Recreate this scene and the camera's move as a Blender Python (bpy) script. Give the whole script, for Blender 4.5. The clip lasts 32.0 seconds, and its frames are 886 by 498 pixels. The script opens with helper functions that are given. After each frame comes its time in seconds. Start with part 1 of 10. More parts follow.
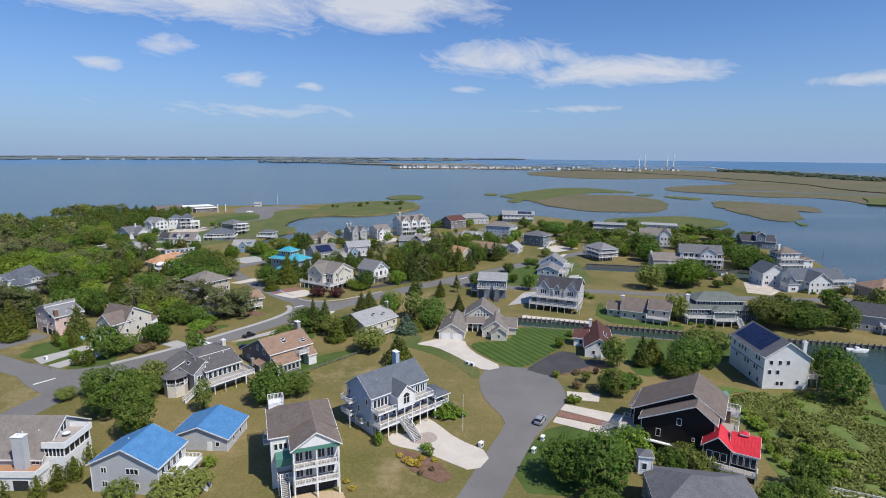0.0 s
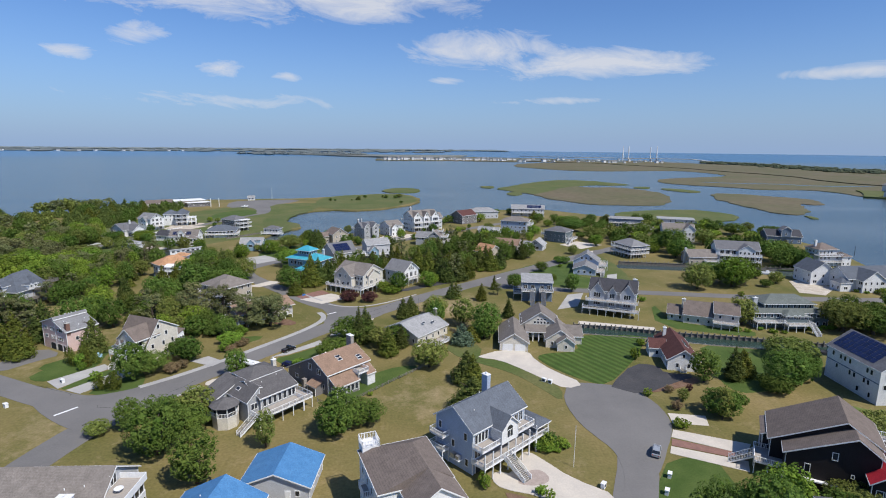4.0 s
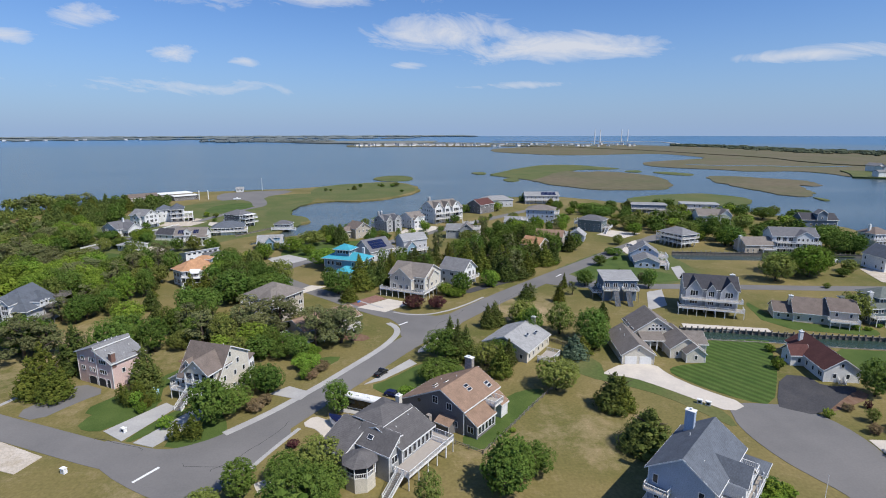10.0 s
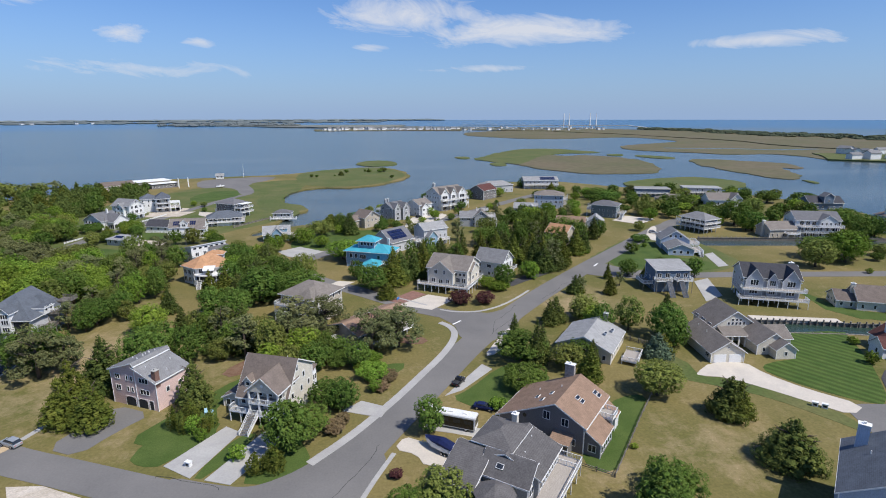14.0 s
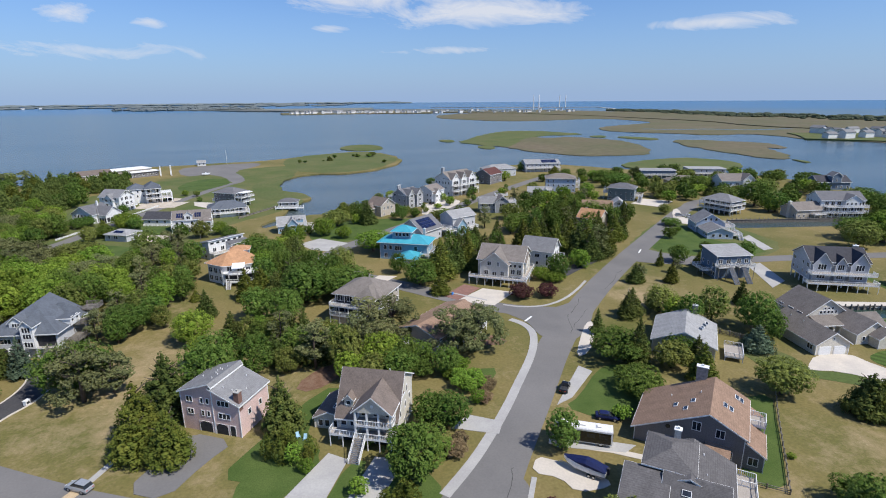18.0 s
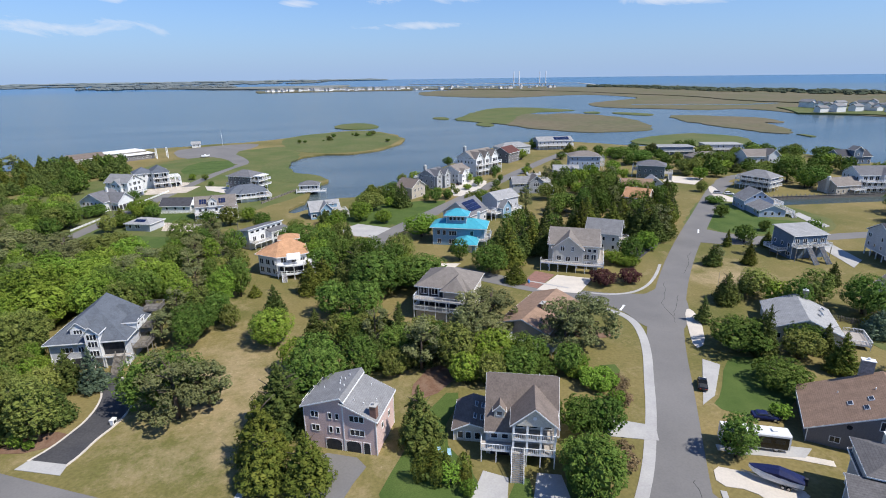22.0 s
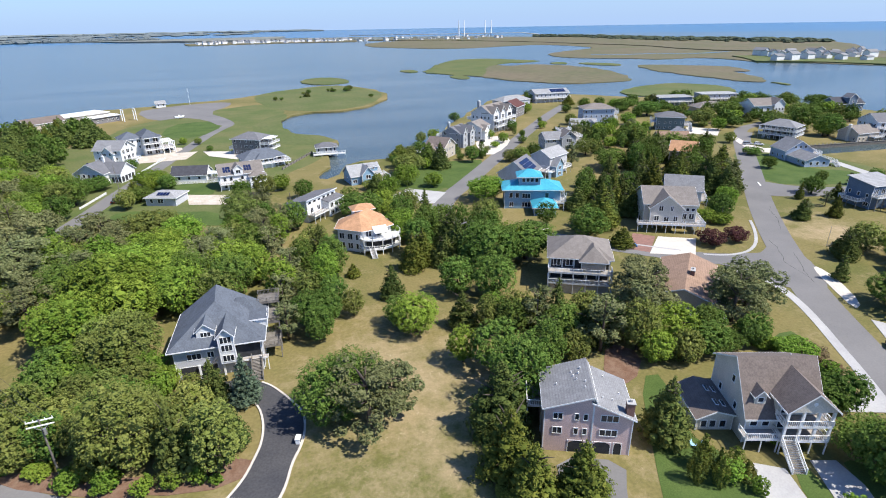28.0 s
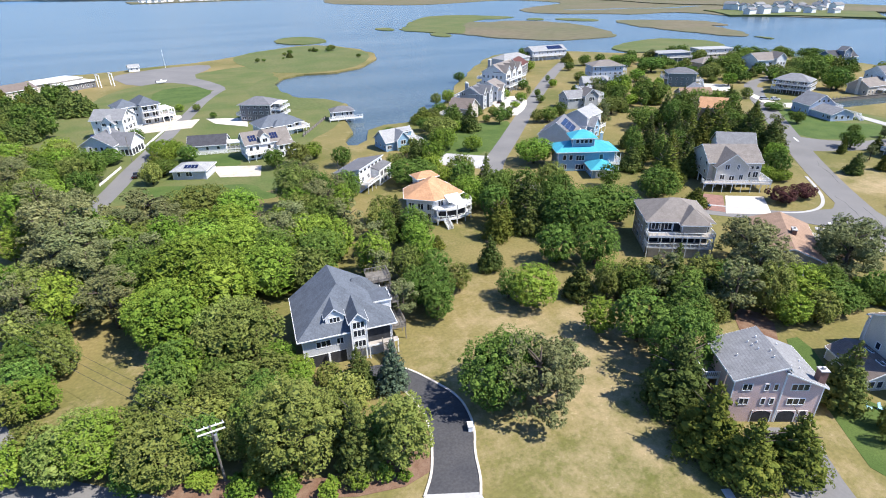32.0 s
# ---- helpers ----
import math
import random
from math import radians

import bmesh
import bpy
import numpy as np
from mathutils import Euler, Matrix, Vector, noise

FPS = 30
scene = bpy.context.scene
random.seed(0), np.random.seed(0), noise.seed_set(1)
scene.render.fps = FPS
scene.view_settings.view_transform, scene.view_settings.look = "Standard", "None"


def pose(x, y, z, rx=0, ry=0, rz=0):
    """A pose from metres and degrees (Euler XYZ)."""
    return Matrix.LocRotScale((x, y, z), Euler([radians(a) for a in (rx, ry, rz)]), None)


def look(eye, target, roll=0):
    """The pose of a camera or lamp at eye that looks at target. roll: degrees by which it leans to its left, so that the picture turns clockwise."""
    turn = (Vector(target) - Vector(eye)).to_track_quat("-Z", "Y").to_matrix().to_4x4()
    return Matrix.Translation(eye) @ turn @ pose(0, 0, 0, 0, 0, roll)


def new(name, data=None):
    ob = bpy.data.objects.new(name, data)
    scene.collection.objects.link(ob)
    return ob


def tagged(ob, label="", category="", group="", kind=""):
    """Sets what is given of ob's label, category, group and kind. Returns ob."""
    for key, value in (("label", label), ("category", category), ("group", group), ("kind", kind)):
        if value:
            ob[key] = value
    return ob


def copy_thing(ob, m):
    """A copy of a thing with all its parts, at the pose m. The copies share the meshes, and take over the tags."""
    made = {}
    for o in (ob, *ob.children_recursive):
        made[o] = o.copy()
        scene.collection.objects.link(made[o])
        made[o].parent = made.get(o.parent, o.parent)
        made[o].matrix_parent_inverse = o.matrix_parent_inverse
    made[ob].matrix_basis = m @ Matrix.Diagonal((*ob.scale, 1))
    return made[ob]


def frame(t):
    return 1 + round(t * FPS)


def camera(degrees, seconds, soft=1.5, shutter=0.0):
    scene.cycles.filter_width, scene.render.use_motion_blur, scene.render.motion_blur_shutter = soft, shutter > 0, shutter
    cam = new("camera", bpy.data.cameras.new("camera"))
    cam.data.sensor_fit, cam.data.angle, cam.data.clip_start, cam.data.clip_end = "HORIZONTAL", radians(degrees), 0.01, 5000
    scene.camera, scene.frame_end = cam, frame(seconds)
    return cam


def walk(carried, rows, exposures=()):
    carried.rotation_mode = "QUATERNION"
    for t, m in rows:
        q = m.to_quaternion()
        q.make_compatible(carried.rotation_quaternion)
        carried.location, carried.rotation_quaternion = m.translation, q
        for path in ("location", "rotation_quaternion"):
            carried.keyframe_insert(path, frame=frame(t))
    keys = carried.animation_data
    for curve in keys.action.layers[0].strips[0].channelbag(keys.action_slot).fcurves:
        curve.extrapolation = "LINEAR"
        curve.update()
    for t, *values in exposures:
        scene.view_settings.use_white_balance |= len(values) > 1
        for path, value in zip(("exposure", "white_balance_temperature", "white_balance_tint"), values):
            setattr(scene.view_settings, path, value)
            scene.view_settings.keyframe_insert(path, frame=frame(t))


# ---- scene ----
cam = camera(79.5, 32.0, 1.0)
U = 1.6  # metres in one unit of the plan
METRES, EYE, TILT, LEAN, TURN = 162.2 * U, 40.0 * U, 0.0, 0.0, 0.0
ROWS = [
    (0.0, 0.0, 0.0, 0.0, 0.08, -10.07, -0.44),
    (0.5, -0.0128, 0.0089, -0.0001, 0.15, -10.18, -0.43),
    (1.0, -0.0254, 0.018, 0.0, -0.14, -10.32, -0.45),
    (1.5, -0.0381, 0.0272, 0.0002, -0.67, -10.38, -0.5),
    (2.0, -0.0507, 0.0364, 0.0002, -1.08, -10.48, -0.51),
    (2.5, -0.0625, 0.0454, -0.0004, -1.35, -10.57, -0.59),
    (3.0, -0.0745, 0.0543, -0.0005, -1.67, -10.67, -0.56),
    (3.5, -0.0871, 0.0631, -0.0002, -1.9, -10.8, -0.54),
    (5.5, -0.1375, 0.0992, 0.0003, -2.56, -11.28, -0.49),
    (6.0, -0.1496, 0.1079, -0.0003, -2.56, -11.42, -0.45),
    (6.5, -0.1617, 0.1163, -0.0004, -2.77, -11.53, -0.41),
    (7.0, -0.174, 0.1247, -0.0008, -3.66, -11.6, -0.32),
    (7.5, -0.1865, 0.1336, -0.0009, -5.15, -11.73, -0.22),
    (8.0, -0.1992, 0.1425, -0.0011, -6.11, -11.87, -0.16),
    (8.5, -0.2124, 0.1513, -0.0016, -6.25, -11.99, -0.11),
    (9.0, -0.2253, 0.1605, -0.0014, -6.12, -12.13, -0.03),
    (9.5, -0.2384, 0.1692, -0.0013, -6.0, -12.25, 0.07),
    (10.0, -0.251, 0.1784, -0.0013, -5.9, -12.41, 0.12),
    (10.5, -0.2636, 0.1875, -0.0015, -6.01, -12.68, 0.16),
    (11.0, -0.2762, 0.1967, -0.0017, -6.43, -12.81, 0.17),
    (11.5, -0.2889, 0.2057, -0.0021, -6.74, -12.98, 0.23),
    (12.0, -0.3014, 0.2144, -0.0024, -6.79, -13.23, 0.23),
    (12.5, -0.3139, 0.223, -0.003, -7.23, -13.49, 0.1),
    (13.0, -0.3267, 0.232, -0.0037, -8.24, -13.62, 0.05),
    (13.5, -0.3397, 0.2412, -0.0039, -9.35, -13.86, 0.06),
    (14.0, -0.3524, 0.2501, -0.0043, -9.68, -14.06, 0.12),
    (14.5, -0.3651, 0.2592, -0.0045, -9.63, -14.25, 0.15),
    (16.5, -0.4174, 0.2962, -0.0064, -11.45, -15.08, 0.34),
    (17.0, -0.4301, 0.3054, -0.0067, -11.76, -15.38, 0.42),
    (17.5, -0.4426, 0.3146, -0.0071, -12.22, -15.57, 0.44),
    (18.0, -0.4553, 0.3241, -0.0075, -13.46, -15.82, 0.42),
    (18.5, -0.468, 0.3337, -0.0076, -14.65, -16.14, 0.4),
    (19.0, -0.4809, 0.343, -0.008, -15.24, -16.42, 0.42),
    (19.5, -0.493, 0.3519, -0.0084, -15.29, -16.72, 0.45),
    (20.0, -0.5061, 0.3609, -0.009, -15.25, -17.06, 0.42),
    (20.5, -0.519, 0.3697, -0.0091, -15.36, -17.15, 0.54),
    (21.0, -0.5324, 0.3786, -0.0094, -15.58, -17.47, 0.58),
    (21.5, -0.5458, 0.388, -0.0095, -15.79, -17.88, 0.64),
    (22.0, -0.5585, 0.3973, -0.0097, -16.23, -18.14, 0.74),
    (22.5, -0.5716, 0.4066, -0.0099, -16.61, -18.53, 0.79),
    (23.0, -0.5845, 0.4161, -0.0104, -16.89, -18.9, 0.75),
    (23.5, -0.5966, 0.4254, -0.0107, -17.51, -19.32, 0.81),
    (24.0, -0.6091, 0.4345, -0.011, -18.34, -19.66, 0.85),
    (24.5, -0.6215, 0.4436, -0.011, -19.02, -20.09, 0.85),
    (26.5, -0.6732, 0.4787, -0.0103, -21.55, -21.75, 0.87),
    (27.0, -0.6864, 0.4878, -0.0104, -21.93, -22.25, 0.87),
    (27.5, -0.6993, 0.4971, -0.0105, -22.46, -22.6, 0.89),
    (28.0, -0.7124, 0.5066, -0.0106, -22.86, -22.95, 0.94),
    (28.5, -0.7251, 0.5161, -0.0107, -23.3, -23.22, 1.0),
    (29.0, -0.7378, 0.5253, -0.0109, -23.76, -23.71, 1.05),
    (29.5, -0.7504, 0.5346, -0.011, -24.44, -24.47, 1.1),
    (30.0, -0.7632, 0.5438, -0.0111, -25.09, -25.0, 1.12),
    (30.5, -0.776, 0.553, -0.011, -25.94, -25.46, 1.09),
    (31.0, -0.7886, 0.5621, -0.0113, -26.85, -25.97, 1.1),
    (31.5, -0.8012, 0.5714, -0.0115, -27.24, -26.5, 1.11),
    (32.0, -0.8139, 0.5805, -0.0119, -27.47, -27.02, 1.13),
]
walk(cam, [(t, pose(0, 0, EYE, TILT, LEAN, TURN) @ pose(METRES * x, METRES * y, METRES * z, 90 + pitch, roll, yaw)) for t, x, y, z, yaw, pitch, roll in ROWS],
     [(0.0, 0.0), (13.0, 0.05), (17.0, 0.1), (20.0, 0.2), (24.0, 0.41), (28.0, 0.65), (32.0, 0.93)])

# ---- light: a clear early-summer sky with thin clouds ----
SUN_EL, SUN_TO = radians(53), Vector((0.755, -0.655, 0)).normalized()
sun_dir = Vector((SUN_TO.x * math.cos(SUN_EL), SUN_TO.y * math.cos(SUN_EL), math.sin(SUN_EL)))
sun = new("sun", bpy.data.lights.new("sun", "SUN"))
sun.data.energy, sun.data.angle, sun.data.color = 4.75, radians(0.53), (1.0, 0.95, 0.87)
sun.matrix_world = look(sun_dir * 100, (0, 0, 0))

world = bpy.data.worlds.new("world")
scene.world = world
world.use_nodes = True
nt = world.node_tree
nt.nodes.clear()


def wn(kind, **props):
    n = nt.nodes.new(kind)
    for k, v in props.items():
        if k == "op":
            n.operation = v
        elif k == "ins":
            for i, val in v.items():
                if isinstance(val, bpy.types.NodeSocket):
                    nt.links.new(val, n.inputs[i])
                else:
                    n.inputs[i].default_value = val
    return n


def wmath(op, a, b=0.0, c=0.0, clamp=False):
    n = wn("ShaderNodeMath", op=op, ins={0: a, 1: b, 2: c})
    n.use_clamp = clamp
    return n.outputs[0]


sky = nt.nodes.new("ShaderNodeTexSky")
sky.sky_type, sky.sun_disc = "NISHITA", False
sky.sun_elevation, sky.sun_rotation = SUN_EL, math.atan2(SUN_TO.x, SUN_TO.y)
sky.air_density, sky.dust_density, sky.ozone_density = 1.0, 0.6, 2.0
co = wn("ShaderNodeTexCoord").outputs["Generated"]
sep = wn("ShaderNodeSeparateXYZ", ins={0: co})
dx, dy, dz = sep.outputs
# azimuth from straight ahead (to the right) and height above the horizon, in degrees
az = wmath("MULTIPLY", wmath("ARCTAN2", dx, dy), 57.2958)
el = wmath("MULTIPLY", wmath("ARCSINE", dz), 57.2958)
flat = wn("ShaderNodeCombineXYZ", ins={0: wmath("MULTIPLY", az, 0.045), 1: wmath("MULTIPLY_ADD", az, 0.02, wmath("MULTIPLY", el, 0.15)), 2: 0.0}).outputs[0]
n1 = wn("ShaderNodeTexNoise", ins={"Vector": flat, "Scale": 2.9, "Detail": 13.0, "Roughness": 0.68, "Distortion": 1.1}).outputs[0]
n2 = wn("ShaderNodeTexNoise", ins={"Vector": flat, "Scale": 1.1, "Detail": 5.0, "Roughness": 0.55, "Distortion": 0.4}).outputs[0]
warp = wmath("MULTIPLY", wmath("SUBTRACT", n2, 0.5), 9.0)
# thin streaks of cloud: azimuth, height, half width, half height, weight
CLOUDS = [(-40, 14.8, 12, 3.2, 1.35), (-31, 14.2, 17, 3.6, 1.2), (-22, 13.8, 18, 3.8, 1.15), (-6, 14.6, 16, 4.2, 1.25), (-38, 15.5, 9, 2.2, 0.9), (6, 9.6, 11, 2.8, 1.05), (17, 8.0, 14, 2.2, 1.25), (-2, 17.5, 14, 2.5, 0.9), (-26, 9.7, 3.6, 1.5, 1.0),
          (-31, 7.7, 2.8, 1.0, 0.95), (-19, 7.2, 3.4, 1.1, 0.9), (-13.5, 6.6, 2.2, 0.8, 0.9), (39, 6.4, 10, 1.0, 1.05), (3, 6.7, 3.2, 0.7, 0.9),
          (-19, 4.3, 24, 1.3, 0.6), (-48, 4.6, 14, 0.9, 0.75), (12, 4.6, 12, 0.6, 0.66), (-30, 17.5, 15, 1.6, 0.8), (60, 9, 10, 1.5, 0.7), (-60, 10, 12, 2, 0.8)]
cover = None
for ca, ce, hw, hh, weight in CLOUDS:
    u = wmath("DIVIDE", wmath("SUBTRACT", wmath("ADD", az, warp), ca), hw)
    v = wmath("DIVIDE", wmath("SUBTRACT", wmath("ADD", el, wmath("MULTIPLY", warp, 0.12)), ce), hh)
    r2 = wmath("ADD", wmath("MULTIPLY", u, u), wmath("MULTIPLY", v, v))
    one = wmath("MULTIPLY", wmath("SUBTRACT", 1.0, wmath("POWER", r2, 0.7), clamp=True), weight)
    cover = one if cover is None else wmath("MAXIMUM", cover, one)
# overhead the same thin cloud goes on at random
high = wmath("MULTIPLY", wmath("MULTIPLY_ADD", el, 0.05, -0.95, clamp=True), wmath("MULTIPLY_ADD", n2, 4.0, -1.9, clamp=True))
cover = wmath("MAXIMUM", cover, wmath("MULTIPLY", high, 0.25))
cloud = wmath("MULTIPLY_ADD", n1, 2.9, wmath("MULTIPLY_ADD", cover, 1.45, -2.12), clamp=True)
cloud = wmath("MULTIPLY", cloud, wmath("MULTIPLY", cover, 3.0, clamp=True))
mix = wn("ShaderNodeMix")
mix.data_type = "RGBA"
nt.links.new(wmath("MULTIPLY", wmath("POWER", cloud, 0.8), 0.85), mix.inputs["Factor"])
tint = wn("ShaderNodeMix")
tint.data_type, tint.blend_type = "RGBA", "MULTIPLY"
tint.inputs["Factor"].default_value = 1.0
nt.links.new(sky.outputs[0], tint.inputs["A"])
tint.inputs["B"].default_value = (0.69, 0.96, 1.40, 1)
# pale sea haze low over the skyline
haze = wn("ShaderNodeMix")
haze.data_type = "RGBA"
low = wmath("SUBTRACT", 1.0, wmath("DIVIDE", el, 13.0), clamp=True)
nt.links.new(wmath("MULTIPLY", wmath("POWER", low, 1.6), 0.85), haze.inputs["Factor"])
nt.links.new(tint.outputs["Result"], haze.inputs["A"])
haze.inputs["B"].default_value = (3.3, 4.65, 7.2, 1)
nt.links.new(haze.outputs["Result"], mix.inputs["A"])
mix.inputs["B"].default_value = (7.6, 7.8, 8.4, 1)
bg = wn("ShaderNodeBackground")
nt.links.new(mix.outputs["Result"], bg.inputs[0])
bg.inputs[1].default_value = 0.091
out = wn("ShaderNodeOutputWorld")
nt.links.new(bg.outputs[0], out.inputs[0])

# ---- materials ----
def material(name, a, b=None, scale=3.0, rough=0.85, detail=4.0, fine=None, bump=0.0, metal=0.0, spread=0.0, stretch=(1, 1, 1), boards=0.0, coords="Object", spec=0.15, grain=0.2):
    """Two colours mixed by noise, a finer grain, random lightness per object (spread), horizontal boards and bump."""
    m = bpy.data.materials.new(name)
    m.use_nodes = True
    t = m.node_tree
    bs = t.nodes["Principled BSDF"]
    bs.inputs["Roughness"].default_value, bs.inputs["Metallic"].default_value = rough, metal
    bs.inputs["Specular IOR Level"].default_value = spec
    b = b or tuple(c * 0.85 for c in a)
    tc = t.nodes.new("ShaderNodeTexCoord")
    mp = t.nodes.new("ShaderNodeMapping")
    mp.inputs["Scale"].default_value = stretch
    t.links.new(tc.outputs[coords], mp.inputs[0])
    big = t.nodes.new("ShaderNodeTexNoise")
    big.inputs["Scale"].default_value, big.inputs["Detail"].default_value, big.inputs["Roughness"].default_value = scale, detail, 0.6
    t.links.new(mp.outputs[0], big.inputs["Vector"])
    ramp = t.nodes.new("ShaderNodeValToRGB")
    ramp.color_ramp.elements[0].position, ramp.color_ramp.elements[1].position = 0.35, 0.65
    ramp.color_ramp.elements[0].color, ramp.color_ramp.elements[1].color = (*a, 1), (*b, 1)
    t.links.new(big.outputs[0], ramp.inputs[0])
    small = t.nodes.new("ShaderNodeTexNoise")
    small.inputs["Scale"].default_value, small.inputs["Detail"].default_value = fine or scale * 9, 3.0
    t.links.new(mp.outputs[0], small.inputs["Vector"])
    gain = t.nodes.new("ShaderNodeMapRange")
    gain.inputs["From Min"].default_value, gain.inputs["From Max"].default_value = 0.25, 0.75
    gain.inputs["To Min"].default_value, gain.inputs["To Max"].default_value = 1 - grain, 1 + grain
    t.links.new(small.outputs[0], gain.inputs[0])
    factor = gain.outputs[0]
    if spread:
        info = t.nodes.new("ShaderNodeObjectInfo")
        rnd = t.nodes.new("ShaderNodeMapRange")
        rnd.inputs["To Min"].default_value, rnd.inputs["To Max"].default_value = 1 - spread, 1 + spread
        t.links.new(info.outputs["Random"], rnd.inputs[0])
        mul = t.nodes.new("ShaderNodeMath")
        mul.operation = "MULTIPLY"
        t.links.new(factor, mul.inputs[0])
        t.links.new(rnd.outputs[0], mul.inputs[1])
        factor = mul.outputs[0]
    height = small.outputs[0]
    if boards:
        # lapped boards: a saw tooth in height
        sp = t.nodes.new("ShaderNodeSeparateXYZ")
        t.links.new(tc.outputs["Object"], sp.inputs[0])
        fr = t.nodes.new("ShaderNodeMath")
        fr.operation = "MULTIPLY"
        t.links.new(sp.outputs[2], fr.inputs[0])
        fr.inputs[1].default_value = 1 / boards
        saw = t.nodes.new("ShaderNodeMath")
        saw.operation = "FRACT"
        t.links.new(fr.outputs[0], saw.inputs[0])
        joint = t.nodes.new("ShaderNodeMapRange")
        joint.inputs["From Min"].default_value, joint.inputs["From Max"].default_value = 0.0, 0.25
        joint.inputs["To Min"].default_value, joint.inputs["To Max"].default_value = 0.72, 1.0
        t.links.new(saw.outputs[0], joint.inputs[0])
        mul = t.nodes.new("ShaderNodeMath")
        mul.operation = "MULTIPLY"
        t.links.new(factor, mul.inputs[0])
        t.links.new(joint.outputs[0], mul.inputs[1])
        factor = mul.outputs[0]
    vm = t.nodes.new("ShaderNodeVectorMath")
    vm.operation = "SCALE"
    t.links.new(ramp.outputs[0], vm.inputs[0])
    t.links.new(factor, vm.inputs["Scale"])
    t.links.new(vm.outputs[0], bs.inputs["Base Color"])
    if bump:
        bp = t.nodes.new("ShaderNodeBump")
        bp.inputs["Strength"].default_value, bp.inputs["Distance"].default_value = bump, 0.05
        t.links.new(height, bp.inputs["Height"])
        t.links.new(bp.outputs[0], bs.inputs["Normal"])
    return m


def leaf_material(name, a, b, spread=0.25):
    m = bpy.data.materials.new(name)
    m.use_nodes = True
    t = m.node_tree
    bs = t.nodes["Principled BSDF"]
    bs.inputs["Roughness"].default_value = 0.75
    bs.inputs["Specular IOR Level"].default_value = 0.05
    geo = t.nodes.new("ShaderNodeNewGeometry")
    info = t.nodes.new("ShaderNodeObjectInfo")
    mixc = t.nodes.new("ShaderNodeMix")
    mixc.data_type = "RGBA"
    mixc.inputs["A"].default_value, mixc.inputs["B"].default_value = (*a, 1), (*b, 1)
    t.links.new(geo.outputs["Random Per Island"], mixc.inputs["Factor"])
    rnd = t.nodes.new("ShaderNodeMapRange")
    rnd.inputs["To Min"].default_value, rnd.inputs["To Max"].default_value = 1 - spread, 1 + spread
    t.links.new(info.outputs["Random"], rnd.inputs[0])
    hsv = t.nodes.new("ShaderNodeHueSaturation")
    shift = t.nodes.new("ShaderNodeMapRange")
    shift.inputs["To Min"].default_value, shift.inputs["To Max"].default_value = 0.485, 0.515
    mulr = t.nodes.new("ShaderNodeMath")
    mulr.operation = "MULTIPLY"
    mulr.inputs[1].default_value = 7.31
    fr = t.nodes.new("ShaderNodeMath")
    fr.operation = "FRACT"
    t.links.new(info.outputs["Random"], mulr.inputs[0])
    t.links.new(mulr.outputs[0], fr.inputs[0])
    t.links.new(fr.outputs[0], shift.inputs[0])
    t.links.new(shift.outputs[0], hsv.inputs["Hue"])
    t.links.new(rnd.outputs[0], hsv.inputs["Value"])
    t.links.new(mixc.outputs["Result"], hsv.inputs["Color"])
    t.links.new(hsv.outputs[0], bs.inputs["Base Color"])
    tr = t.nodes.new("ShaderNodeBsdfTranslucent")
    t.links.new(hsv.outputs[0], tr.inputs[0])
    ms = t.nodes.new("ShaderNodeMixShader")
    ms.inputs[0].default_value = 0.10
    t.links.new(bs.outputs[0], ms.inputs[1])
    t.links.new(tr.outputs[0], ms.inputs[2])
    t.links.new(ms.outputs[0], t.nodes["Material Output"].inputs[0])
    return m


def siding(name, c):
    return material(name, c, tuple(k * 0.9 for k in c), scale=0.5, rough=0.6, fine=6, boards=0.2, spread=0.03)


def shingle(name, c):
    m = material(name, c, tuple(k * 0.8 for k in c), scale=0.6, rough=0.92, fine=3.5, bump=0.5, spread=0.08, boards=0.14)
    return m


WHITE = material("white_paint", (0.78, 0.78, 0.77), (0.72, 0.72, 0.71), scale=1.5, rough=0.5)
W_WHITE = siding("white_siding", (0.74, 0.74, 0.73))
W_CREAM = siding("cream_siding", (0.62, 0.58, 0.50))
W_BEIGE = siding("beige_siding", (0.46, 0.41, 0.34))
W_GRAY = siding("grey_siding", (0.36, 0.37, 0.38))
W_LGRAY = siding("light_grey_siding", (0.50, 0.51, 0.53))
W_BLUE = siding("pale_blue_siding", (0.40, 0.47, 0.58))
W_SLATE = siding("slate_blue_siding", (0.14, 0.19, 0.26))
W_DARK = siding("dark_brown_siding", (0.030, 0.026, 0.026))
W_PINK = siding("mauve_siding", (0.66, 0.49, 0.455))
W_TEAL = siding("grey_green_siding", (0.15, 0.19, 0.20))
W_TAUPE = siding("taupe_siding", (0.20, 0.19, 0.19))
W_AQUA = siding("aqua_siding", (0.24, 0.38, 0.50))
R_GRAY = shingle("grey_shingle", (0.165, 0.165, 0.175))
R_SAGE = shingle("grey_green_shingle", (0.150, 0.168, 0.155))
R_SLATE = shingle("slate_grey_shingle", (0.135, 0.128, 0.128))
R_MGRAY = shingle("mid_grey_shingle", (0.235, 0.235, 0.24))
R_LGRAY = shingle("light_grey_shingle", (0.33, 0.33, 0.33))
R_BLUEG = shingle("blue_grey_shingle", (0.125, 0.14, 0.165))
R_DARK = shingle("charcoal_shingle", (0.075, 0.075, 0.085))
R_BROWN = shingle("brown_shingle", (0.19, 0.155, 0.135))
R_TAUPE = shingle("taupe_shingle", (0.22, 0.195, 0.175))
R_TAN = shingle("tan_shingle", (0.29, 0.195, 0.14))
R_ORANGE = shingle("orange_shingle", (0.48, 0.27, 0.15))
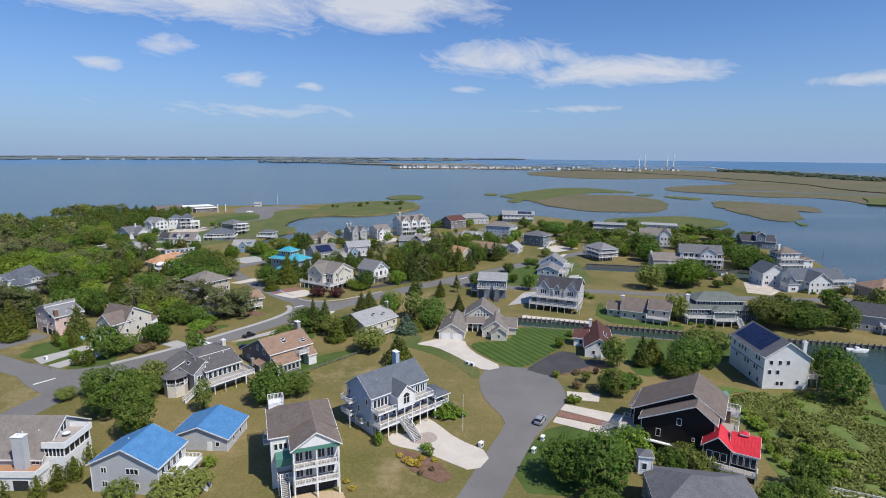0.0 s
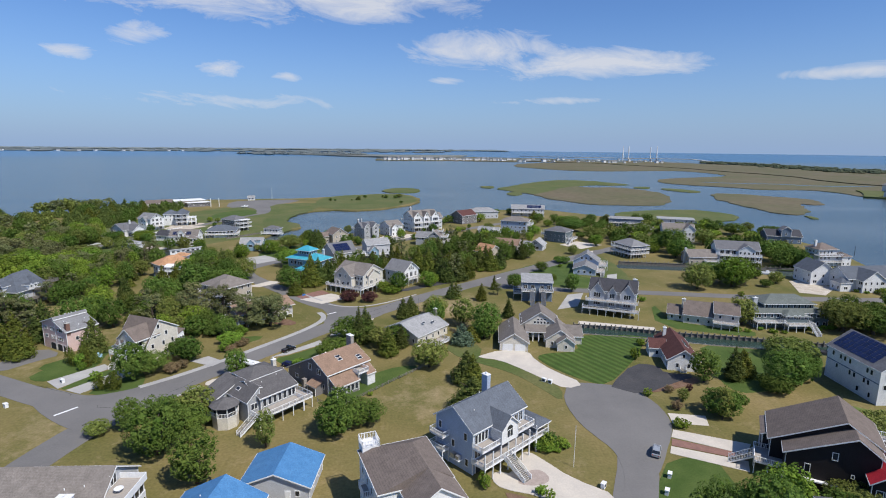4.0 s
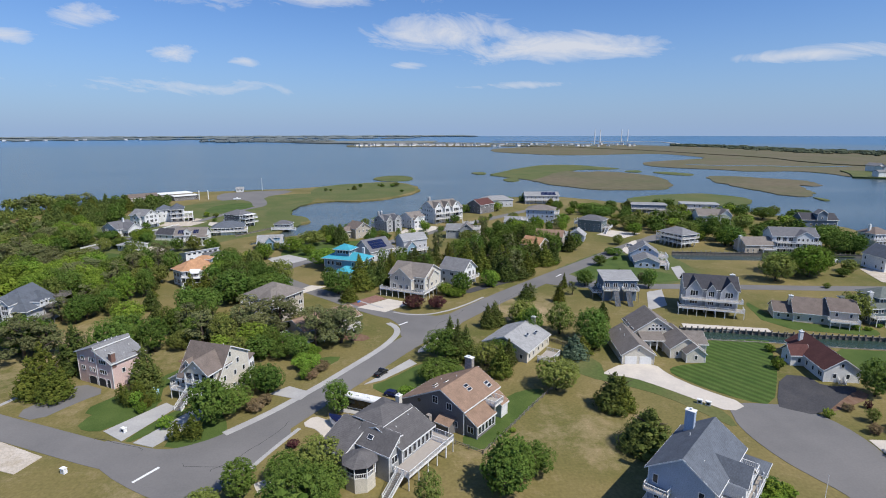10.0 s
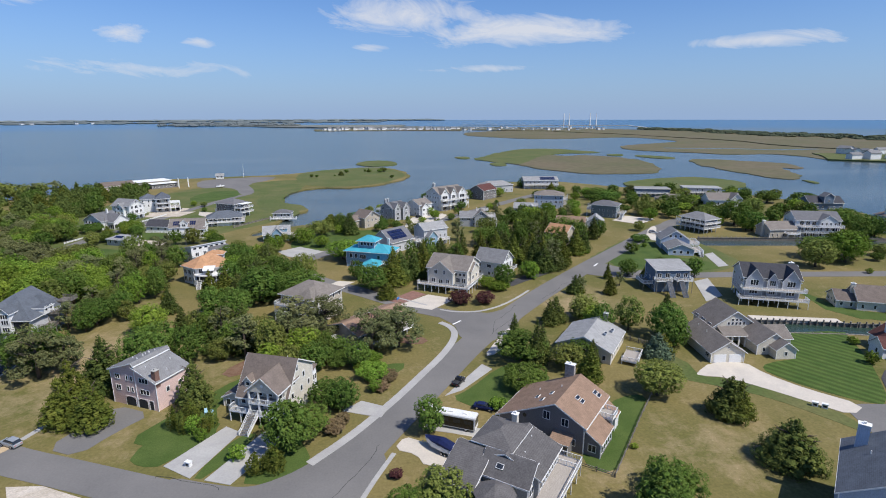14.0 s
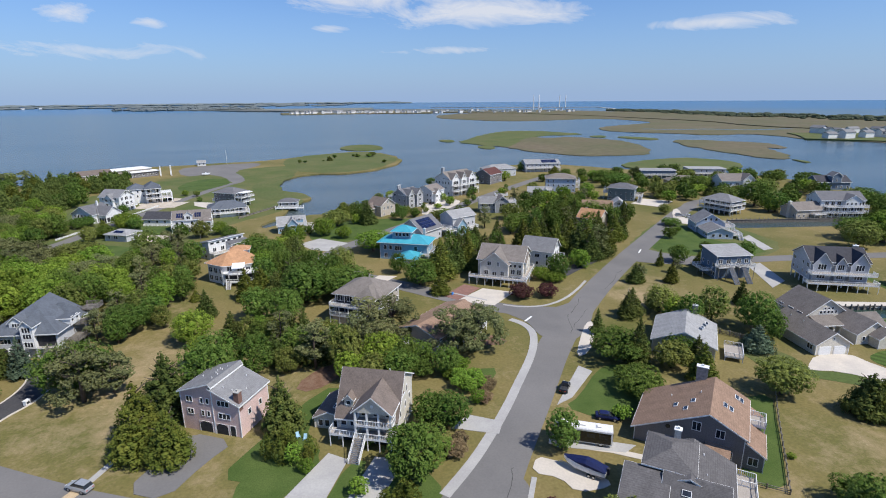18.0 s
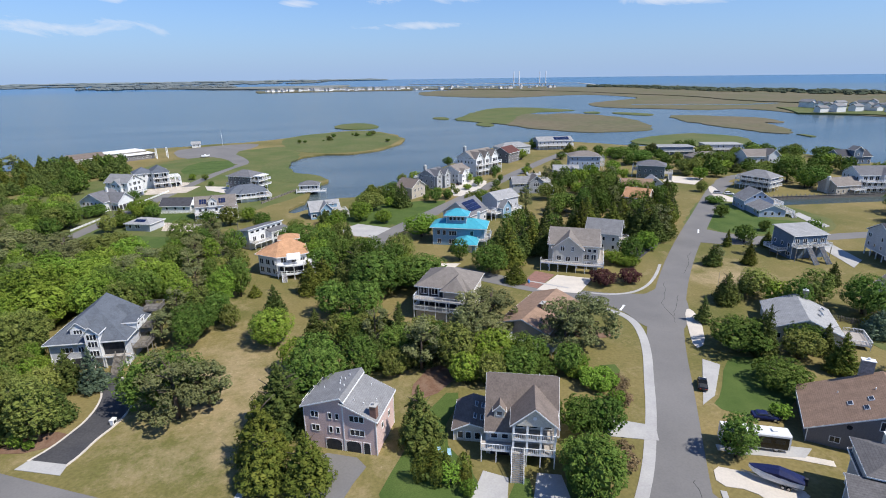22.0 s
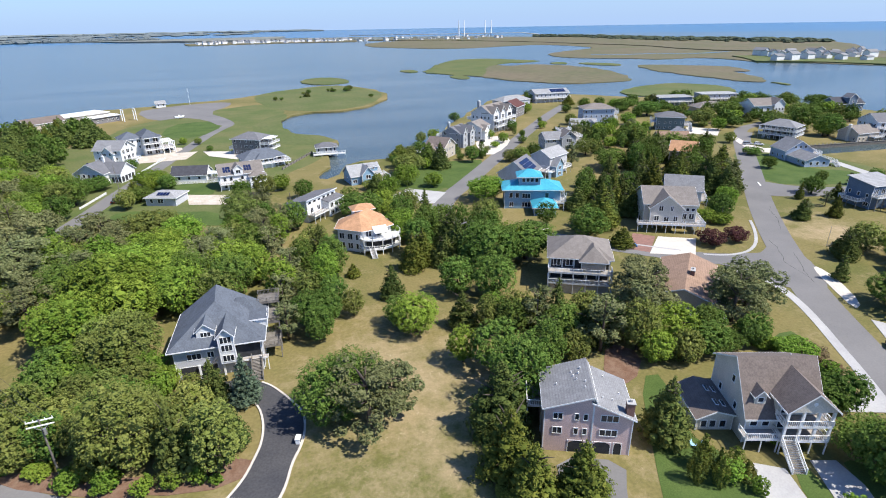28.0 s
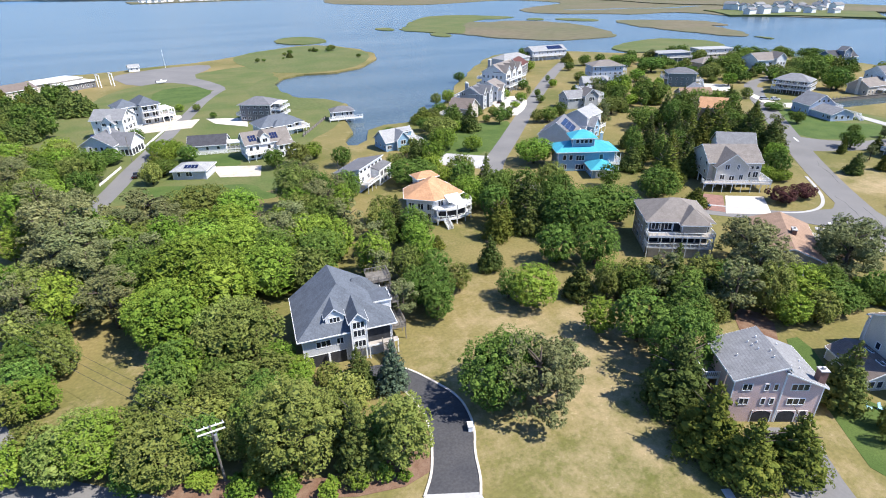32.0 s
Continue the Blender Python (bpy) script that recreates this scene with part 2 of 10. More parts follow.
R_MAROON = shingle("maroon_shingle", (0.12, 0.055, 0.05))
R_BLUE = material("blue_tarpaulin", (0.085, 0.225, 0.43), (0.065, 0.185, 0.37), scale=0.7, rough=0.5, bump=0.3, fine=4)
R_RED = material("red_metal_roof", (0.62, 0.045, 0.06), (0.52, 0.035, 0.05), scale=0.6, rough=0.45)
R_AQUA = material("aqua_metal_roof", (0.07, 0.36, 0.45), (0.055, 0.30, 0.39), scale=0.6, rough=0.4)
AWNING = material("green_awning", (0.10, 0.25, 0.20), rough=0.7)
GLASS = material("window_glass", (0.018, 0.022, 0.028), (0.035, 0.04, 0.05), scale=0.8, rough=0.12, spec=0.6, spread=0.4)
# dark screen colour, also painted on flat panels as the shade inside open bays
SCREEN = material("dark_screen_and_bay_shade", (0.03, 0.032, 0.035), (0.05, 0.05, 0.055), scale=1.0, rough=0.7)
# shade of an open ground floor, given as a dark wall colour
SHADE = material("ground_floor_shade", (0.10, 0.095, 0.09), scale=0.8)
DECKM = material("weathered_deck", (0.40, 0.36, 0.32), (0.32, 0.29, 0.26), scale=1.2, stretch=(1, 8, 1))
CEDAR = material("cedar_deck", (0.45, 0.25, 0.14), (0.36, 0.2, 0.11), scale=1.2, stretch=(1, 8, 1))
BRICK = material("chimney_brick", (0.24, 0.14, 0.11), (0.17, 0.10, 0.085), scale=3, boards=0.09)
STONE = material("rubble_stone", (0.36, 0.33, 0.30), (0.22, 0.2, 0.19), scale=2, bump=0.6)
CONC = material("concrete", (0.58, 0.525, 0.45), (0.50, 0.455, 0.40), scale=0.25, fine=3, rough=0.9, detail=7, grain=0.07)
CONC_G = material("grey_concrete", (0.42, 0.41, 0.39), (0.35, 0.34, 0.33), scale=0.2, fine=3, rough=0.9, detail=7, grain=0.08)
PAVER_G = material("grey_pink_pavers", (0.40, 0.33, 0.29), (0.33, 0.27, 0.24), scale=0.8, fine=7)
PAVER = material("brick_pavers", (0.27, 0.15, 0.12), (0.21, 0.12, 0.10), scale=0.8, fine=7)
ASPH = material("asphalt", (0.19, 0.182, 0.175), (0.155, 0.15, 0.146), scale=0.06, fine=2.5, rough=0.95, detail=8, grain=0.07)
ASPH_N = material("new_asphalt", (0.055, 0.055, 0.06), (0.075, 0.073, 0.075), scale=0.15, fine=3, rough=0.9)
TANC = material("tan_concrete", (0.50, 0.38, 0.24), (0.44, 0.34, 0.22), scale=0.8, fine=6)
SAND = material("pale_sand", (0.55, 0.49, 0.42), (0.42, 0.36, 0.28), scale=0.3, fine=3)
PATCH = material("sealed_crack", (0.05, 0.05, 0.05))
LAWN = material("mown_lawn", (0.054, 0.090, 0.020), (0.084, 0.120, 0.031), scale=0.12, fine=4, bump=0.5)
MARSH = material("salt_marsh", (0.150, 0.123, 0.078), (0.112, 0.113, 0.056), scale=0.010, fine=0.12, detail=11, coords="Object")
FIELD = material("green_summer_grass", (0.082, 0.112, 0.032), (0.135, 0.135, 0.052), scale=0.05, fine=1.2, detail=9, bump=0.5)
MARSH_G = material("green_marsh_grass", (0.085, 0.112, 0.034), (0.125, 0.13, 0.05), scale=0.03, fine=0.5, detail=7)
# scrub across the bay, greyed by haze painted into its colour
SHOREG = material("hazed_shore_scrub", (0.15, 0.165, 0.15), (0.20, 0.20, 0.17), scale=0.004, fine=0.05, detail=9)
LONG = material("tall_wild_grass", (0.085, 0.135, 0.030), (0.15, 0.185, 0.055), scale=0.15, fine=1.5, detail=9, bump=0.8)
MULCH = material("brown_mulch", (0.15, 0.085, 0.055), (0.20, 0.13, 0.09), scale=0.6, fine=6, bump=0.6)
WOOD_G = material("grey_timber", (0.24, 0.22, 0.19), (0.14, 0.125, 0.11), scale=1.0, spread=0.2)
BARK = material("bark", (0.12, 0.095, 0.075), (0.07, 0.055, 0.045), scale=3, bump=0.6)
SOLAR = material("solar_cells", (0.011, 0.017, 0.055), (0.015, 0.023, 0.072), scale=0.8, rough=0.2, spec=0.6, spread=0.15)
METAL = material("grey_metal", (0.5, 0.5, 0.5), rough=0.4, metal=0.7)
RUBBER = material("tyre_rubber", (0.02, 0.02, 0.02), rough=0.8)
SILVER = material("silver_car_paint", (0.42, 0.44, 0.46), rough=0.25, metal=0.3, spec=0.6)
BLACKP = material("black_car_paint", (0.012, 0.012, 0.014), rough=0.2, spec=0.6)
WHITEP = material("white_gloss", (0.78, 0.78, 0.78), rough=0.25, spec=0.5)
NAVY = material("navy_boat_cover", (0.014, 0.022, 0.085), (0.01, 0.016, 0.06), rough=0.6)
BLUEP = material("bright_blue_plastic", (0.03, 0.16, 0.5), rough=0.5)
REDP = material("red_paint", (0.5, 0.05, 0.04), rough=0.5)
POOL = material("pool_water", (0.06, 0.42, 0.62), rough=0.1)

LEAF_D = leaf_material("broad_leaves", (0.062, 0.112, 0.019), (0.130, 0.186, 0.040))
LEAF_B = leaf_material("bright_leaves", (0.105, 0.175, 0.020), (0.190, 0.265, 0.042))
LEAF_O = leaf_material("olive_leaves", (0.110, 0.140, 0.030), (0.195, 0.220, 0.058))
LEAF_C = leaf_material("cedar_sprays", (0.052, 0.078, 0.020), (0.120, 0.142, 0.037))
LEAF_Y = leaf_material("juniper_sprays", (0.072, 0.095, 0.017), (0.151, 0.160, 0.031))
LEAF_P = leaf_material("pine_needles", (0.110, 0.126, 0.048), (0.200, 0.208, 0.092))
LEAF_BL = leaf_material("blue_spruce_sprays", (0.061, 0.092, 0.059), (0.120, 0.158, 0.099))
LEAF_R = leaf_material("plum_leaves", (0.062, 0.025, 0.028), (0.131, 0.058, 0.050))
LEAF_K = leaf_material("brown_shrub_leaves", (0.166, 0.117, 0.069), (0.248, 0.179, 0.097))
LEAF_G = leaf_material("gold_shrub_leaves", (0.386, 0.304, 0.041), (0.524, 0.400, 0.083))
LEAF_W = leaf_material("wild_grass_blades", (0.105, 0.150, 0.030), (0.205, 0.225, 0.075))
SCRUB = leaf_material("dune_scrub_leaves", (0.070, 0.095, 0.060), (0.115, 0.135, 0.085))
# aerial haze put into the leaf colour: paler and bluer than near leaves
LEAF_F = leaf_material("hazed_far_leaves", (0.125, 0.155, 0.160), (0.180, 0.205, 0.205))


WORN = [(-100, 121, 36), (-99, 135, 30), (-80, 124, 12), (-10, 145, 24), (27, 177, 10), (-68, 83, 16), (-138, 151, 14), (-105, 157, 14), (-13, 91, 20), (-82, 110, 9), (-5, 61, 10), (-30, 88, 9), (-88, 106, 6), (-10, 140, 16)]


def ground_material():
    """Grass that dries out to straw in broad patches, with bare sandy spots."""
    m = material("dry_and_green_grass", (0.108, 0.110, 0.031), (0.222, 0.172, 0.072), scale=0.022, fine=1.6, detail=11, bump=0.6)
    t = m.node_tree
    bs = t.nodes["Principled BSDF"]
    link = bs.inputs["Base Color"].links[0]
    src = link.from_socket
    tc = t.nodes.new("ShaderNodeTexCoord")
    bare = t.nodes.new("ShaderNodeTexNoise")
    bare.inputs["Scale"].default_value, bare.inputs["Detail"].default_value, bare.inputs["Roughness"].default_value = 0.12, 13, 0.84
    t.links.new(tc.outputs["Object"], bare.inputs["Vector"])
    mr = t.nodes.new("ShaderNodeMapRange")
    mr.inputs["From Min"].default_value, mr.inputs["From Max"].default_value = 0.53, 0.77
    mr.inputs["To Max"].default_value = 0.8
    # ground trodden bare in the clearings
    level = bare.outputs[0]
    for cx, cy, reach in WORN:
        away = t.nodes.new("ShaderNodeVectorMath")
        away.operation = "DISTANCE"
        t.links.new(tc.outputs["Object"], away.inputs[0])
        away.inputs[1].default_value = (cx * U, cy * U, 0)
        near = t.nodes.new("ShaderNodeMapRange")
        near.interpolation_type = "SMOOTHSTEP"
        near.inputs["From Min"].default_value, near.inputs["From Max"].default_value = reach * 0.2, reach
        near.inputs["To Min"].default_value, near.inputs["To Max"].default_value = 0.105, 0.0
        t.links.new(away.outputs["Value"], near.inputs[0])
        plus = t.nodes.new("ShaderNodeMath")
        t.links.new(level, plus.inputs[0])
        t.links.new(near.outputs[0], plus.inputs[1])
        level = plus.outputs[0]
    t.links.new(level, mr.inputs[0])
    mx = t.nodes.new("ShaderNodeMix")
    mx.data_type = "RGBA"
    t.links.new(mr.outputs[0], mx.inputs["Factor"])
    t.links.new(src, mx.inputs["A"])
    mx.inputs["B"].default_value = (0.380, 0.285, 0.170, 1)
    # pale flecks of straw where the grass is worn
    fleck = t.nodes.new("ShaderNodeTexNoise")
    fleck.inputs["Scale"].default_value, fleck.inputs["Detail"].default_value, fleck.inputs["Roughness"].default_value, fleck.inputs["Distortion"].default_value = 0.9, 6, 0.7, 1.2
    t.links.new(tc.outputs["Object"], fleck.inputs["Vector"])
    fr = t.nodes.new("ShaderNodeMapRange")
    fr.inputs["From Min"].default_value, fr.inputs["From Max"].default_value, fr.inputs["To Max"].default_value = 0.58, 0.72, 0.75
    t.links.new(fleck.outputs[0], fr.inputs[0])
    fm = t.nodes.new("ShaderNodeMath")
    fm.operation = "MULTIPLY"
    t.links.new(fr.outputs[0], fm.inputs[0])
    t.links.new(mr.outputs[0], fm.inputs[1])
    straw = t.nodes.new("ShaderNodeMix")
    straw.data_type = "RGBA"
    t.links.new(fm.outputs[0], straw.inputs["Factor"])
    t.links.new(mx.outputs["Result"], straw.inputs["A"])
    straw.inputs["B"].default_value = (0.60, 0.50, 0.34, 1)
    t.links.new(straw.outputs["Result"], bs.inputs["Base Color"])
    return m


GRASS = ground_material()


def striped_lawn():
    """Mown grass with the light and dark bands that a mower leaves."""
    m = material("striped_lawn", (0.050, 0.088, 0.018), (0.070, 0.108, 0.025), scale=0.2, fine=4, bump=0.5)
    t = m.node_tree
    bs = t.nodes["Principled BSDF"]
    src = bs.inputs["Base Color"].links[0].from_socket
    tc = t.nodes.new("ShaderNodeTexCoord")
    mp = t.nodes.new("ShaderNodeMapping")
    mp.inputs["Rotation"].default_value = (0, 0, radians(-30))
    wv = t.nodes.new("ShaderNodeTexWave")
    wv.inputs["Scale"].default_value, wv.inputs["Distortion"].default_value = 0.13, 0.6
    t.links.new(tc.outputs["Object"], mp.inputs[0])
    t.links.new(mp.outputs[0], wv.inputs["Vector"])
    mr = t.nodes.new("ShaderNodeMapRange")
    mr.inputs["To Min"].default_value, mr.inputs["To Max"].default_value = 0.78, 1.25
    t.links.new(wv.outputs["Fac"], mr.inputs[0])
    vm = t.nodes.new("ShaderNodeVectorMath")
    vm.operation = "SCALE"
    t.links.new(src, vm.inputs[0])
    t.links.new(mr.outputs[0], vm.inputs["Scale"])
    t.links.new(vm.outputs[0], bs.inputs["Base Color"])
    return m


LAWN_S = striped_lawn()


def water_material(name, a, b):
    m = bpy.data.materials.new(name)
    m.use_nodes = True
    t = m.node_tree
    bs = t.nodes["Principled BSDF"]
    bs.inputs["Roughness"].default_value = 0.22
    bs.inputs["IOR"].default_value = 1.33
    tc = t.nodes.new("ShaderNodeTexCoord")
    n = t.nodes.new("ShaderNodeTexNoise")
    n.inputs["Scale"].default_value, n.inputs["Detail"].default_value = 0.007, 10
    # long streaks that the wind draws across the bay
    mp = t.nodes.new("ShaderNodeMapping")
    mp.inputs["Rotation"].default_value, mp.inputs["Scale"].default_value = (0, 0, radians(12)), (0.45, 2.2, 1)
    t.links.new(tc.outputs["Object"], mp.inputs[0])
    t.links.new(mp.outputs[0], n.inputs["Vector"])
    r = t.nodes.new("ShaderNodeValToRGB")
    r.color_ramp.elements[0].position, r.color_ramp.elements[1].position = 0.4, 0.62
    r.color_ramp.elements[0].color, r.color_ramp.elements[1].color = (*a, 1), (*b, 1)
    t.links.new(n.outputs[0], r.inputs[0])
    t.links.new(r.outputs[0], bs.inputs["Base Color"])
    w = t.nodes.new("ShaderNodeTexNoise")
    w.inputs["Scale"].default_value, w.inputs["Detail"].default_value = 0.5, 5
    t.links.new(tc.outputs["Object"], w.inputs["Vector"])
    bp = t.nodes.new("ShaderNodeBump")
    bp.inputs["Strength"].default_value, bp.inputs["Distance"].default_value = 0.6, 0.3
    t.links.new(w.outputs[0], bp.inputs["Height"])
    t.links.new(bp.outputs[0], bs.inputs["Normal"])
    return m


WATER = water_material("bay_water", (0.050, 0.072, 0.074), (0.084, 0.106, 0.104))
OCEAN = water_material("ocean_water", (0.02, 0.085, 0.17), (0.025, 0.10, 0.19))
CANAL = water_material("canal_water", (0.03, 0.055, 0.045), (0.04, 0.065, 0.05))

# ---- mesh tools ----
from mathutils import geometry

rng = random.Random(7)


def mesh_of(name, verts, faces, mat=None, smooth=False):
    me = bpy.data.meshes.new(name)
    me.from_pydata([tuple(v) for v in verts], [], faces)
    if mat:
        me.materials.append(mat)
    if smooth:
        me.polygons.foreach_set("use_smooth", [True] * len(me.polygons))
    me.update()
    return me


class Shape:
    """Collects boxes, prisms and tubes into one mesh."""

    def __init__(self):
        self.v, self.f = [], []

    def add(self, verts, faces):
        n = len(self.v)
        self.v += [tuple(p) for p in verts]
        self.f += [tuple(i + n for i in f) for f in faces]
        return self

    def box(self, x0, y0, z0, x1, y1, z1):
        return self.add([(x0, y0, z0), (x1, y0, z0), (x1, y1, z0), (x0, y1, z0), (x0, y0, z1), (x1, y0, z1), (x1, y1, z1), (x0, y1, z1)],
                        [(0, 3, 2, 1), (4, 5, 6, 7), (0, 1, 5, 4), (1, 2, 6, 5), (2, 3, 7, 6), (3, 0, 4, 7)])

    def prism(self, profile, axis, a, b):
        """A closed outline of (u, z) pairs pushed from a to b along x or y."""
        n = len(profile)
        put = (lambda u, z, s: (s, u, z)) if axis == "x" else (lambda u, z, s: (u, s, z))
        verts = [put(u, z, a) for u, z in profile] + [put(u, z, b) for u, z in profile]
        faces = [tuple(range(n))[::-1], tuple(range(n, 2 * n))] + [(i, (i + 1) % n, n + (i + 1) % n, n + i) for i in range(n)]
        return self.add(verts, faces)

    def beam(self, p, q, w, h=None):
        """A square bar from p to q."""
        p, q, h = Vector(p), Vector(q), h or w
        d = (q - p).normalized()
        side = d.cross(Vector((0, 0, 1))) if abs(d.z) < 0.99 else Vector((1, 0, 0))
        side = side.normalized() * w / 2
        up = side.cross(d).normalized() * h / 2
        c = [e + s * side + u * up for e in (p, q) for s, u in ((-1, -1), (1, -1), (1, 1), (-1, 1))]
        return self.add(c, [(0, 1, 2, 3), (7, 6, 5, 4), (0, 4, 5, 1), (1, 5, 6, 2), (2, 6, 7, 3), (3, 7, 4, 0)])

    def tube(self, pts, radii, n=7):
        pts = [Vector(p) for p in pts]
        rings = []
        for i, p in enumerate(pts):
            d = (pts[min(i + 1, len(pts) - 1)] - pts[max(i - 1, 0)]).normalized()
            a = d.orthogonal().normalized()
            b = d.cross(a)
            rings.append([p + radii[i] * (math.cos(2 * math.pi * k / n) * a + math.sin(2 * math.pi * k / n) * b) for k in range(n)])
        verts = [v for r in rings for v in r]
        faces = [(i * n + k, i * n + (k + 1) % n, (i + 1) * n + (k + 1) % n, (i + 1) * n + k) for i in range(len(pts) - 1) for k in range(n)]
        faces += [tuple(range(n))[::-1], tuple(range(len(verts) - n, len(verts)))]
        return self.add(verts, faces)

    def mesh(self, name, mat, smooth=False):
        me = mesh_of(name, self.v, self.f, mat, smooth)
        bm = bmesh.new()
        bm.from_mesh(me)
        bmesh.ops.recalc_face_normals(bm, faces=bm.faces)
        bm.to_mesh(me)
        bm.free()
        return me


def part(name, shape, mat, parent, label="", at=None):
    """One mesh under a thing or a part; at: its place within the parent."""
    me = shape if isinstance(shape, bpy.types.Mesh) else shape.mesh(name, mat)
    ob = new(name, me)
    ob.parent = parent
    if at is not None:
        ob.matrix_basis = at
    return tagged(ob, label)


def thing(name, label, category, at=None, group="", kind=""):
    ob = new(name)
    ob.empty_display_size = 0.5
    if at is not None:
        ob.matrix_world = at
    return tagged(ob, label, category, group, kind)


def solo(name, shape, mat, label, category, at=None, group="", kind="", smooth=False):
    me = shape if isinstance(shape, bpy.types.Mesh) else shape.mesh(name, mat, smooth)
    ob = new(name, me)
    if at is not None:
        ob.matrix_world = at
    return tagged(ob, label, category, group, kind)


def plan(points):
    return [(x * U, y * U) for x, y in points]


def smoothed(pts, rounds=2, closed=False):
    """Corners cut off, for curved kerbs and shores."""
    for _ in range(rounds):
        outp = [] if closed else [pts[0]]
        for i in range(len(pts) if closed else len(pts) - 1):
            (x0, y0), (x1, y1) = pts[i], pts[(i + 1) % len(pts)]
            outp += [(0.75 * x0 + 0.25 * x1, 0.75 * y0 + 0.25 * y1), (0.25 * x0 + 0.75 * x1, 0.25 * y0 + 0.75 * y1)]
        if not closed:
            outp.append(pts[-1])
        pts = outp
    return pts


def ragged(pts, step, depth, seed, closed=True):
    """A line with many small bays and points, as a shore has."""
    r = random.Random(seed)
    outp = []
    for i in range(len(pts) if closed else len(pts) - 1):
        (x0, y0), (x1, y1) = pts[i], pts[(i + 1) % len(pts)]
        length = math.hypot(x1 - x0, y1 - y0)
        n = max(1, int(length / step))
        for k in range(n):
            f = k / n
            j = depth * (noise.noise(Vector((x0 + f * (x1 - x0), y0 + f * (y1 - y0), seed)) / (step * 3)) * 1.4 + r.uniform(-0.35, 0.35))
            outp.append((x0 + f * (x1 - x0) - j * (y1 - y0) / max(length, 1), y0 + f * (y1 - y0) + j * (x1 - x0) / max(length, 1)))
    return outp


def inside(p, poly):
    hit = False
    for i in range(len(poly)):
        (x0, y0), (x1, y1) = poly[i], poly[i - 1]
        if (y0 > p[1]) != (y1 > p[1]) and p[0] < (x1 - x0) * (p[1] - y0) / (y1 - y0) + x0:
            hit = not hit
    return hit


def slab(pts, z0, z1):
    """A flat plate of any outline, with its rim."""
    n = len(pts)
    area = sum(pts[i][0] * pts[(i + 1) % n][1] - pts[(i + 1) % n][0] * pts[i][1] for i in range(n))
    if area < 0:
        pts = pts[::-1]
    vs, _, fs, _, _, _ = geometry.delaunay_2d_cdt([Vector(p) for p in pts], [(i, (i + 1) % n) for i in range(n)], [], 0, 1e-4)
    fs = [f for f in fs if inside(sum((vs[i] for i in f), Vector((0, 0))) / len(f), pts)]
    s = Shape()
    s.add([(v.x, v.y, z1) for v in vs], fs)
    s.add([(x, y, z1) for x, y in pts] + [(x, y, z0) for x, y in pts], [(i, n + i, n + (i + 1) % n, (i + 1) % n) for i in range(n)])
    return s


def strip(line, width, z0, z1, shift=0.0):
    """A band along a line; shift: metres to its left."""
    left, right = [], []
    for i, p in enumerate(line):
        a, b = line[max(i - 1, 0)], line[min(i + 1, len(line) - 1)]
        length = math.hypot(b[0] - a[0], b[1] - a[1])
        nx, ny = -(b[1] - a[1]) / length, (b[0] - a[0]) / length
        left.append((p[0] + nx * (shift + width / 2), p[1] + ny * (shift + width / 2)))
        right.append((p[0] + nx * (shift - width / 2), p[1] + ny * (shift - width / 2)))
    s, n = Shape(), len(line)
    verts = [(x, y, z1) for x, y in left] + [(x, y, z1) for x, y in right] + [(x, y, z0) for x, y in left] + [(x, y, z0) for x, y in right]
    faces = []
    for i in range(n - 1):
        faces += [(n + i, n + i + 1, i + 1, i), (i, i + 1, 2 * n + i + 1, 2 * n + i), (n + i + 1, n + i, 3 * n + i, 3 * n + i + 1)]
    faces += [(0, 2 * n, 3 * n, n), (n - 1, 2 * n - 1, 4 * n - 1, 3 * n - 1)]
    return s.add(verts, faces)


# ---- setting: water, land, islands ----
SEA = -0.9
far_ring = [(4900 * math.cos(a), 4900 * math.sin(a)) for a in np.linspace(0, 2 * math.pi, 97)[:-1]]
mid_ring = [(3200 * math.cos(a), 3200 * math.sin(a)) for a in np.linspace(0, 2 * math.pi, 97)[:-1]]
w = Shape()
n = len(far_ring)
w.add([(x, y, SEA) for x, y in mid_ring], [tuple(range(n))])
solo("water", w, WATER, "wide blue-grey bay water with light ripples", "water", kind="structure")
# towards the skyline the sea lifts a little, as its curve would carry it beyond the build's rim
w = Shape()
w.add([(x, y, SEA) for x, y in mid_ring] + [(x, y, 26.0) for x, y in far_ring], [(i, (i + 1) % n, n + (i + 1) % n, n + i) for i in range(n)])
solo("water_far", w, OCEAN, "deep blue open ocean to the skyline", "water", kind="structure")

SHORE = [(-416.4, -162.6), (-355.3, 126.7), (-294.6, 231.2), (-240.9, 295.6), (-225.4, 325.3), (-201.3, 357.2), (-193.4, 387.3), (-181.7, 407.5), (-151.0, 409.7), (-138.2, 415.9), (-109.5, 420.1), (-75.9, 444.3), (-51.1, 466.5), (-29.1, 462.5), (-15.8, 411.3), (-25.4, 377.0), (-50.3, 344.9), (-79.3, 348.9), (-93.0, 323.7), (-93.8, 300.6), (-77.8, 280.6), (-74.7, 272.5), (-83.5, 263.4), (-85.4, 241.3), (-93.4, 225.3), (-89.4, 223.3), (-79.5, 240.4), (-66.4, 238.3), (-53.5, 249.4), (-26.7, 286.5), (-1.4, 317.3), (24.3, 348.5), (51.0, 357.7), (71.7, 347.9), (87.1, 322.4), (101.8, 311.6), (135.3, 292.9), (148.6, 260.1), (151.5, 236), (147, 215), (144, 196), (138, 184), (112.3, 181.8), (93.3, 185.8), (53.1, 193.8), (47.0, 185.8), (90.2, 177.9), (110.1, 171.0), (127, 169), (134, 164.2), (150, 157), (185.3, 147), (231, 138)]
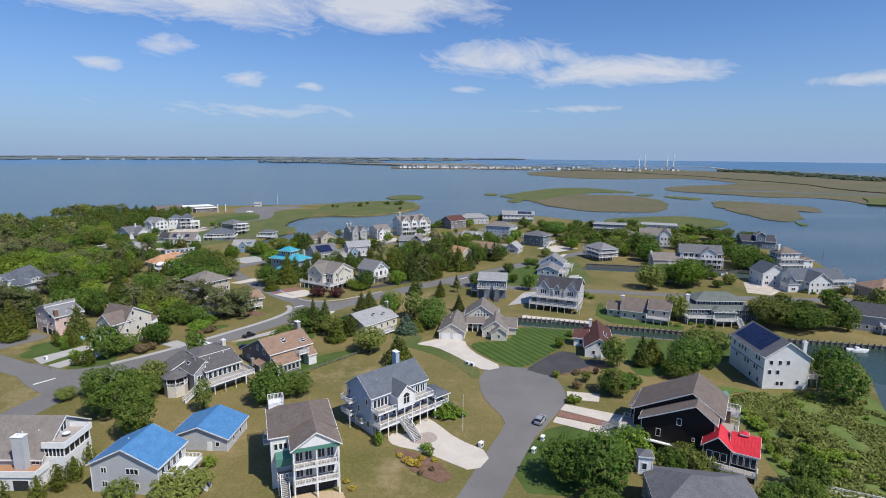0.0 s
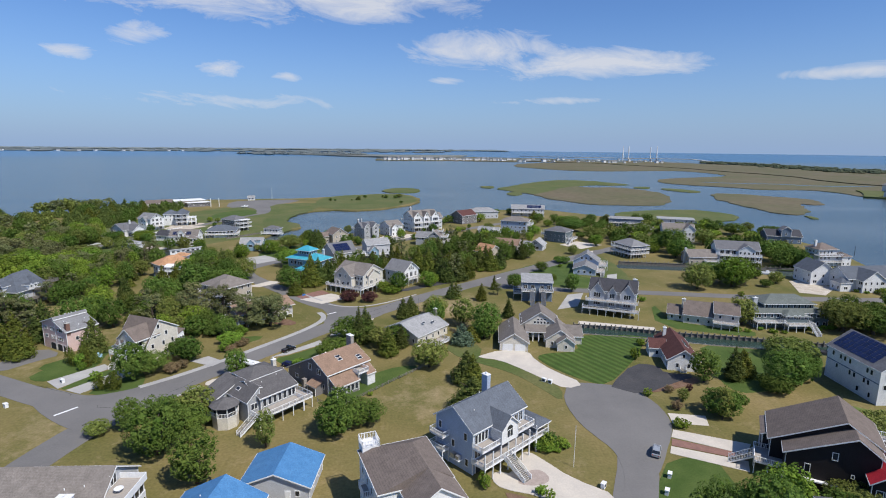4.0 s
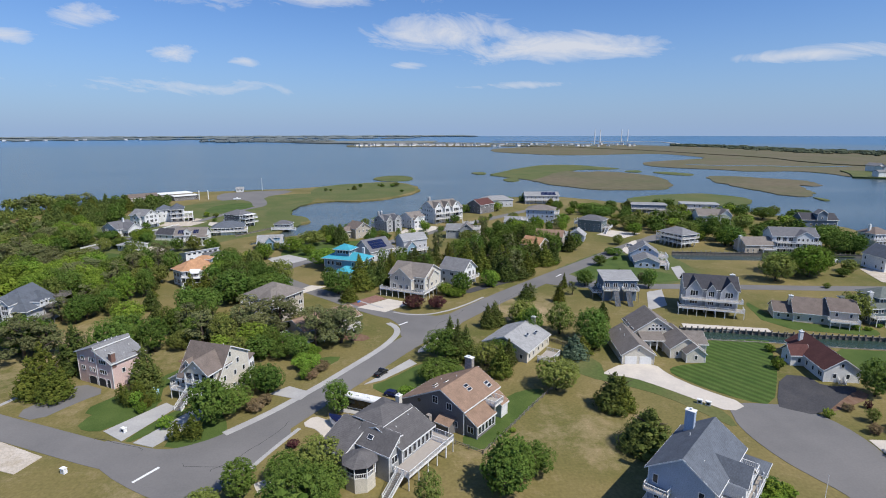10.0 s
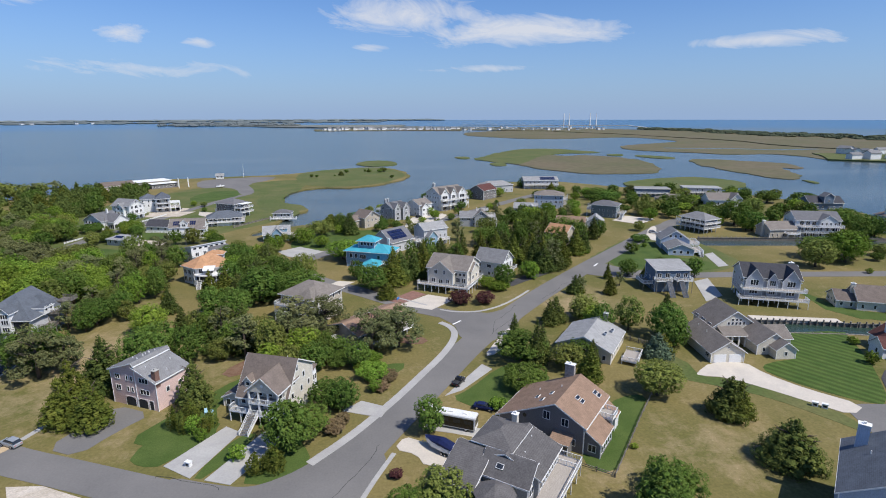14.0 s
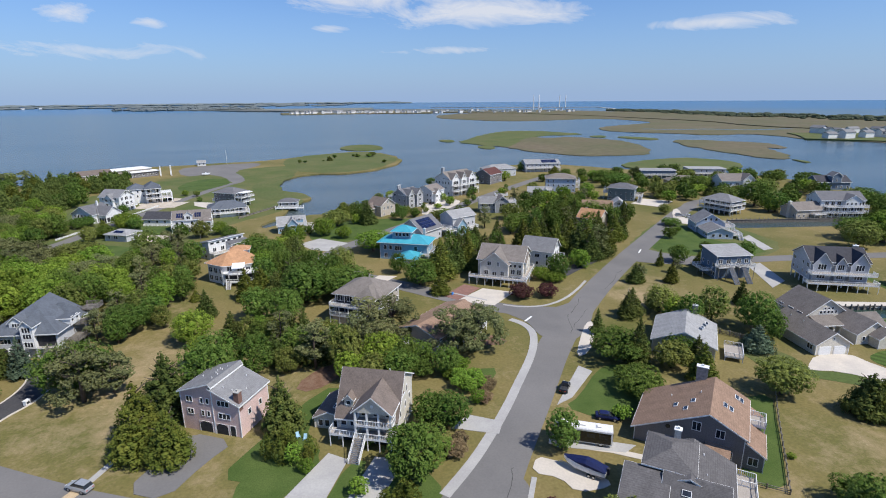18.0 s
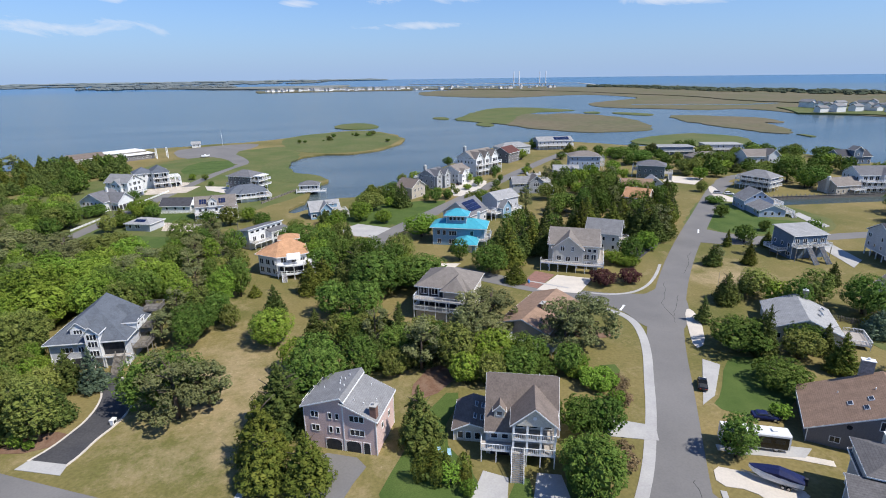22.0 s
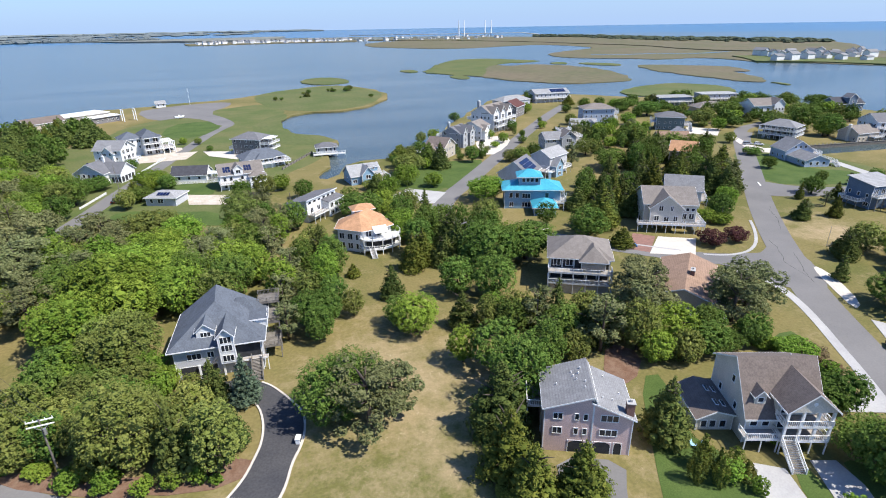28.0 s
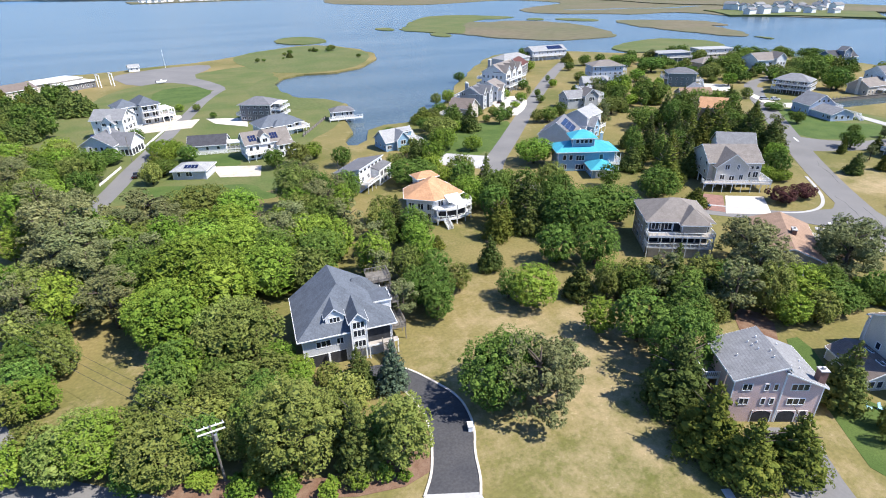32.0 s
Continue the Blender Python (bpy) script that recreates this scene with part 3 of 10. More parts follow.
QUAY = [(231.2, 79.1), (97.0, 108.5), (81.4, 112.0), (65.3, 114.8), (52.0, 118.5), (38.0, 121.8), (27.5, 125.4), (18.5, 127.4), (17.0, 121.9), (31.7, 118.2), (44.0, 114.1), (54.4, 111.6), (60.0, 110.2), (70.0, 105.0), (77.0, 101.5), (82.0, 99.0), (79.1, 93.0), (71.2, 79.9), (66.4, 65.7), (60.6, 29.5), (51.6, -61.1), (2.3, -161.6)]
shore = plan(SHORE)
land_line = ragged(smoothed(shore[:41], 1), 6, 1.6, 3, False) + plan(SHORE[41:]) + plan(QUAY)
ground = solo("ground", slab(land_line, SEA - 1.5, 0.0), GRASS, "flat ground of dry and green mown grass", "ground", kind="structure")

ISLES = [("marsh_island", [(78.6, 567.3), (109.5, 599.6), (136.0, 602.6), (148.8, 563.7), (156.0, 553.9), (178.5, 561.4), (193.5, 547.3), (203.8, 515.1), (199.5, 473.6), (167.1, 397.9), (145.9, 383.6), (128.8, 390.3), (106.6, 391.5), (93.8, 407.0), (85.1, 433.5), (82.0, 464.2), (72.6, 486.6), (66.2, 525.4)], MARSH, "low brown salt marsh island"),
         ("marsh_island", [(246.7, 493.2), (270.3, 487.1), (285.1, 465.5), (300.1, 452.5), (303.6, 429.9), (285.3, 399.9), (271.1, 393.7), (273.0, 404.6), (257.9, 385.3), (244.9, 361.0), (221.5, 335.2), (211.4, 338.6), (212.0, 363.7), (217.4, 401.1), (223.7, 440.3)], MARSH, "low brown salt marsh island with green rims"),
         ("marsh_island", [(52.8, 528.8), (80.4, 578.7), (104.3, 617.9), (143.4, 671.9), (183.6, 677.0), (206.3, 629.7), (217.6, 605.4), (190.7, 584.7), (168.2, 594.0), (145.6, 574.3), (122.0, 545.4), (101.4, 505.9), (82.8, 468.0), (72.6, 486.6), (63.0, 515.8)], MARSH_G, "green lobe of the salt marsh island"),
         ("marsh_island", [(56.8, 485.3), (70.5, 494.7), (73.3, 474.8), (59.0, 455.2)], MARSH_G, "thin green marsh bar"),
         ("marsh_island", [(205.2, 569.4), (225.4, 571.5), (212.9, 544.2), (199.7, 547.9)], MARSH_G, "thin green marsh bar"),
         ("marsh_island", [(224.6, 550.3), (241.0, 546.9), (251.7, 514.9), (236.5, 496.4), (223.3, 516.8)], MARSH_G, "thin green marsh bar"),
         ("marsh_island", [(42.6, 563.6), (58.9, 565.3), (54.0, 538.7), (43.1, 537.6)], MARSH_G, "thin green marsh bar"),
         ("marsh_island", [(219.6, 333.2), (223.7, 329.7), (220.0, 317.0), (214.5, 316.8)], MARSH_G, "thin green marsh bar"),
         ("marsh_island", [(-55.6, 504.2), (-44.0, 531.6), (-27.3, 534.8), (-18.6, 514.3), (-19.0, 486.2), (-30.9, 478), (-45.6, 475.9)], MARSH_G, "small green marsh island"),
         ("marsh_island", [(105.7, 343.9), (134.7, 356.8), (160.7, 361.9), (174.9, 349.2), (179.8, 329.9), (157.8, 302.3), (120.0, 304.7), (97.8, 323.5)], MARSH_G, "small green marsh island"),
         ("marsh_shore", [(169.1, 1134.5), (201.6, 1036.3), (244.6, 949.4), (306.2, 935.6), (380.8, 968.7), (457.6, 978.1), (464.7, 877.3), (443.6, 800), (375.4, 762), (298.8, 717.1), (265.5, 647.7), (280.2, 601.8), (308.6, 576.6), (328.5, 537.2), (377.1, 544.5), (382.0, 502.5), (368.7, 463), (387.0, 452.9), (391.4, 428), (411.5, 364.1), (910.0, 717.3), (854.9, 836.8), (837.8, 979.3), (832.8, 1165.7), (793.0, 1375.8), (645.1, 1474.2), (460.7, 1521.6), (227.0, 1359)], MARSH, "broad brown salt marsh reaching to the far shore"),
         ]
for k, (nm, pts, mat, label) in enumerate(ISLES):
    line = ragged(smoothed(plan(pts), 1, closed=True), 9, 5.0 if k < 3 else 2.5, 20 + k)
    solo(nm, slab(line, SEA - 0.5, SEA + 0.55 + 0.01 * k), mat, label, "marsh", kind="structure")
# creeks that cut the marsh
for pts, wd in (([(326.3, 658.7), (355.9, 629), (400.5, 631.3), (424.1, 592.9), (492.4, 600.7)], 16),):
    solo("creek", strip(smoothed(plan(pts), 2), wd, SEA + 0.3, SEA + 0.68), WATER, "tidal creek winding through the marsh", "water", kind="structure")

# greener bank and flats round the spit and marina
for k, pts in enumerate(([(-89.8, 441.3), (-51.0, 463.5), (-31.1, 458.5), (-18.8, 411.3), (-27.5, 381.1), (-50.3, 348.9), (-79.3, 353.0), (-90.4, 376.0), (-94.5, 406.1)], [(-94.2, 340.8), (-82.3, 352.9), (-92.0, 317.7), (-91.8, 298.6), (-77.8, 283.6), (-76.7, 272.5), (-89.5, 271.4), (-99.6, 285.5), (-103.9, 315.6)])):
    solo("marsh_bank", slab(ragged(smoothed(plan(pts), 1, closed=True), 5, 1.2, 50 + k), -0.5, 0.05), MARSH_G, "green marsh grass along the bay shore", "grass", kind="structure")

# greener fields on the bay side
for k, pts in enumerate(([(-160.0, 212.0), (-176.0, 250.0), (-176.0, 285.0), (-158.0, 318.0), (-150.0, 348.0), (-132.0, 366.0), (-104.3, 387.4), (-74.6, 392.8), (-87.6, 348.3), (-92.1, 303.7), (-79.8, 270.6), (-79.7, 262.2), (-89.7, 244.1), (-101.1, 233.7), (-107.4, 216.0), (-118.2, 197.6), (-141.5, 207.2)], [(-77.3, 209.6), (-67.7, 224.0), (-54.3, 228.7), (-45.9, 220.6), (-65.0, 198.0), (-74.1, 197.3)], [(1.1, 171.2), (35.3, 203.1), (49.8, 207.7), (51.5, 194.8), (49.7, 176.3), (48.0, 166.3), (31.1, 156.5), (12.1, 163.1)])):
    solo("field", slab(ragged(smoothed(plan(pts), 1, closed=True), 4, 1.2, 60 + k), -0.5, 0.012 + 0.002 * k), FIELD, "green summer grass on the bay side", "grass", kind="structure")

# ---- roads, drives and lawns ----
MAIN = smoothed(plan([(-64.0, 8.0), (-67.0, 39.0), (-67.0, 66.0), (-65.0, 80.0), (-61.5, 91.0), (-58.3, 96.5), (-54.7, 101.8), (-47.4, 112.0), (-38.0, 125.6), (-29.8, 135.2), (-18.6, 147.5), (-3.0, 163.0), (25.1, 188.8), (49.1, 211.3), (61.1, 219.8)]), 2)
WEST = smoothed(plan([(-59.5, 88.0), (-67.7, 89.4), (-75.5, 92.2), (-82.8, 95.7), (-90.8, 99.6), (-98.9, 103.4), (-108.5, 109.0), (-127.6, 121.0), (-140.5, 129.6), (-152.4, 139.6), (-160.6, 163.5), (-163.4, 195.3), (-169.4, 225.3)]), 2)
SIDE_A = smoothed(plan([(-30.8, 137.8), (-40.0, 141.2), (-48.3, 149.4), (-57.0, 159.4), (-64.2, 166.8), (-71.4, 175.6), (-74.2, 183.8), (-69.4, 192.6), (-56.3, 205.9), (-35.9, 227.7), (-7.6, 257.6), (22.2, 288.0), (44.0, 308.0)]), 2)
SIDE_B = smoothed(plan([(4.1, 168.8), (13.1, 161.8), (23.0, 157.4), (36.6, 156.2), (55.3, 153.1), (76.6, 149.6), (105.1, 146.0), (118.1, 148.0)]), 2)
COURT = smoothed(plan([(14.7, 85.5), (12.2, 73.9), (8.5, 66.0), (4.6, 56.9), (-1.5, 43.7), (-13.3, 27.5), (-38, 17), (-64.5, 11.2)]), 2)
POINT = smoothed(plan([(-158, 178), (-146.0, 216.0), (-142.3, 230.4), (-136.0, 251.0), (-126.7, 283.4), (-118.7, 311.1), (-111.1, 328.4), (-110.3, 329.7)]), 2)
FARC = smoothed(plan([(53.1, 213.8), (65.3, 225.7), (83.6, 229.4), (99.3, 233.7)]), 2)
for nm, line, wd, z in (("road_main", MAIN, 8.6, 0.060), ("road_west", WEST, 7.4, 0.056), ("road_side", SIDE_A, 7.6, 0.052), ("road_side", SIDE_B, 7.0, 0.048), ("road_court", COURT, 8.0, 0.044),
                        ("road_point", POINT, 6.5, 0.040), ("road_end", FARC, 7, 0.036)):
    solo(nm, strip(line, wd, -0.4, z), ASPH, "grey worn asphalt street with sealed cracks", "road", kind="structure")
disc = lambda x, y, r, k=40: [(x * U + r * math.cos(2 * math.pi * i / k), y * U + r * math.sin(2 * math.pi * i / k)) for i in range(k)]
solo("road_turning_circle", slab(smoothed(plan([(7.6, 93.5), (8.3, 95.5), (9.7, 96.9), (11.9, 96.9), (14.9, 96.2), (17.4, 95.7), (19.6, 93.7), (21.1, 89.7), (21.2, 85.4), (20.4, 82.0), (18.6, 78.7), (17.2, 76.6), (15.0, 72.9), (11.7, 68.5), (9.0, 62.8), (7.3, 59.0), (2.7, 59.0), (5.7, 64.0), (8.0, 67.8), (9.2, 71.3), (9.6, 74.4), (9.4, 76.8), (8.3, 79.4), (7.0, 83.2), (6.5, 88.4), (6.9, 91.8)]), 1, True), -0.4, 0.068), ASPH, "pear-shaped asphalt turning place at the end of the court", "road", kind="structure")
solo("road_corner", slab(smoothed(plan([(-79.8, 97.3), (-73.2, 94.4), (-69.9, 93.4), (-67.5, 94.0), (-64.0, 95.9), (-58.0, 102.0), (-53.9, 96.4), (-56.5, 91.8), (-58.5, 87.5), (-62.0, 82.0), (-67.0, 83.0), (-78.0, 91.0)]), 2, True), -0.4, 0.064), ASPH, "asphalt junction of two streets", "road", kind="structure")
solo("road_corner", slab(smoothed(plan([(-44.6, 145.7), (-38.3, 140.4), (-30.8, 139.7), (-22.8, 144.7), (-24.8, 135.7), (-34.6, 124.6), (-39.2, 128.6), (-38.6, 134.6), (-40.3, 138.4)]), 2, True), -0.4, 0.065), ASPH, "asphalt junction of two streets", "road", kind="structure")
solo("road_corner", slab(smoothed(plan([(-0.9, 165.8), (9.1, 173.8), (12.1, 165.8), (19.0, 161.8), (19.0, 154.9), (9.1, 157.8), (1.1, 161.8)]), 2, True), -0.4, 0.066), ASPH, "asphalt junction of two streets", "road", kind="structure")
solo("parking_ground", slab(smoothed(plan([(-152.6, 392.8), (-140.9, 402.6), (-128.1, 409.0), (-106.5, 410.3), (-107.4, 392.1), (-119.1, 371.7), (-110.1, 344.7), (-108.0, 328.1), (-114.3, 326.6), (-119.8, 348.1), (-130.0, 361.5), (-142.0, 355.2)]), 1, True), -0.4, 0.05), ASPH, "pale asphalt parking ground by the marina", "road", kind="structure")

# ---- houses ----
WINDOWS = {}


def window_mesh(wd, ht, panes=1):
    """A window frame with its mullions in one piece, and one pane of glass for each opening: (frame, pane, places)."""
    key = (round(wd, 2), round(ht, 2), panes)
    if key not in WINDOWS:
        f = 0.11
        pw = (wd - f * (panes + 1)) / panes
        xs = [-wd / 2]
        for k in range(panes):
            xs += [xs[-1] + f, xs[-1] + f + pw]
        xs.append(wd / 2)
        zs = [0, f, ht - f, ht]
        ids, verts, faces = {}, [], []

        def vid(i, j, y):
            if (i, j, y) not in ids:
                ids[i, j, y] = len(verts)
                verts.append((xs[i], -0.08 if y else 0.02, zs[j]))
            return ids[i, j, y]
        full = lambda i, j: 0 <= i < len(xs) - 1 and 0 <= j < 3 and not (j == 1 and i % 2 == 1)
        for i in range(len(xs) - 1):
            for j in range(3):
                if full(i, j):
                    faces.append((vid(i, j, 1), vid(i + 1, j, 1), vid(i + 1, j + 1, 1), vid(i, j + 1, 1)))
                    for ni, nj, p, q in ((i - 1, j, (i, j + 1), (i, j)), (i + 1, j, (i + 1, j), (i + 1, j + 1)), (i, j - 1, (i, j), (i + 1, j)), (i, j + 1, (i + 1, j + 1), (i, j + 1))):
                        if not full(ni, nj):
                            faces.append((vid(*q, 1), vid(*p, 1), vid(*p, 0), vid(*q, 0)))
        g = Shape()
        g.box(-pw / 2, -0.03, f, pw / 2, 0.01, ht - f)
        frame_shape = Shape()
        frame_shape.add(verts, faces)
        WINDOWS[key] = (frame_shape.mesh("window", WHITE), g.mesh("pane", GLASS), [(xs[2 * k + 1] + xs[2 * k + 2]) / 2 for k in range(panes)])
    return WINDOWS[key]


SIDES = {"f": lambda w, d, u: pose(u, 0, 0, 0, 0, 0), "r": lambda w, d, u: pose(w, u, 0, 0, 0, 90), "b": lambda w, d, u: pose(w - u, d, 0, 0, 0, 180), "l": lambda w, d, u: pose(0, d - u, 0, 0, 0, 270)}


class House:
    """A house whose front left ground corner stands at o; x runs along its front, y to its back."""

    def __init__(self, label, o, rot, name="house", category="house", group="", scale=1.0, w=0.0):
        self.root = thing(name, label, category, pose(o[0] * U, o[1] * U, 0, 0, 0, rot) @ pose(-(scale - 1) * w / 2, 0, 0) @ Matrix.Diagonal((scale, scale, scale, 1)), group)
        self.r = random.Random(int(o[0] * 31 + o[1] * 17))

    def wall_place(self, box, side, u, z):
        x, y, w, d = box
        return pose(x, y, z) @ SIDES[side](w, d, u)

    def window(self, box, side, u, z, wd=1.0, ht=1.45, panes=1):
        fr, gl, spots = window_mesh(wd, ht, panes)
        ob = part("window", fr, None, self.root, at=self.wall_place(box, side, u, z))
        for x in spots:
            part("pane", gl, None, ob, at=pose(x, 0, 0))
        return ob

    def body(self, x, y, w, d, z0, z1, wall, roof="gx", rh=3.0, rmat=None, over=0.5, windows="frl", floors=(0,), fh=2.8, density=2.9, skip=0.12, trim=True, lift=0.0, big=0.25):
        """One volume: walls, roof, eave boards and rows of windows. roof: gx, gy (ridge along x or y), hip, flat, sx (slopes down to the front), sl, sr."""
        box = (x, y, w, d)
        s = Shape()
        s.box(x, y, z0, x + w, y + d, z1)
        if roof == "gx":
            s.prism([(y, z1), (y + d, z1), (y + d / 2, z1 + rh)], "x", x, x + w)
        elif roof == "gy":
            s.prism([(x, z1), (x + w, z1), (x + w / 2, z1 + rh)], "y", y, y + d)
        elif roof == "sx":
            s.prism([(y, z1), (y + d, z1), (y + d, z1 + rh)], "x", x, x + w)
        elif roof == "sl":
            s.prism([(x, z1), (x + w, z1), (x + w, z1 + rh)], "y", y, y + d)
        elif roof == "sr":
            s.prism([(x, z1), (x + w, z1), (x, z1 + rh)], "y", y, y + d)
        part("wall", s, wall, self.root)
        if rmat:
            self.roof(x, y, w, d, z1, roof, rh, rmat, over)
        if trim:
            c = Shape()
            c.box(-0.07, -0.07, z0, 0.07, 0.07, z1)
            me = c.mesh("corner_board", WHITE)
            for px, py in ((x, y), (x + w, y), (x + w, y + d), (x, y + d)):
                part("corner_board", me, None, self.root, at=pose(px, py, 0))
        for side in windows:
            length = w if side in "fb" else d
            count = max(1, int(length / density))
            for fl in floors:
                for k in range(count):
                    if self.r.random() < skip:
                        continue
                    wide = self.r.random() < big and length / count > 2.3
                    self.window(box, side, (k + 0.5) * length / count + self.r.uniform(-0.2, 0.2), z0 + fl * fh + 0.9, 1.9 if wide else 1.0, 1.45, 2 if wide else 1)
        return box

    def roof(self, x, y, w, d, z, kind, rh, mat, over, th=0.22):
        s, boards = Shape(), []

        def board(call, *a):
            b = Shape()
            (b.box if call == "box" else b.prism)(*a)
            boards.append(b)
        x0, x1, y0, y1 = x - over, x + w + over, y - over, y + d + over
        if kind in ("gx", "gy"):
            half = (d if kind == "gx" else w) / 2
            a, b, m0 = (y0, y1, y + d / 2) if kind == "gx" else (x0, x1, x + w / 2)
            lo = z - rh * over / half
            prof = [(a, lo + 0.04), (m0, z + rh + 0.04), (b, lo + 0.04), (b, lo + th), (m0, z + rh + th + 0.06), (a, lo + th)]
            ax, p, q = ("x", x0, x1) if kind == "gx" else ("y", y0, y1)
            s.prism(prof, ax, p, q)
            rake = [(u, zz - 0.07) for u, zz in prof[:3]] + [(u, zz - 0.03) for u, zz in prof[3:]]
            for e in (p - 0.05, q):
                board("prism", rake, ax, e, e + 0.05)
            for e, sg in ((a, -1), (b, 1)):
                if kind == "gx":
                    board("box", x0 - 0.05, min(e, e + sg * 0.05), lo - 0.06, x1 + 0.05, max(e, e + sg * 0.05), lo + th - 0.02)
                else:
                    board("box", min(e, e + sg * 0.05), y0 - 0.05, lo - 0.06, max(e, e + sg * 0.05), y1 + 0.05, lo + th - 0.02)
        elif kind == "hip":
            half = min(w, d) / 2
            lo = z - rh * over / half * 0.6
            if w >= d:
                r1, r2 = (x + d / 2 * 0.98, y + d / 2), (x + w - d / 2 * 0.98, y + d / 2)
            else:
                r1, r2 = (x + w / 2, y + w / 2 * 0.98), (x + w / 2, y + d - w / 2 * 0.98)
            v = [(x0, y0, lo), (x1, y0, lo), (x1, y1, lo), (x0, y1, lo), (x0, y0, lo + 0.15), (x1, y0, lo + 0.15), (x1, y1, lo + 0.15), (x0, y1, lo + 0.15), (*r1, z + rh), (*r2, z + rh)]
            f = [(0, 3, 2, 1), (0, 1, 5, 4), (1, 2, 6, 5), (2, 3, 7, 6), (3, 0, 4, 7)]
            f += [(4, 5, 9, 8), (5, 6, 9), (6, 7, 8, 9), (7, 4, 8)] if w >= d else [(4, 5, 8), (5, 6, 9, 8), (6, 7, 9), (7, 4, 8, 9)]
            s.add(v, f)
            for q in ((x0 - 0.04, y0 - 0.04, x1 + 0.04, y0), (x0 - 0.04, y1, x1 + 0.04, y1 + 0.04), (x0 - 0.04, y0, x0, y1), (x1, y0, x1 + 0.04, y1)):
                board("box", q[0], q[1], lo - 0.1, q[2], q[3], lo + 0.12)
        elif kind in ("sx", "sl", "sr"):
            if kind == "sx":
                k = rh / d
                s.prism([(y0, z - k * over + 0.03), (y1, z + rh + k * over + 0.03), (y1, z + rh + k * over + th), (y0, z - k * over + th)], "x", x0, x1)
                board("box", x0, y0 - 0.05, z - k * over - 0.05, x1, y0, z - k * over + th - 0.02)
                board("box", x0, y1, z + rh + k * over - 0.1, x1, y1 + 0.05, z + rh + k * over + th - 0.02)
            else:
                k, za, zb = rh / w, (z if kind == "sl" else z + rh), (z + rh if kind == "sl" else z)
                sg = k * over * (1 if kind == "sl" else -1)
                s.prism([(x0, za - sg + 0.03), (x1, zb + sg + 0.03), (x1, zb + sg + th), (x0, za - sg + th)], "y", y0, y1)
                rake = [(x0, za - sg - 0.05), (x1, zb + sg - 0.05), (x1, zb + sg + th - 0.02), (x0, za - sg + th - 0.02)]
                board("prism", rake, "y", y0 - 0.05, y0)
                board("prism", rake, "y", y1, y1 + 0.05)
        else:
            s.box(x0, y0, z + 0.02, x1, y1, z + th)
            board("box", x0 - 0.04, y0 - 0.04, z - 0.12, x1 + 0.04, y0, z + th - 0.02)
            board("box", x1, y0, z - 0.12, x1 + 0.04, y1, z + th - 0.02)
        ob = part("roof", s, mat, self.root)
        for b in boards:
            part("fascia", b, WHITE, ob)
        return ob

    def profile(self, axis, prof, a, b, wall, rmat, z0=0.0, over=0.5, th=0.22, trim=True):
        """A volume whose roof follows the outline prof of (u, z) points, pushed from a to b along x or y."""
        s = Shape()
        s.prism([(prof[0][0], z0)] + [(u, z) for u, z in prof] + [(prof[-1][0], z0)], axis, a, b)
        part("wall", s, wall, self.root)
        (u0, z0_), (u1, z1_), (v0, w0), (v1, w1) = prof[0], prof[1], prof[-2], prof[-1]
        k0, k1 = (z1_ - z0_) / (u1 - u0), (w1 - w0) / (v1 - v0)
        line = [(u0 - over, z0_ - k0 * over)] + list(prof[1:-1]) + [(v1 + over, w1 + k1 * over)]
        ring = [(u, z + 0.03) for u, z in line] + [(u, z + th) for u, z in line[::-1]]
        r = Shape()
        r.prism(ring, axis, a - over, b + over)
        ob = part("roof", r, rmat, self.root)
        rake = [(u, z - 0.06) for u, z in line] + [(u, z + th - 0.03) for u, z in line[::-1]]
        for e in (a - over - 0.05, b + over):
            f = Shape()
            f.prism(rake, axis, e, e + 0.05)
            part("fascia", f, WHITE, ob)
        for (u, z), sg in ((line[0], -1), (line[-1], 1)):
            f, lo, hi = Shape(), min(u, u + sg * 0.06), max(u, u + sg * 0.06)
            if axis == "x":
                f.box(a - over, lo, z - 0.1, b + over, hi, z + th - 0.02)
            else:
                f.box(lo, a - over, z - 0.1, hi, b + over, z + th - 0.02)
            part("gutter", f, WHITE, ob)
        w = prof[-1][0] - prof[0][0]
        box = (a, prof[0][0], b - a, w) if axis == "x" else (prof[0][0], a, w, b - a)
        if trim:
            for px, py, top in ((0, 0, prof[0][1]), (box[2], 0, prof[0][1] if axis == "x" else prof[-1][1]), (box[2], box[3], prof[-1][1]), (0, box[3], prof[-1][1] if axis == "x" else prof[0][1])):
                c = Shape()
                c.box(-0.07, -0.07, z0, 0.07, 0.07, top)
                part("corner_board", c, WHITE, self.root, at=pose(box[0] + px, box[1] + py, 0))
        return box

    def tent(self, verts, faces, mat, name="roof", board=True):
        """A roof of free planes; the first ring of corners is its eave line."""
        s = Shape()
        n = max(i for f in faces for i in f) + 1
        eave = [i for i in range(n) if verts[i][2] <= min(v[2] for v in verts) + 0.02]
        s.add(verts, faces)
        s.add([verts[i] for i in eave], [tuple(range(len(eave)))[::-1]])
        ob = part(name, s, mat, self.root)
        if board:
            f = Shape()
            for i, j in zip(eave, eave[1:] + eave[:1]):
                p, q = Vector(verts[i]), Vector(verts[j])
                f.beam(p - Vector((0, 0, 0.08)), q - Vector((0, 0, 0.08)), 0.08, 0.22)
            part("fascia", f, WHITE, ob)
        return ob

    def vents(self, spots):
        """Short plumbing vents standing out of a roof."""
        for x, y, z in spots:
            s = Shape()
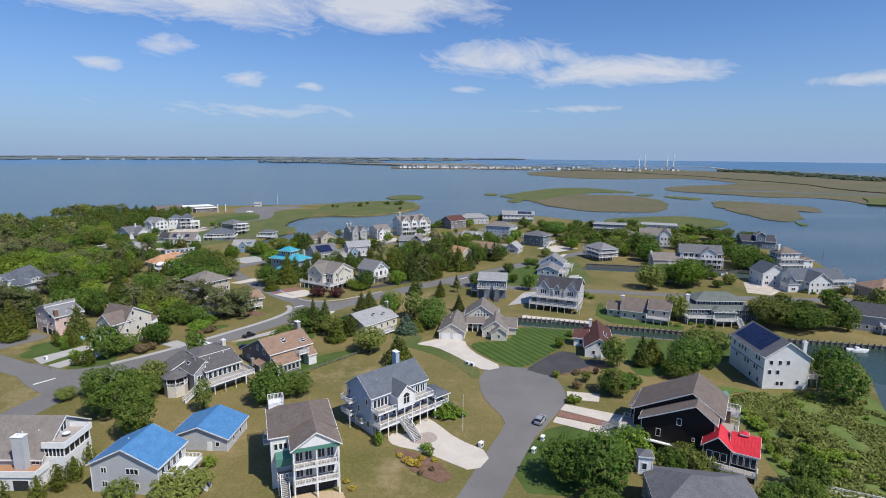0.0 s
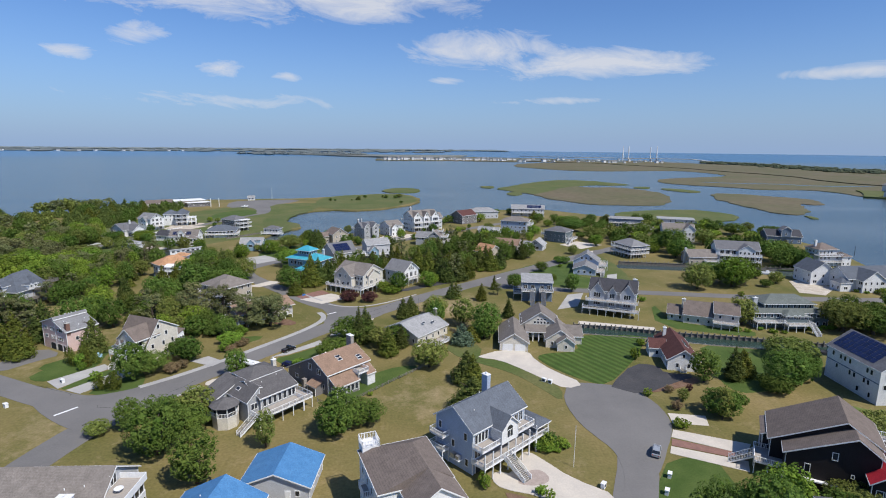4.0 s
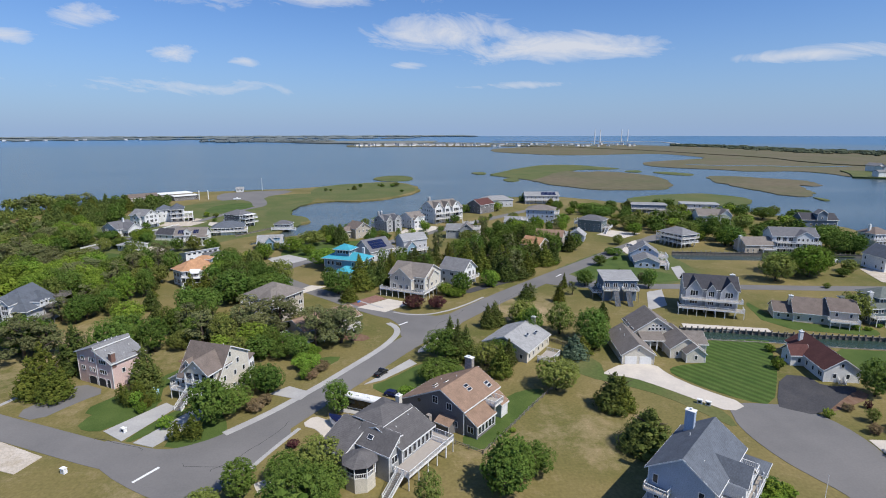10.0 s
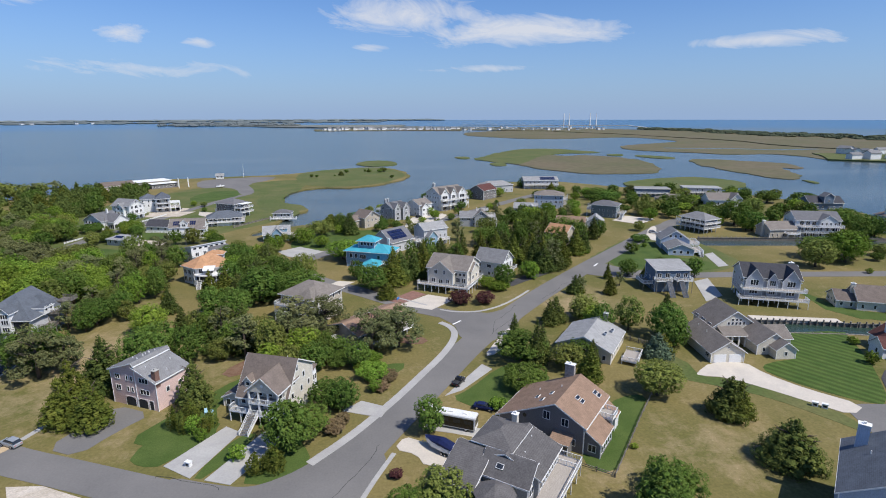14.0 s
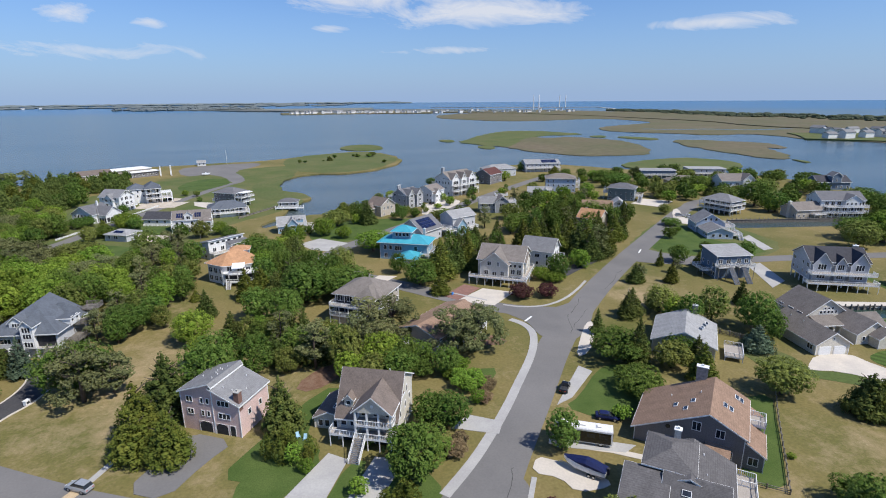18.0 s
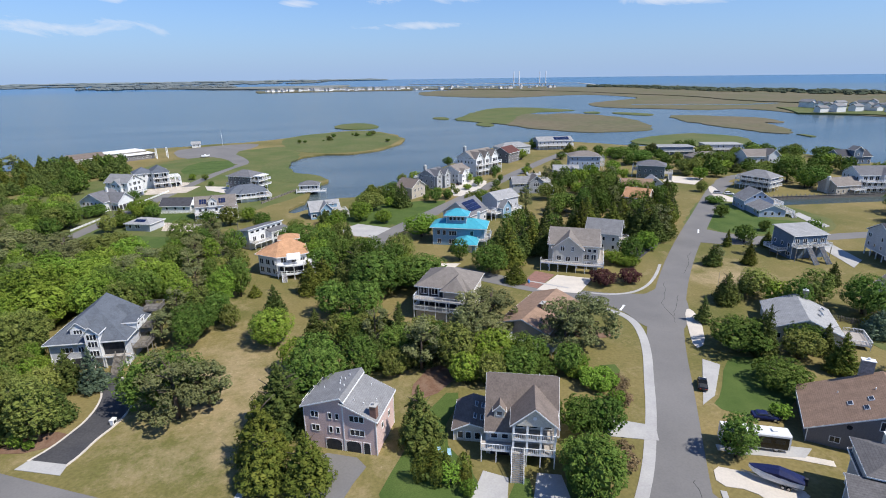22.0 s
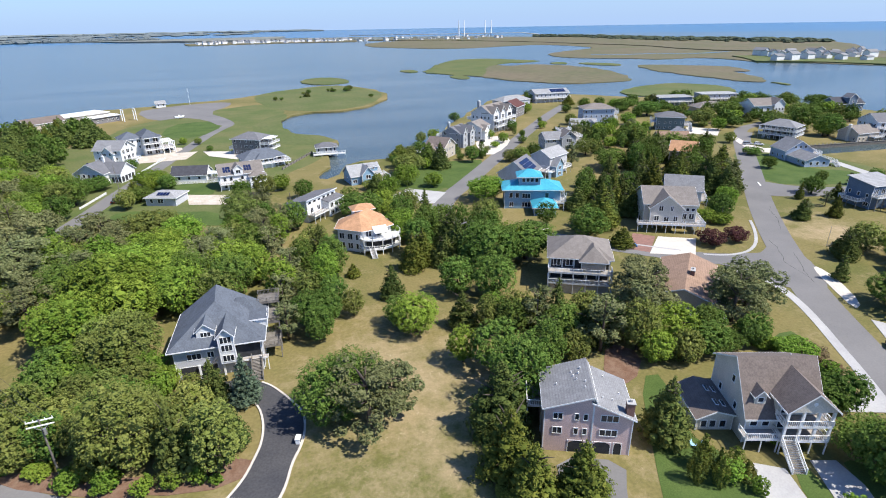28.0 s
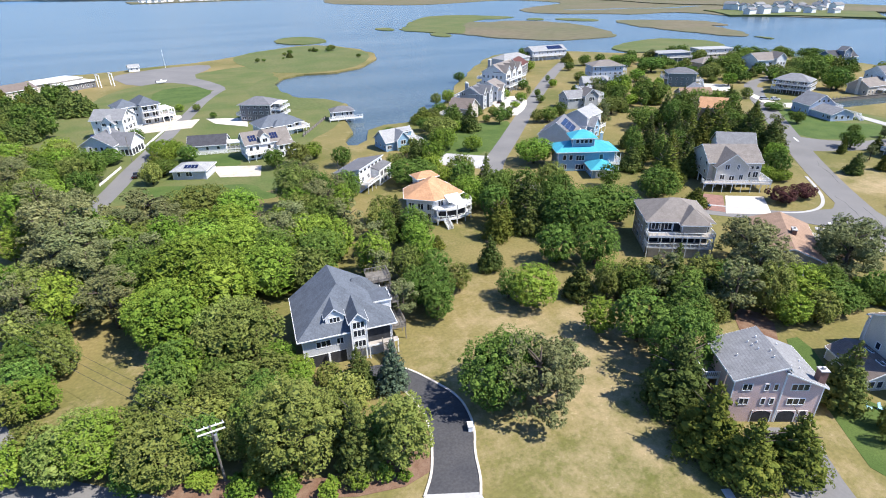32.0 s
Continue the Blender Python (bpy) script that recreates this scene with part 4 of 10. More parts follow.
            s.tube([(0, 0, -0.3), (0, 0, 0.35)], [0.09, 0.09], 8)
            part("roof_vent", s, WHITE, self.root, at=pose(x, y, z))

    def parapet(self, pts, z, h=1.0, mat=WHITE, t=0.12):
        """A boarded deck wall."""
        s = Shape()
        for (ax, ay), (bx, by) in zip(pts, pts[1:]):
            s.beam((ax, ay, z + h / 2 - 0.15), (bx, by, z + h / 2 - 0.15), t, h + 0.3)
        return part("parapet", s, mat, self.root)

    def railing(self, pts, z, h=1.0, mat=WHITE, step=0.28):
        s = Shape()
        for (ax, ay), (bx, by) in zip(pts, pts[1:]):
            s.beam((ax, ay, z + h), (bx, by, z + h), 0.11, 0.07)
            s.beam((ax, ay, z + 0.12), (bx, by, z + 0.12), 0.06)
            length = math.hypot(bx - ax, by - ay)
            k = max(2, int(length / step))
            for i in range(k + 1):
                f = i / k
                wide = 0.13 if i % 7 == 0 or i == k else 0.055
                px, py = ax + f * (bx - ax), ay + f * (by - ay)
                s.box(px - wide / 2, py - wide / 2, z, px + wide / 2, py + wide / 2, z + h + (0.06 if wide > 0.1 else -0.02))
        return part("railing", s, mat, self.root)

    def deck(self, x0, y0, x1, y1, z, open_side="b", posts=True, roofed=0.0, mat=DECKM, rail=True, post_mat=WHITE, bays=None, rail_mat=WHITE, post=0.16):
        """A deck floor with rails on three sides (all but open_side) and posts to the ground; roofed: height of the posts above it."""
        s = Shape()
        s.box(x0, y0, z - 0.24, x1, y1, z)
        ob = part("deck", s, mat, self.root)
        t = Shape()
        t.box(x0 - 0.03, y0 - 0.03, z - 0.3, x1 + 0.03, y0, z + 0.02)
        t.box(x0 - 0.03, y0, z - 0.3, x0, y1, z + 0.02)
        t.box(x1, y0, z - 0.3, x1 + 0.03, y1, z + 0.02)
        part("skirt_board", t, rail_mat, ob)
        corner = {"b": [(x0, y1), (x0, y0), (x1, y0), (x1, y1)], "l": [(x0, y0), (x1, y0), (x1, y1), (x0, y1)], "r": [(x1, y0), (x0, y0), (x0, y1), (x1, y1)], "f": [(x0, y0), (x0, y1), (x1, y1), (x1, y0)]}[open_side]
        if rail:
            self.railing(corner, z, mat=rail_mat)
        top = z + roofed
        c = Shape()
        lo = 0.0 if posts else z
        c.box(-post / 2, -post / 2, lo, post / 2, post / 2, top if roofed else z - 0.2)
        me = c.mesh("post", post_mat)
        if posts or roofed:
            nx, ny = bays or max(1, round((x1 - x0) / 3)), max(1, round((y1 - y0) / 3.2))
            spots = [(x0 + 0.1 + (x1 - x0 - 0.2) * i / nx, y0 + 0.1) for i in range(nx + 1)]
            if open_side != "l":
                spots += [(x0 + 0.1, y0 + (y1 - y0) * j / ny) for j in range(1, ny)]
            if open_side != "r":
                spots += [(x1 - 0.1, y0 + (y1 - y0) * j / ny) for j in range(1, ny)]
            for px, py in spots:
                part("post", me, None, self.root, at=pose(px, py, 0))
        return ob

    def stairs(self, x, y, width, z, run=None, towards="f", mat=WHITE, rail=True):
        """Straight steps down from a deck edge at (x, y) to the ground."""
        n = max(3, round(z / 0.18))
        run = run or n * 0.27
        s = Shape()
        for i in range(n):
            zz, yy = z * (n - i) / n - 0.04, run * i / n
            s.box(-width / 2, -yy - run / n, zz - 0.14, width / 2, -yy, zz)
        for e in (-width / 2, width / 2):
            s.beam((e, 0, z - 0.25), (e, -run, 0.02), 0.08, 0.3)
            if rail:
                s.beam((e, 0, z + 0.95), (e, -run, 0.98), 0.09, 0.08)
                s.beam((e, 0, z + 0.3), (e, -run, 0.35), 0.05, 0.05)
                for i in range(0, n + 1, 1):
                    zz = z * (n - i) / n
                    s.box(e - 0.03, -run * i / n - 0.03, zz, e + 0.03, -run * i / n + 0.03, zz + 0.95)
                for q, zz in ((0, z), (run, 0)):
                    s.box(e - 0.08, -q - 0.08, zz, e + 0.08, -q + 0.08, zz + 1.12)
        turn = {"f": 0, "r": 90, "b": 180, "l": 270}[towards]
        ob = part("stairs", s, mat, self.root, at=pose(x, y, 0, 0, 0, turn))
        t = Shape()
        for i in range(n):
            zz, yy = z * (n - i) / n - 0.04, run * i / n
            t.box(-width / 2 + 0.05, -yy - run / n - 0.03, zz, width / 2 - 0.05, -yy - 0.03, zz + 0.04)
        part("tread", t, WOOD_G, ob)
        return ob

    def garage(self, box, side, u, wd=2.6, ht=2.2, mat=WHITE, z=0.0):
        s, g = Shape(), Shape()
        s.box(-wd / 2 - 0.12, -0.05, z, wd / 2 + 0.12, 0.02, z + ht + 0.12)
        ob = part("garage_door", s, WHITE, self.root, at=self.wall_place(box, side, u, 0))
        g.box(-wd / 2, -0.08, 0.02, wd / 2, -0.03, ht / 4 - 0.02)
        me = g.mesh("door_panel", mat)
        for k in range(4):
            part("door_panel", me, None, ob, at=pose(0, 0, z + ht * k / 4))
        return ob

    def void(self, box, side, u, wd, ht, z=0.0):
        """An open bay under the house, with its trim: a flat panel coloured dark as the bay's shade."""
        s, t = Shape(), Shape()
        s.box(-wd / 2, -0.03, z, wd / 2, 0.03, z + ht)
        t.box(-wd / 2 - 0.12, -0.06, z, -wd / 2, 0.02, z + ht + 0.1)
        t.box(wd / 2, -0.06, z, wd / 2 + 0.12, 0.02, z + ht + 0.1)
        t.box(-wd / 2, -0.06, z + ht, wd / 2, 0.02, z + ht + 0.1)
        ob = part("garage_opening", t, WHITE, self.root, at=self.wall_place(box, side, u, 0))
        # no hollow behind this: the dark colour stands for the shade inside
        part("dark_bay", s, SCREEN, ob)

    def door(self, box, side, u, z, wd=0.95, ht=2.05, mat=WHITE):
        s = Shape()
        s.box(-wd / 2 - 0.1, -0.05, z, wd / 2 + 0.1, 0.02, z + ht + 0.1)
        s.box(-wd / 2, -0.08, z, wd / 2, 0.02, z + ht)
        s.box(wd / 2 - 0.12, -0.13, z + 0.95, wd / 2 - 0.06, -0.08, z + 1.05)
        return part("door", s, mat, self.root, at=self.wall_place(box, side, u, 0))

    def chimney(self, x, y, z0, z1, wx=1.0, wy=0.9, mat=BRICK, cap=True):
        s = Shape()
        s.box(x - wx / 2, y - wy / 2, z0, x + wx / 2, y + wy / 2, z1)
        ob = part("chimney", s, mat, self.root)
        if cap:
            c = Shape()
            c.box(x - wx / 2 - 0.1, y - wy / 2 - 0.1, z1, x + wx / 2 + 0.1, y + wy / 2 + 0.1, z1 + 0.12)
            c.box(x - 0.18, y - 0.18, z1 + 0.12, x + 0.18, y + 0.18, z1 + 0.5)
            part("chimney_cap", c, WHITE if mat is not BRICK else CONC_G, ob)

    def dormer(self, x, z, width, y0, y1, h, rh, wall, rmat, panes=2, side="f", w=0, d=0):
        """A gabled dormer whose face stands at y0 and runs back to y1."""
        s = Shape()
        s.prism([(x - width / 2, z), (x + width / 2, z), (x + width / 2, z + h), (x, z + h + rh), (x - width / 2, z + h)], "y", y0, y1)
        part("dormer", s, wall, self.root)
        self.roof(x - width / 2, y0, width, y1 - y0, z + h, "gy", rh, rmat, 0.28, th=0.16)
        self.window((x - width / 2, y0, width, y1 - y0), "f", width / 2, z + h * 0.25, min(width * 0.6, 1.9), max(h * 0.62, 0.9), panes)

    def skylight(self, x, y, z, w, l, slope, axis="x"):
        """A flat roof light lying in a roof plane; slope in degrees."""
        s, g = Shape(), Shape()
        s.box(-w / 2, -l / 2, 0, w / 2, l / 2, 0.14)
        g.box(-w / 2 + 0.08, -l / 2 + 0.08, 0.14, w / 2 - 0.08, l / 2 - 0.08, 0.16)
        at = pose(x, y, z, slope, 0, 0) if axis == "x" else pose(x, y, z, 0, slope, 0)
        ob = part("skylight", s, WHITE, self.root, at=at)
        part("pane", g, GLASS, ob)

    def solar(self, x, y, z, nx, ny, slope, axis="x", pw=1.0, pl=1.6):
        s = Shape()
        s.box(0.06, 0.06, 0, pw - 0.06, pl - 0.06, 0.06)
        me = s.mesh("solar_panel", SOLAR)
        at = pose(x, y, z, slope, 0, 0) if axis == "x" else pose(x, y, z, 0, slope, 0)
        for i in range(nx):
            for j in range(ny):
                part("solar_panel", me, None, self.root, at=at @ pose(i * pw, j * pl, 0))

    def stilts(self, x, y, w, d, h, mat=WHITE, back=0.55, wall=SHADE, every=3.2):
        """An open ground floor: posts at the rim and a store room set back, coloured dark as the shade there."""
        s = Shape()
        s.box(-0.14, -0.14, 0, 0.14, 0.14, h)
        me = s.mesh("post", mat)
        nx, ny = max(1, round(w / every)), max(1, round(d / every))
        for i in range(nx + 1):
            for j in range(ny + 1):
                if i in (0, nx) or j in (0, ny):
                    part("post", me, None, self.root, at=pose(x + 0.15 + (w - 0.3) * i / nx, y + 0.15 + (d - 0.3) * j / ny, 0))
        c = Shape()
        c.box(x + w * 0.12, y + d * 0.3, 0, x + w * 0.88, y + d * 0.9, h)
        part("store_room", c, wall, self.root)
        f = Shape()
        f.box(x, y, h - 0.3, x + w, y + d, h - 0.002)
        part("floor_beam", f, WHITE, self.root)

GROW = 1.0


def siding_house(label, o, rot, w, d, z1, wall, rmat, roof="gx", rh=3.0, floors=None, sides="frl", z0=0.0, over=0.5, density=3.0, group="", fh=2.9, scale=None):
    h = House(label, o, rot, group=group, scale=scale or GROW, w=w)
    fl = floors if floors is not None else tuple(range(max(1, int((z1 - z0) / 2.75))))
    if z0 > 0:
        h.stilts(0, 0, w, d, z0)
    h.box = h.body(0, 0, w, d, z0, z1, wall, roof, rh, rmat, over, sides, fl, fh, density)
    h.w, h.d = w, d
    return h


# --- the court ---
h = siding_house("pale blue three-storey house with white balconies", (-10.0, 71.0), 42, 16.2, 10.4, 9.3, W_BLUE, R_BLUEG, "gx", 3.5, sides="", over=0.5)
for u, z in ((1.6, 1.2), (5.4, 3.9), (8.2, 1.2), (8.8, 3.9), (2.0, 6.6), (9.2, 6.6)):
    h.window(h.box, "l", 10.4 - u, z, 0.95, 1.7)
h.deck(-0.4, -3.6, 16.2, 0, 3.1, roofed=2.9, bays=7, post=0.2)
h.deck(-0.2, -2.7, 5.2, 0, 6.1, posts=False)
h.deck(10.2, -2.7, 16.3, 0, 6.1, posts=False)
b = h.body(5.2, -3.0, 5.0, 6.5, 5.6, 8.9, W_WHITE, "gy", 2.1, R_BLUEG, 0.35, "", ())
arch = Shape()
arch.add([(-0.9 * math.cos(math.pi * k / 8), 0, 0.9 * math.sin(math.pi * k / 8)) for k in range(9)] + [(-0.9 * math.cos(math.pi * k / 8), 0.05, 0.9 * math.sin(math.pi * k / 8)) for k in range(9)],
         [tuple(range(9))[::-1], tuple(range(9, 18))] + [(k, k + 1, k + 10, k + 9) for k in range(8)])
part("arched_pane", arch, GLASS, h.root, at=pose(7.7, -3.06, 8.3))
h.window(b, "f", 2.5, 6.5, 1.9, 1.8, 2)
h.deck(16.2, -3.6, 20.6, 2.8, 3.1, "l", roofed=2.4, post=0.2)
h.roof(16.2, -3.6, 4.4, 6.4, 5.5, "hip", 1.1, R_BLUEG, 0.3)
h.stairs(6.4, -3.6, 2.1, 3.1, run=5.2)
for u in (0.9, 1.9, 2.9, 3.9):
    h.window(h.box, "f", u, 6.3, 0.95, 2.1)
for u in (11.6, 13.4, 15.0):
    h.window(h.box, "f", u, 6.3, 1.3, 2.1, 2)
for u in (1.4, 4.0, 6.6, 9.2, 12.0, 14.6):
    h.window(h.box, "f", u, 3.3, 1.9, 2.0, 2)
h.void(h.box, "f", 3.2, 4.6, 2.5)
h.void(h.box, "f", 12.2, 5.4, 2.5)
h.chimney(13.2, 8.4, 9.5, 14.6, 1.1, 1.6, W_BLUE)
h.deck(-1.9, 6.6, 0, 10.4, 3.1, "r")
h.deck(-1.9, 6.6, 0, 10.4, 6.1, "r", posts=False)
h.vents([(3.5, 3.0, 11.4), (9.6, 7.2, 11.9)])
unit = Shape()
unit.box(-0.45, -0.45, 2.2, 0.45, 0.45, 3.1)
ume = unit.mesh("air_conditioner", METAL)
for y in (3.4, 4.7):
    part("air_conditioner", ume, None, h.root, at=pose(-0.6, y, 0))
shelf = Shape()
shelf.box(-1.15, 2.7, 2.08, 0.0, 5.4, 2.2)
part("shelf", shelf, WHITE, h.root)

h = House("white three-storey house with stacked porches and green awning", (-16.7, 57.7), 20)
b = h.body(-5.1, 3.0, 12.1, 12.7, 0, 10.5, W_WHITE, "flat", 0, None, 0, "lr", (0, 1, 2), 3.1, 3.0)
h.tent([(-5.6, 2.6, 10.7), (-5.6, 16.2, 10.7), (7.5, 16.2, 10.7), (7.5, 2.6, 10.7), (2.85, 2.6, 13.55), (2.85, 10.6, 13.55)], [(0, 4, 5, 1), (1, 5, 2), (2, 5, 4, 3), (0, 3, 4)], R_BROWN)
h.box = h.body(-1.4, -0.4, 8.4, 4.5, 0, 10.4, W_WHITE, "flat", 0, None, 0, "", ())
h.profile("y", [(-1.4, 10.6), (2.85, 13.35), (7.0, 10.6)], -2.5, 7.0, W_LGRAY, R_BROWN, 10.2, over=0.5, trim=False)
g = Shape()
g.prism([(-1.0, 10.65), (6.7, 10.65), (2.85, 13.1)], "y", -2.62, -2.5)
part("gable_panel", g, WHITE, h.root)
g = Shape()
g.box(-1.5, -2.7, 9.9, 7.1, -2.45, 10.5)
part("porch_beam", g, AWNING, h.root)
for z in (3.3, 6.6):
    h.deck(-1.4, -2.6, 7.0, -0.4, z, bays=2, roofed=3.2, posts=z < 4, post=0.26)
    for u in (1.2, 2.9, 5.3, 7.0):
        h.window(h.box, "f", u, z + 0.2, 1.4, 2.1, 2)
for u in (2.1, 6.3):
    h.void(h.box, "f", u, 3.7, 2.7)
h.stairs(-3.0, 0.4, 1.5, 3.3, run=5.4)
h.deck(-4.2, 0.4, -1.4, 3.0, 3.3, "b")
h.deck(-6.4, 8.5, -5.1, 12.0, 6.6, "r", posts=False)
a = Shape()
a.prism([(-4.4, 5.9), (-1.2, 5.9), (-1.2, 7.4), (-4.4, 7.4)], "y", 0.3, 0.42)
a.prism([(-4.4, 7.4), (-1.2, 7.4), (-1.2, 7.5), (-4.4, 7.5)], "y", 0.3, 3.0)
part("awning", a, AWNING, h.root)
for u in (-4.2, -3.3, -2.4):
    h.window((-5.1, 3.0, 12.1, 12.7), "f", u + 5.1, 7.9, 0.8, 1.4)
h.railing([(-5.0, 14.6), (-1.9, 14.6), (-1.9, 17.6), (-5.0, 17.6), (-5.0, 14.6)], 11.7, 1.2)
lk = Shape()
lk.box(-5.0, 14.6, 10.4, -1.9, 17.6, 11.7)
part("lookout_base", lk, WHITE, h.root)
lk = Shape()
lk.box(-0.12, -0.12, 0, 0.12, 0.12, 10.4)
lme = lk.mesh("post", WHITE)
for x in (-4.8, -2.1):
    part("post", lme, None, h.root, at=pose(x, 17.4, 0))

h = House("grey house under a bright blue tarpaulin roof", (-41.6, 57.6), -5)
b = h.profile("y", [(0, 5.9), (6.7, 9.2), (13.4, 5.9)], 0, 9.0, W_LGRAY, R_BLUE, over=0.5)
for u, wd, pn in ((2.6, 1.2, 2), (8.3, 2.6, 3)):
    for z in (1.1, 4.0):
        h.window(b, "f", u, z, wd, 1.3, pn)
for u in (1.5, 3.4, 5.2, 7.2):
    h.window(b, "r", u, 3.2, 1.2, 1.9)
h.deck(13.4, 1.5, 17.2, 8.6, 2.9, "l", mat=WHITE)
h.stairs(17.2, 3.0, 1.6, 2.9, towards="r")
h.vents([(4.5, 5.0, 8.2)])
h = House("grey garage with a bright blue tarpaulin roof", (-36.9, 66.9), -3)
b = h.profile("y", [(0, 3.1), (6.3, 5.5), (12.6, 3.1)], 0, 9.8, W_LGRAY, R_BLUE, over=0.5)
h.door(b, "f", 8.6, 0)
h.window(b, "f", 10.4, 1.0, 1.0, 1.2)
h.window(b, "r", 3.0, 1.0, 1.0, 1.2)
h.window(b, "r", 6.5, 1.0, 1.0, 1.2)
h = House("tan-roofed beige house with cedar decks and white deck walls", (-60.5, 59.7), 0)
b = h.profile("x", [(0, 4.8), (7.2, 9.9), (14.0, 5.6)], 0, 18.4, W_LGRAY, R_TAUPE, over=0.45)
h.window(b, "f", 17.2, 3.4, 1.6, 1.2, 2)
h.window(b, "f", 5.0, 3.4, 2.0, 1.2, 2)
c = Shape()
c.box(18.4, 0.6, 0, 22.6, 8.4, 4.7)
part("wall", c, W_WHITE, h.root)
c = Shape()
c.box(18.4, 0.8, 4.7, 22.4, 8.2, 6.6)
part("window_band", c, GLASS, h.root)
c = Shape()
c.box(-0.07, -0.07, 4.7, 0.07, 0.07, 6.7)
me = c.mesh("post", WHITE)
for k in range(6):
    part("post", me, None, h.root, at=pose(22.45, 0.8 + 1.48 * k, 0))
    part("post", me, None, h.root, at=pose(18.6 + 0.76 * k, 0.75, 0))
h.deck(18.4, 0.4, 22.9, 8.6, 6.9, "l", posts=False, rail=False, mat=DECKM)
h.parapet([(18.4, 0.4), (22.9, 0.4), (22.9, 8.6), (18.4, 8.6)], 6.9)
h.window((0, 0, 18.4, 14.0), "r", 6.6, 7.0, 1.8, 2.1, 2)
h.deck(0.0, -3.6, 19.8, 0, 3.2, rail=False, mat=CEDAR, posts=False)
h.parapet([(0.0, 0), (0.0, -3.6), (19.8, -3.6), (19.8, 0)], 3.2)
c = Shape()
c.box(0.2, -3.4, 0, 19.6, -0.02, 2.9)
part("base_wall", c, W_WHITE, h.root)
h.void((0.2, -3.4, 19.4, 3.4), "f", 16.4, 3.0, 2.2)
h.chimney(15.4, -1.0, 3.2, 10.0, 2.2, 1.4, W_LGRAY)
t_ = Shape()
t_.tube([(0, 0, 6.9), (0, 0, 7.6)], [0.08, 0.08], 8)
t_.tube([(0, 0, 7.6), (0, 0, 7.66)], [0.75, 0.75], 18)
part("deck_table", t_, WHITE, h.root, at=pose(20.4, 4.6, 0))
h.vents([(12.0, 4.0, 7.8), (15.0, 4.4, 8.1)])

# grey house with a lookout pavilion
h = House("grey shingled house with an eight-sided porch and long deck", (-41.4, 83.6), 50)
b = h.profile("x", [(-0.6, 6.0), (5.2, 8.5), (11.2, 6.2)], 3.2, 12.8, W_GRAY, R_SLATE, over=0.6)
for u in (1.0, 2.4, 3.8, 5.2, 6.6, 8.0, 9.2):
    h.window(b, "f", u, 3.3, 1.1, 2.0)
h.window(b, "f", 3.0, 0.6, 2.2, 1.4, 2)
b = h.body(4.2, 4.9, 8.0, 6.6, 5.5, 8.5, W_GRAY, "hip", 1.4, R_SLATE, 0.6, "fl", (0,), 2.8, 2.4)
b = h.profile("y", [(0.3, 5.9), (3.2, 8.3), (3.5, 8.2)], 0.2, 8.4, W_GRAY, R_SLATE, over=0.5)
h.window(b, "f", 1.6, 3.2, 1.8, 1.6, 2)
h.window(b, "f", 1.6, 0.8, 1.6, 1.4, 2)
b = h.profile("y", [(-3.4, 5.0), (3.4, 7.8), (3.8, 7.7)], 8.2, 14.0, W_GRAY, R_SLATE, over=0.5)
h.window(b, "f", 2.0, 3.0, 1.6, 1.4, 2)
h.garage(b, "l", 1.6, 2.5)
h.garage(b, "l", 4.2, 2.5)
h.deck(0.4, -4.3, 12.6, -0.6, 2.9)
h.deck(12.6, -4.3, 15.2, 6.0, 2.9, "l")
h.skylight(1.4, 5.5, 7.05, 0.9, 1.3, -39, "y")
h.skylight(8.2, 2.4, 7.3, 0.9, 1.2, 23)
h.vents([(6.0, 3.0, 7.6), (10.5, 3.6, 7.9)])
OX, OY = -2.9, 4.4
ring = lambda q: [(OX + q * math.cos(math.pi * (k + 0.5) / 4), OY + q * math.sin(math.pi * (k + 0.5) / 4)) for k in range(8)]
oct_p = ring(2.9)
part("porch_base", slab(oct_p, 0, 2.9), W_CREAM, h.root)
s = Shape()
s.add([(x, y, 5.3) for x, y in ring(3.5)] + [(OX, OY, 6.9)], [(k, (k + 1) % 8, 8) for k in range(8)] + [tuple(range(8))[::-1]])
part("porch_roof", s, R_SLATE, h.root)
s = Shape()
s.box(-0.09, -0.09, 2.9, 0.09, 0.09, 5.35)
me = s.mesh("porch_post", WHITE)
for x, y in oct_p:
    part("porch_post", me, None, h.root, at=pose(x, y, 0))
h.railing(oct_p + oct_p[:1], 2.9)
part("porch_screen", slab(ring(2.5), 2.9, 5.3), SCREEN, h.root)
h.chimney(12.6, 7.6, 5, 10.2, 1.0, 1.0, W_CREAM)
h.stairs(0.4, -2.4, 1.5, 2.9, towards="l")

h = House("taupe house with a tan shingle roof and skylights", (-39.6, 100.3), -43)
b = h.profile("y", [(0, 3.0), (12.0, 9.0), (17.8, 6.0)], 0, 13.6, W_TAUPE, R_TAN, over=0.6)
h.window(b, "f", 10.2, 5.1, 1.5, 1.8, 2)
h.window(b, "f", 14.0, 4.7, 1.5, 1.7, 2)
h.window(b, "f", 4.0, 1.0, 1.6, 1.2, 2)
h.window(b, "f", 15.5, 1.2, 1.6, 1.5, 2)
ro = Shape()
ro.tube([(0, -0.06, 0), (0, 0.02, 0)], [0.42, 0.42], 14)
part("round_window", ro, GLASS, h.root, at=pose(5.6, 0, 4.5))
b = h.profile("y", [(17.8, 5.0), (18.0, 4.95), (21.0, 3.1)], 0.4, 7.6, W_TAUPE, R_TAN, over=0.3)
for k in range(5):
    h.window(b, "r", 1.0 + 1.35 * k, 0.7, 1.15, 1.9)
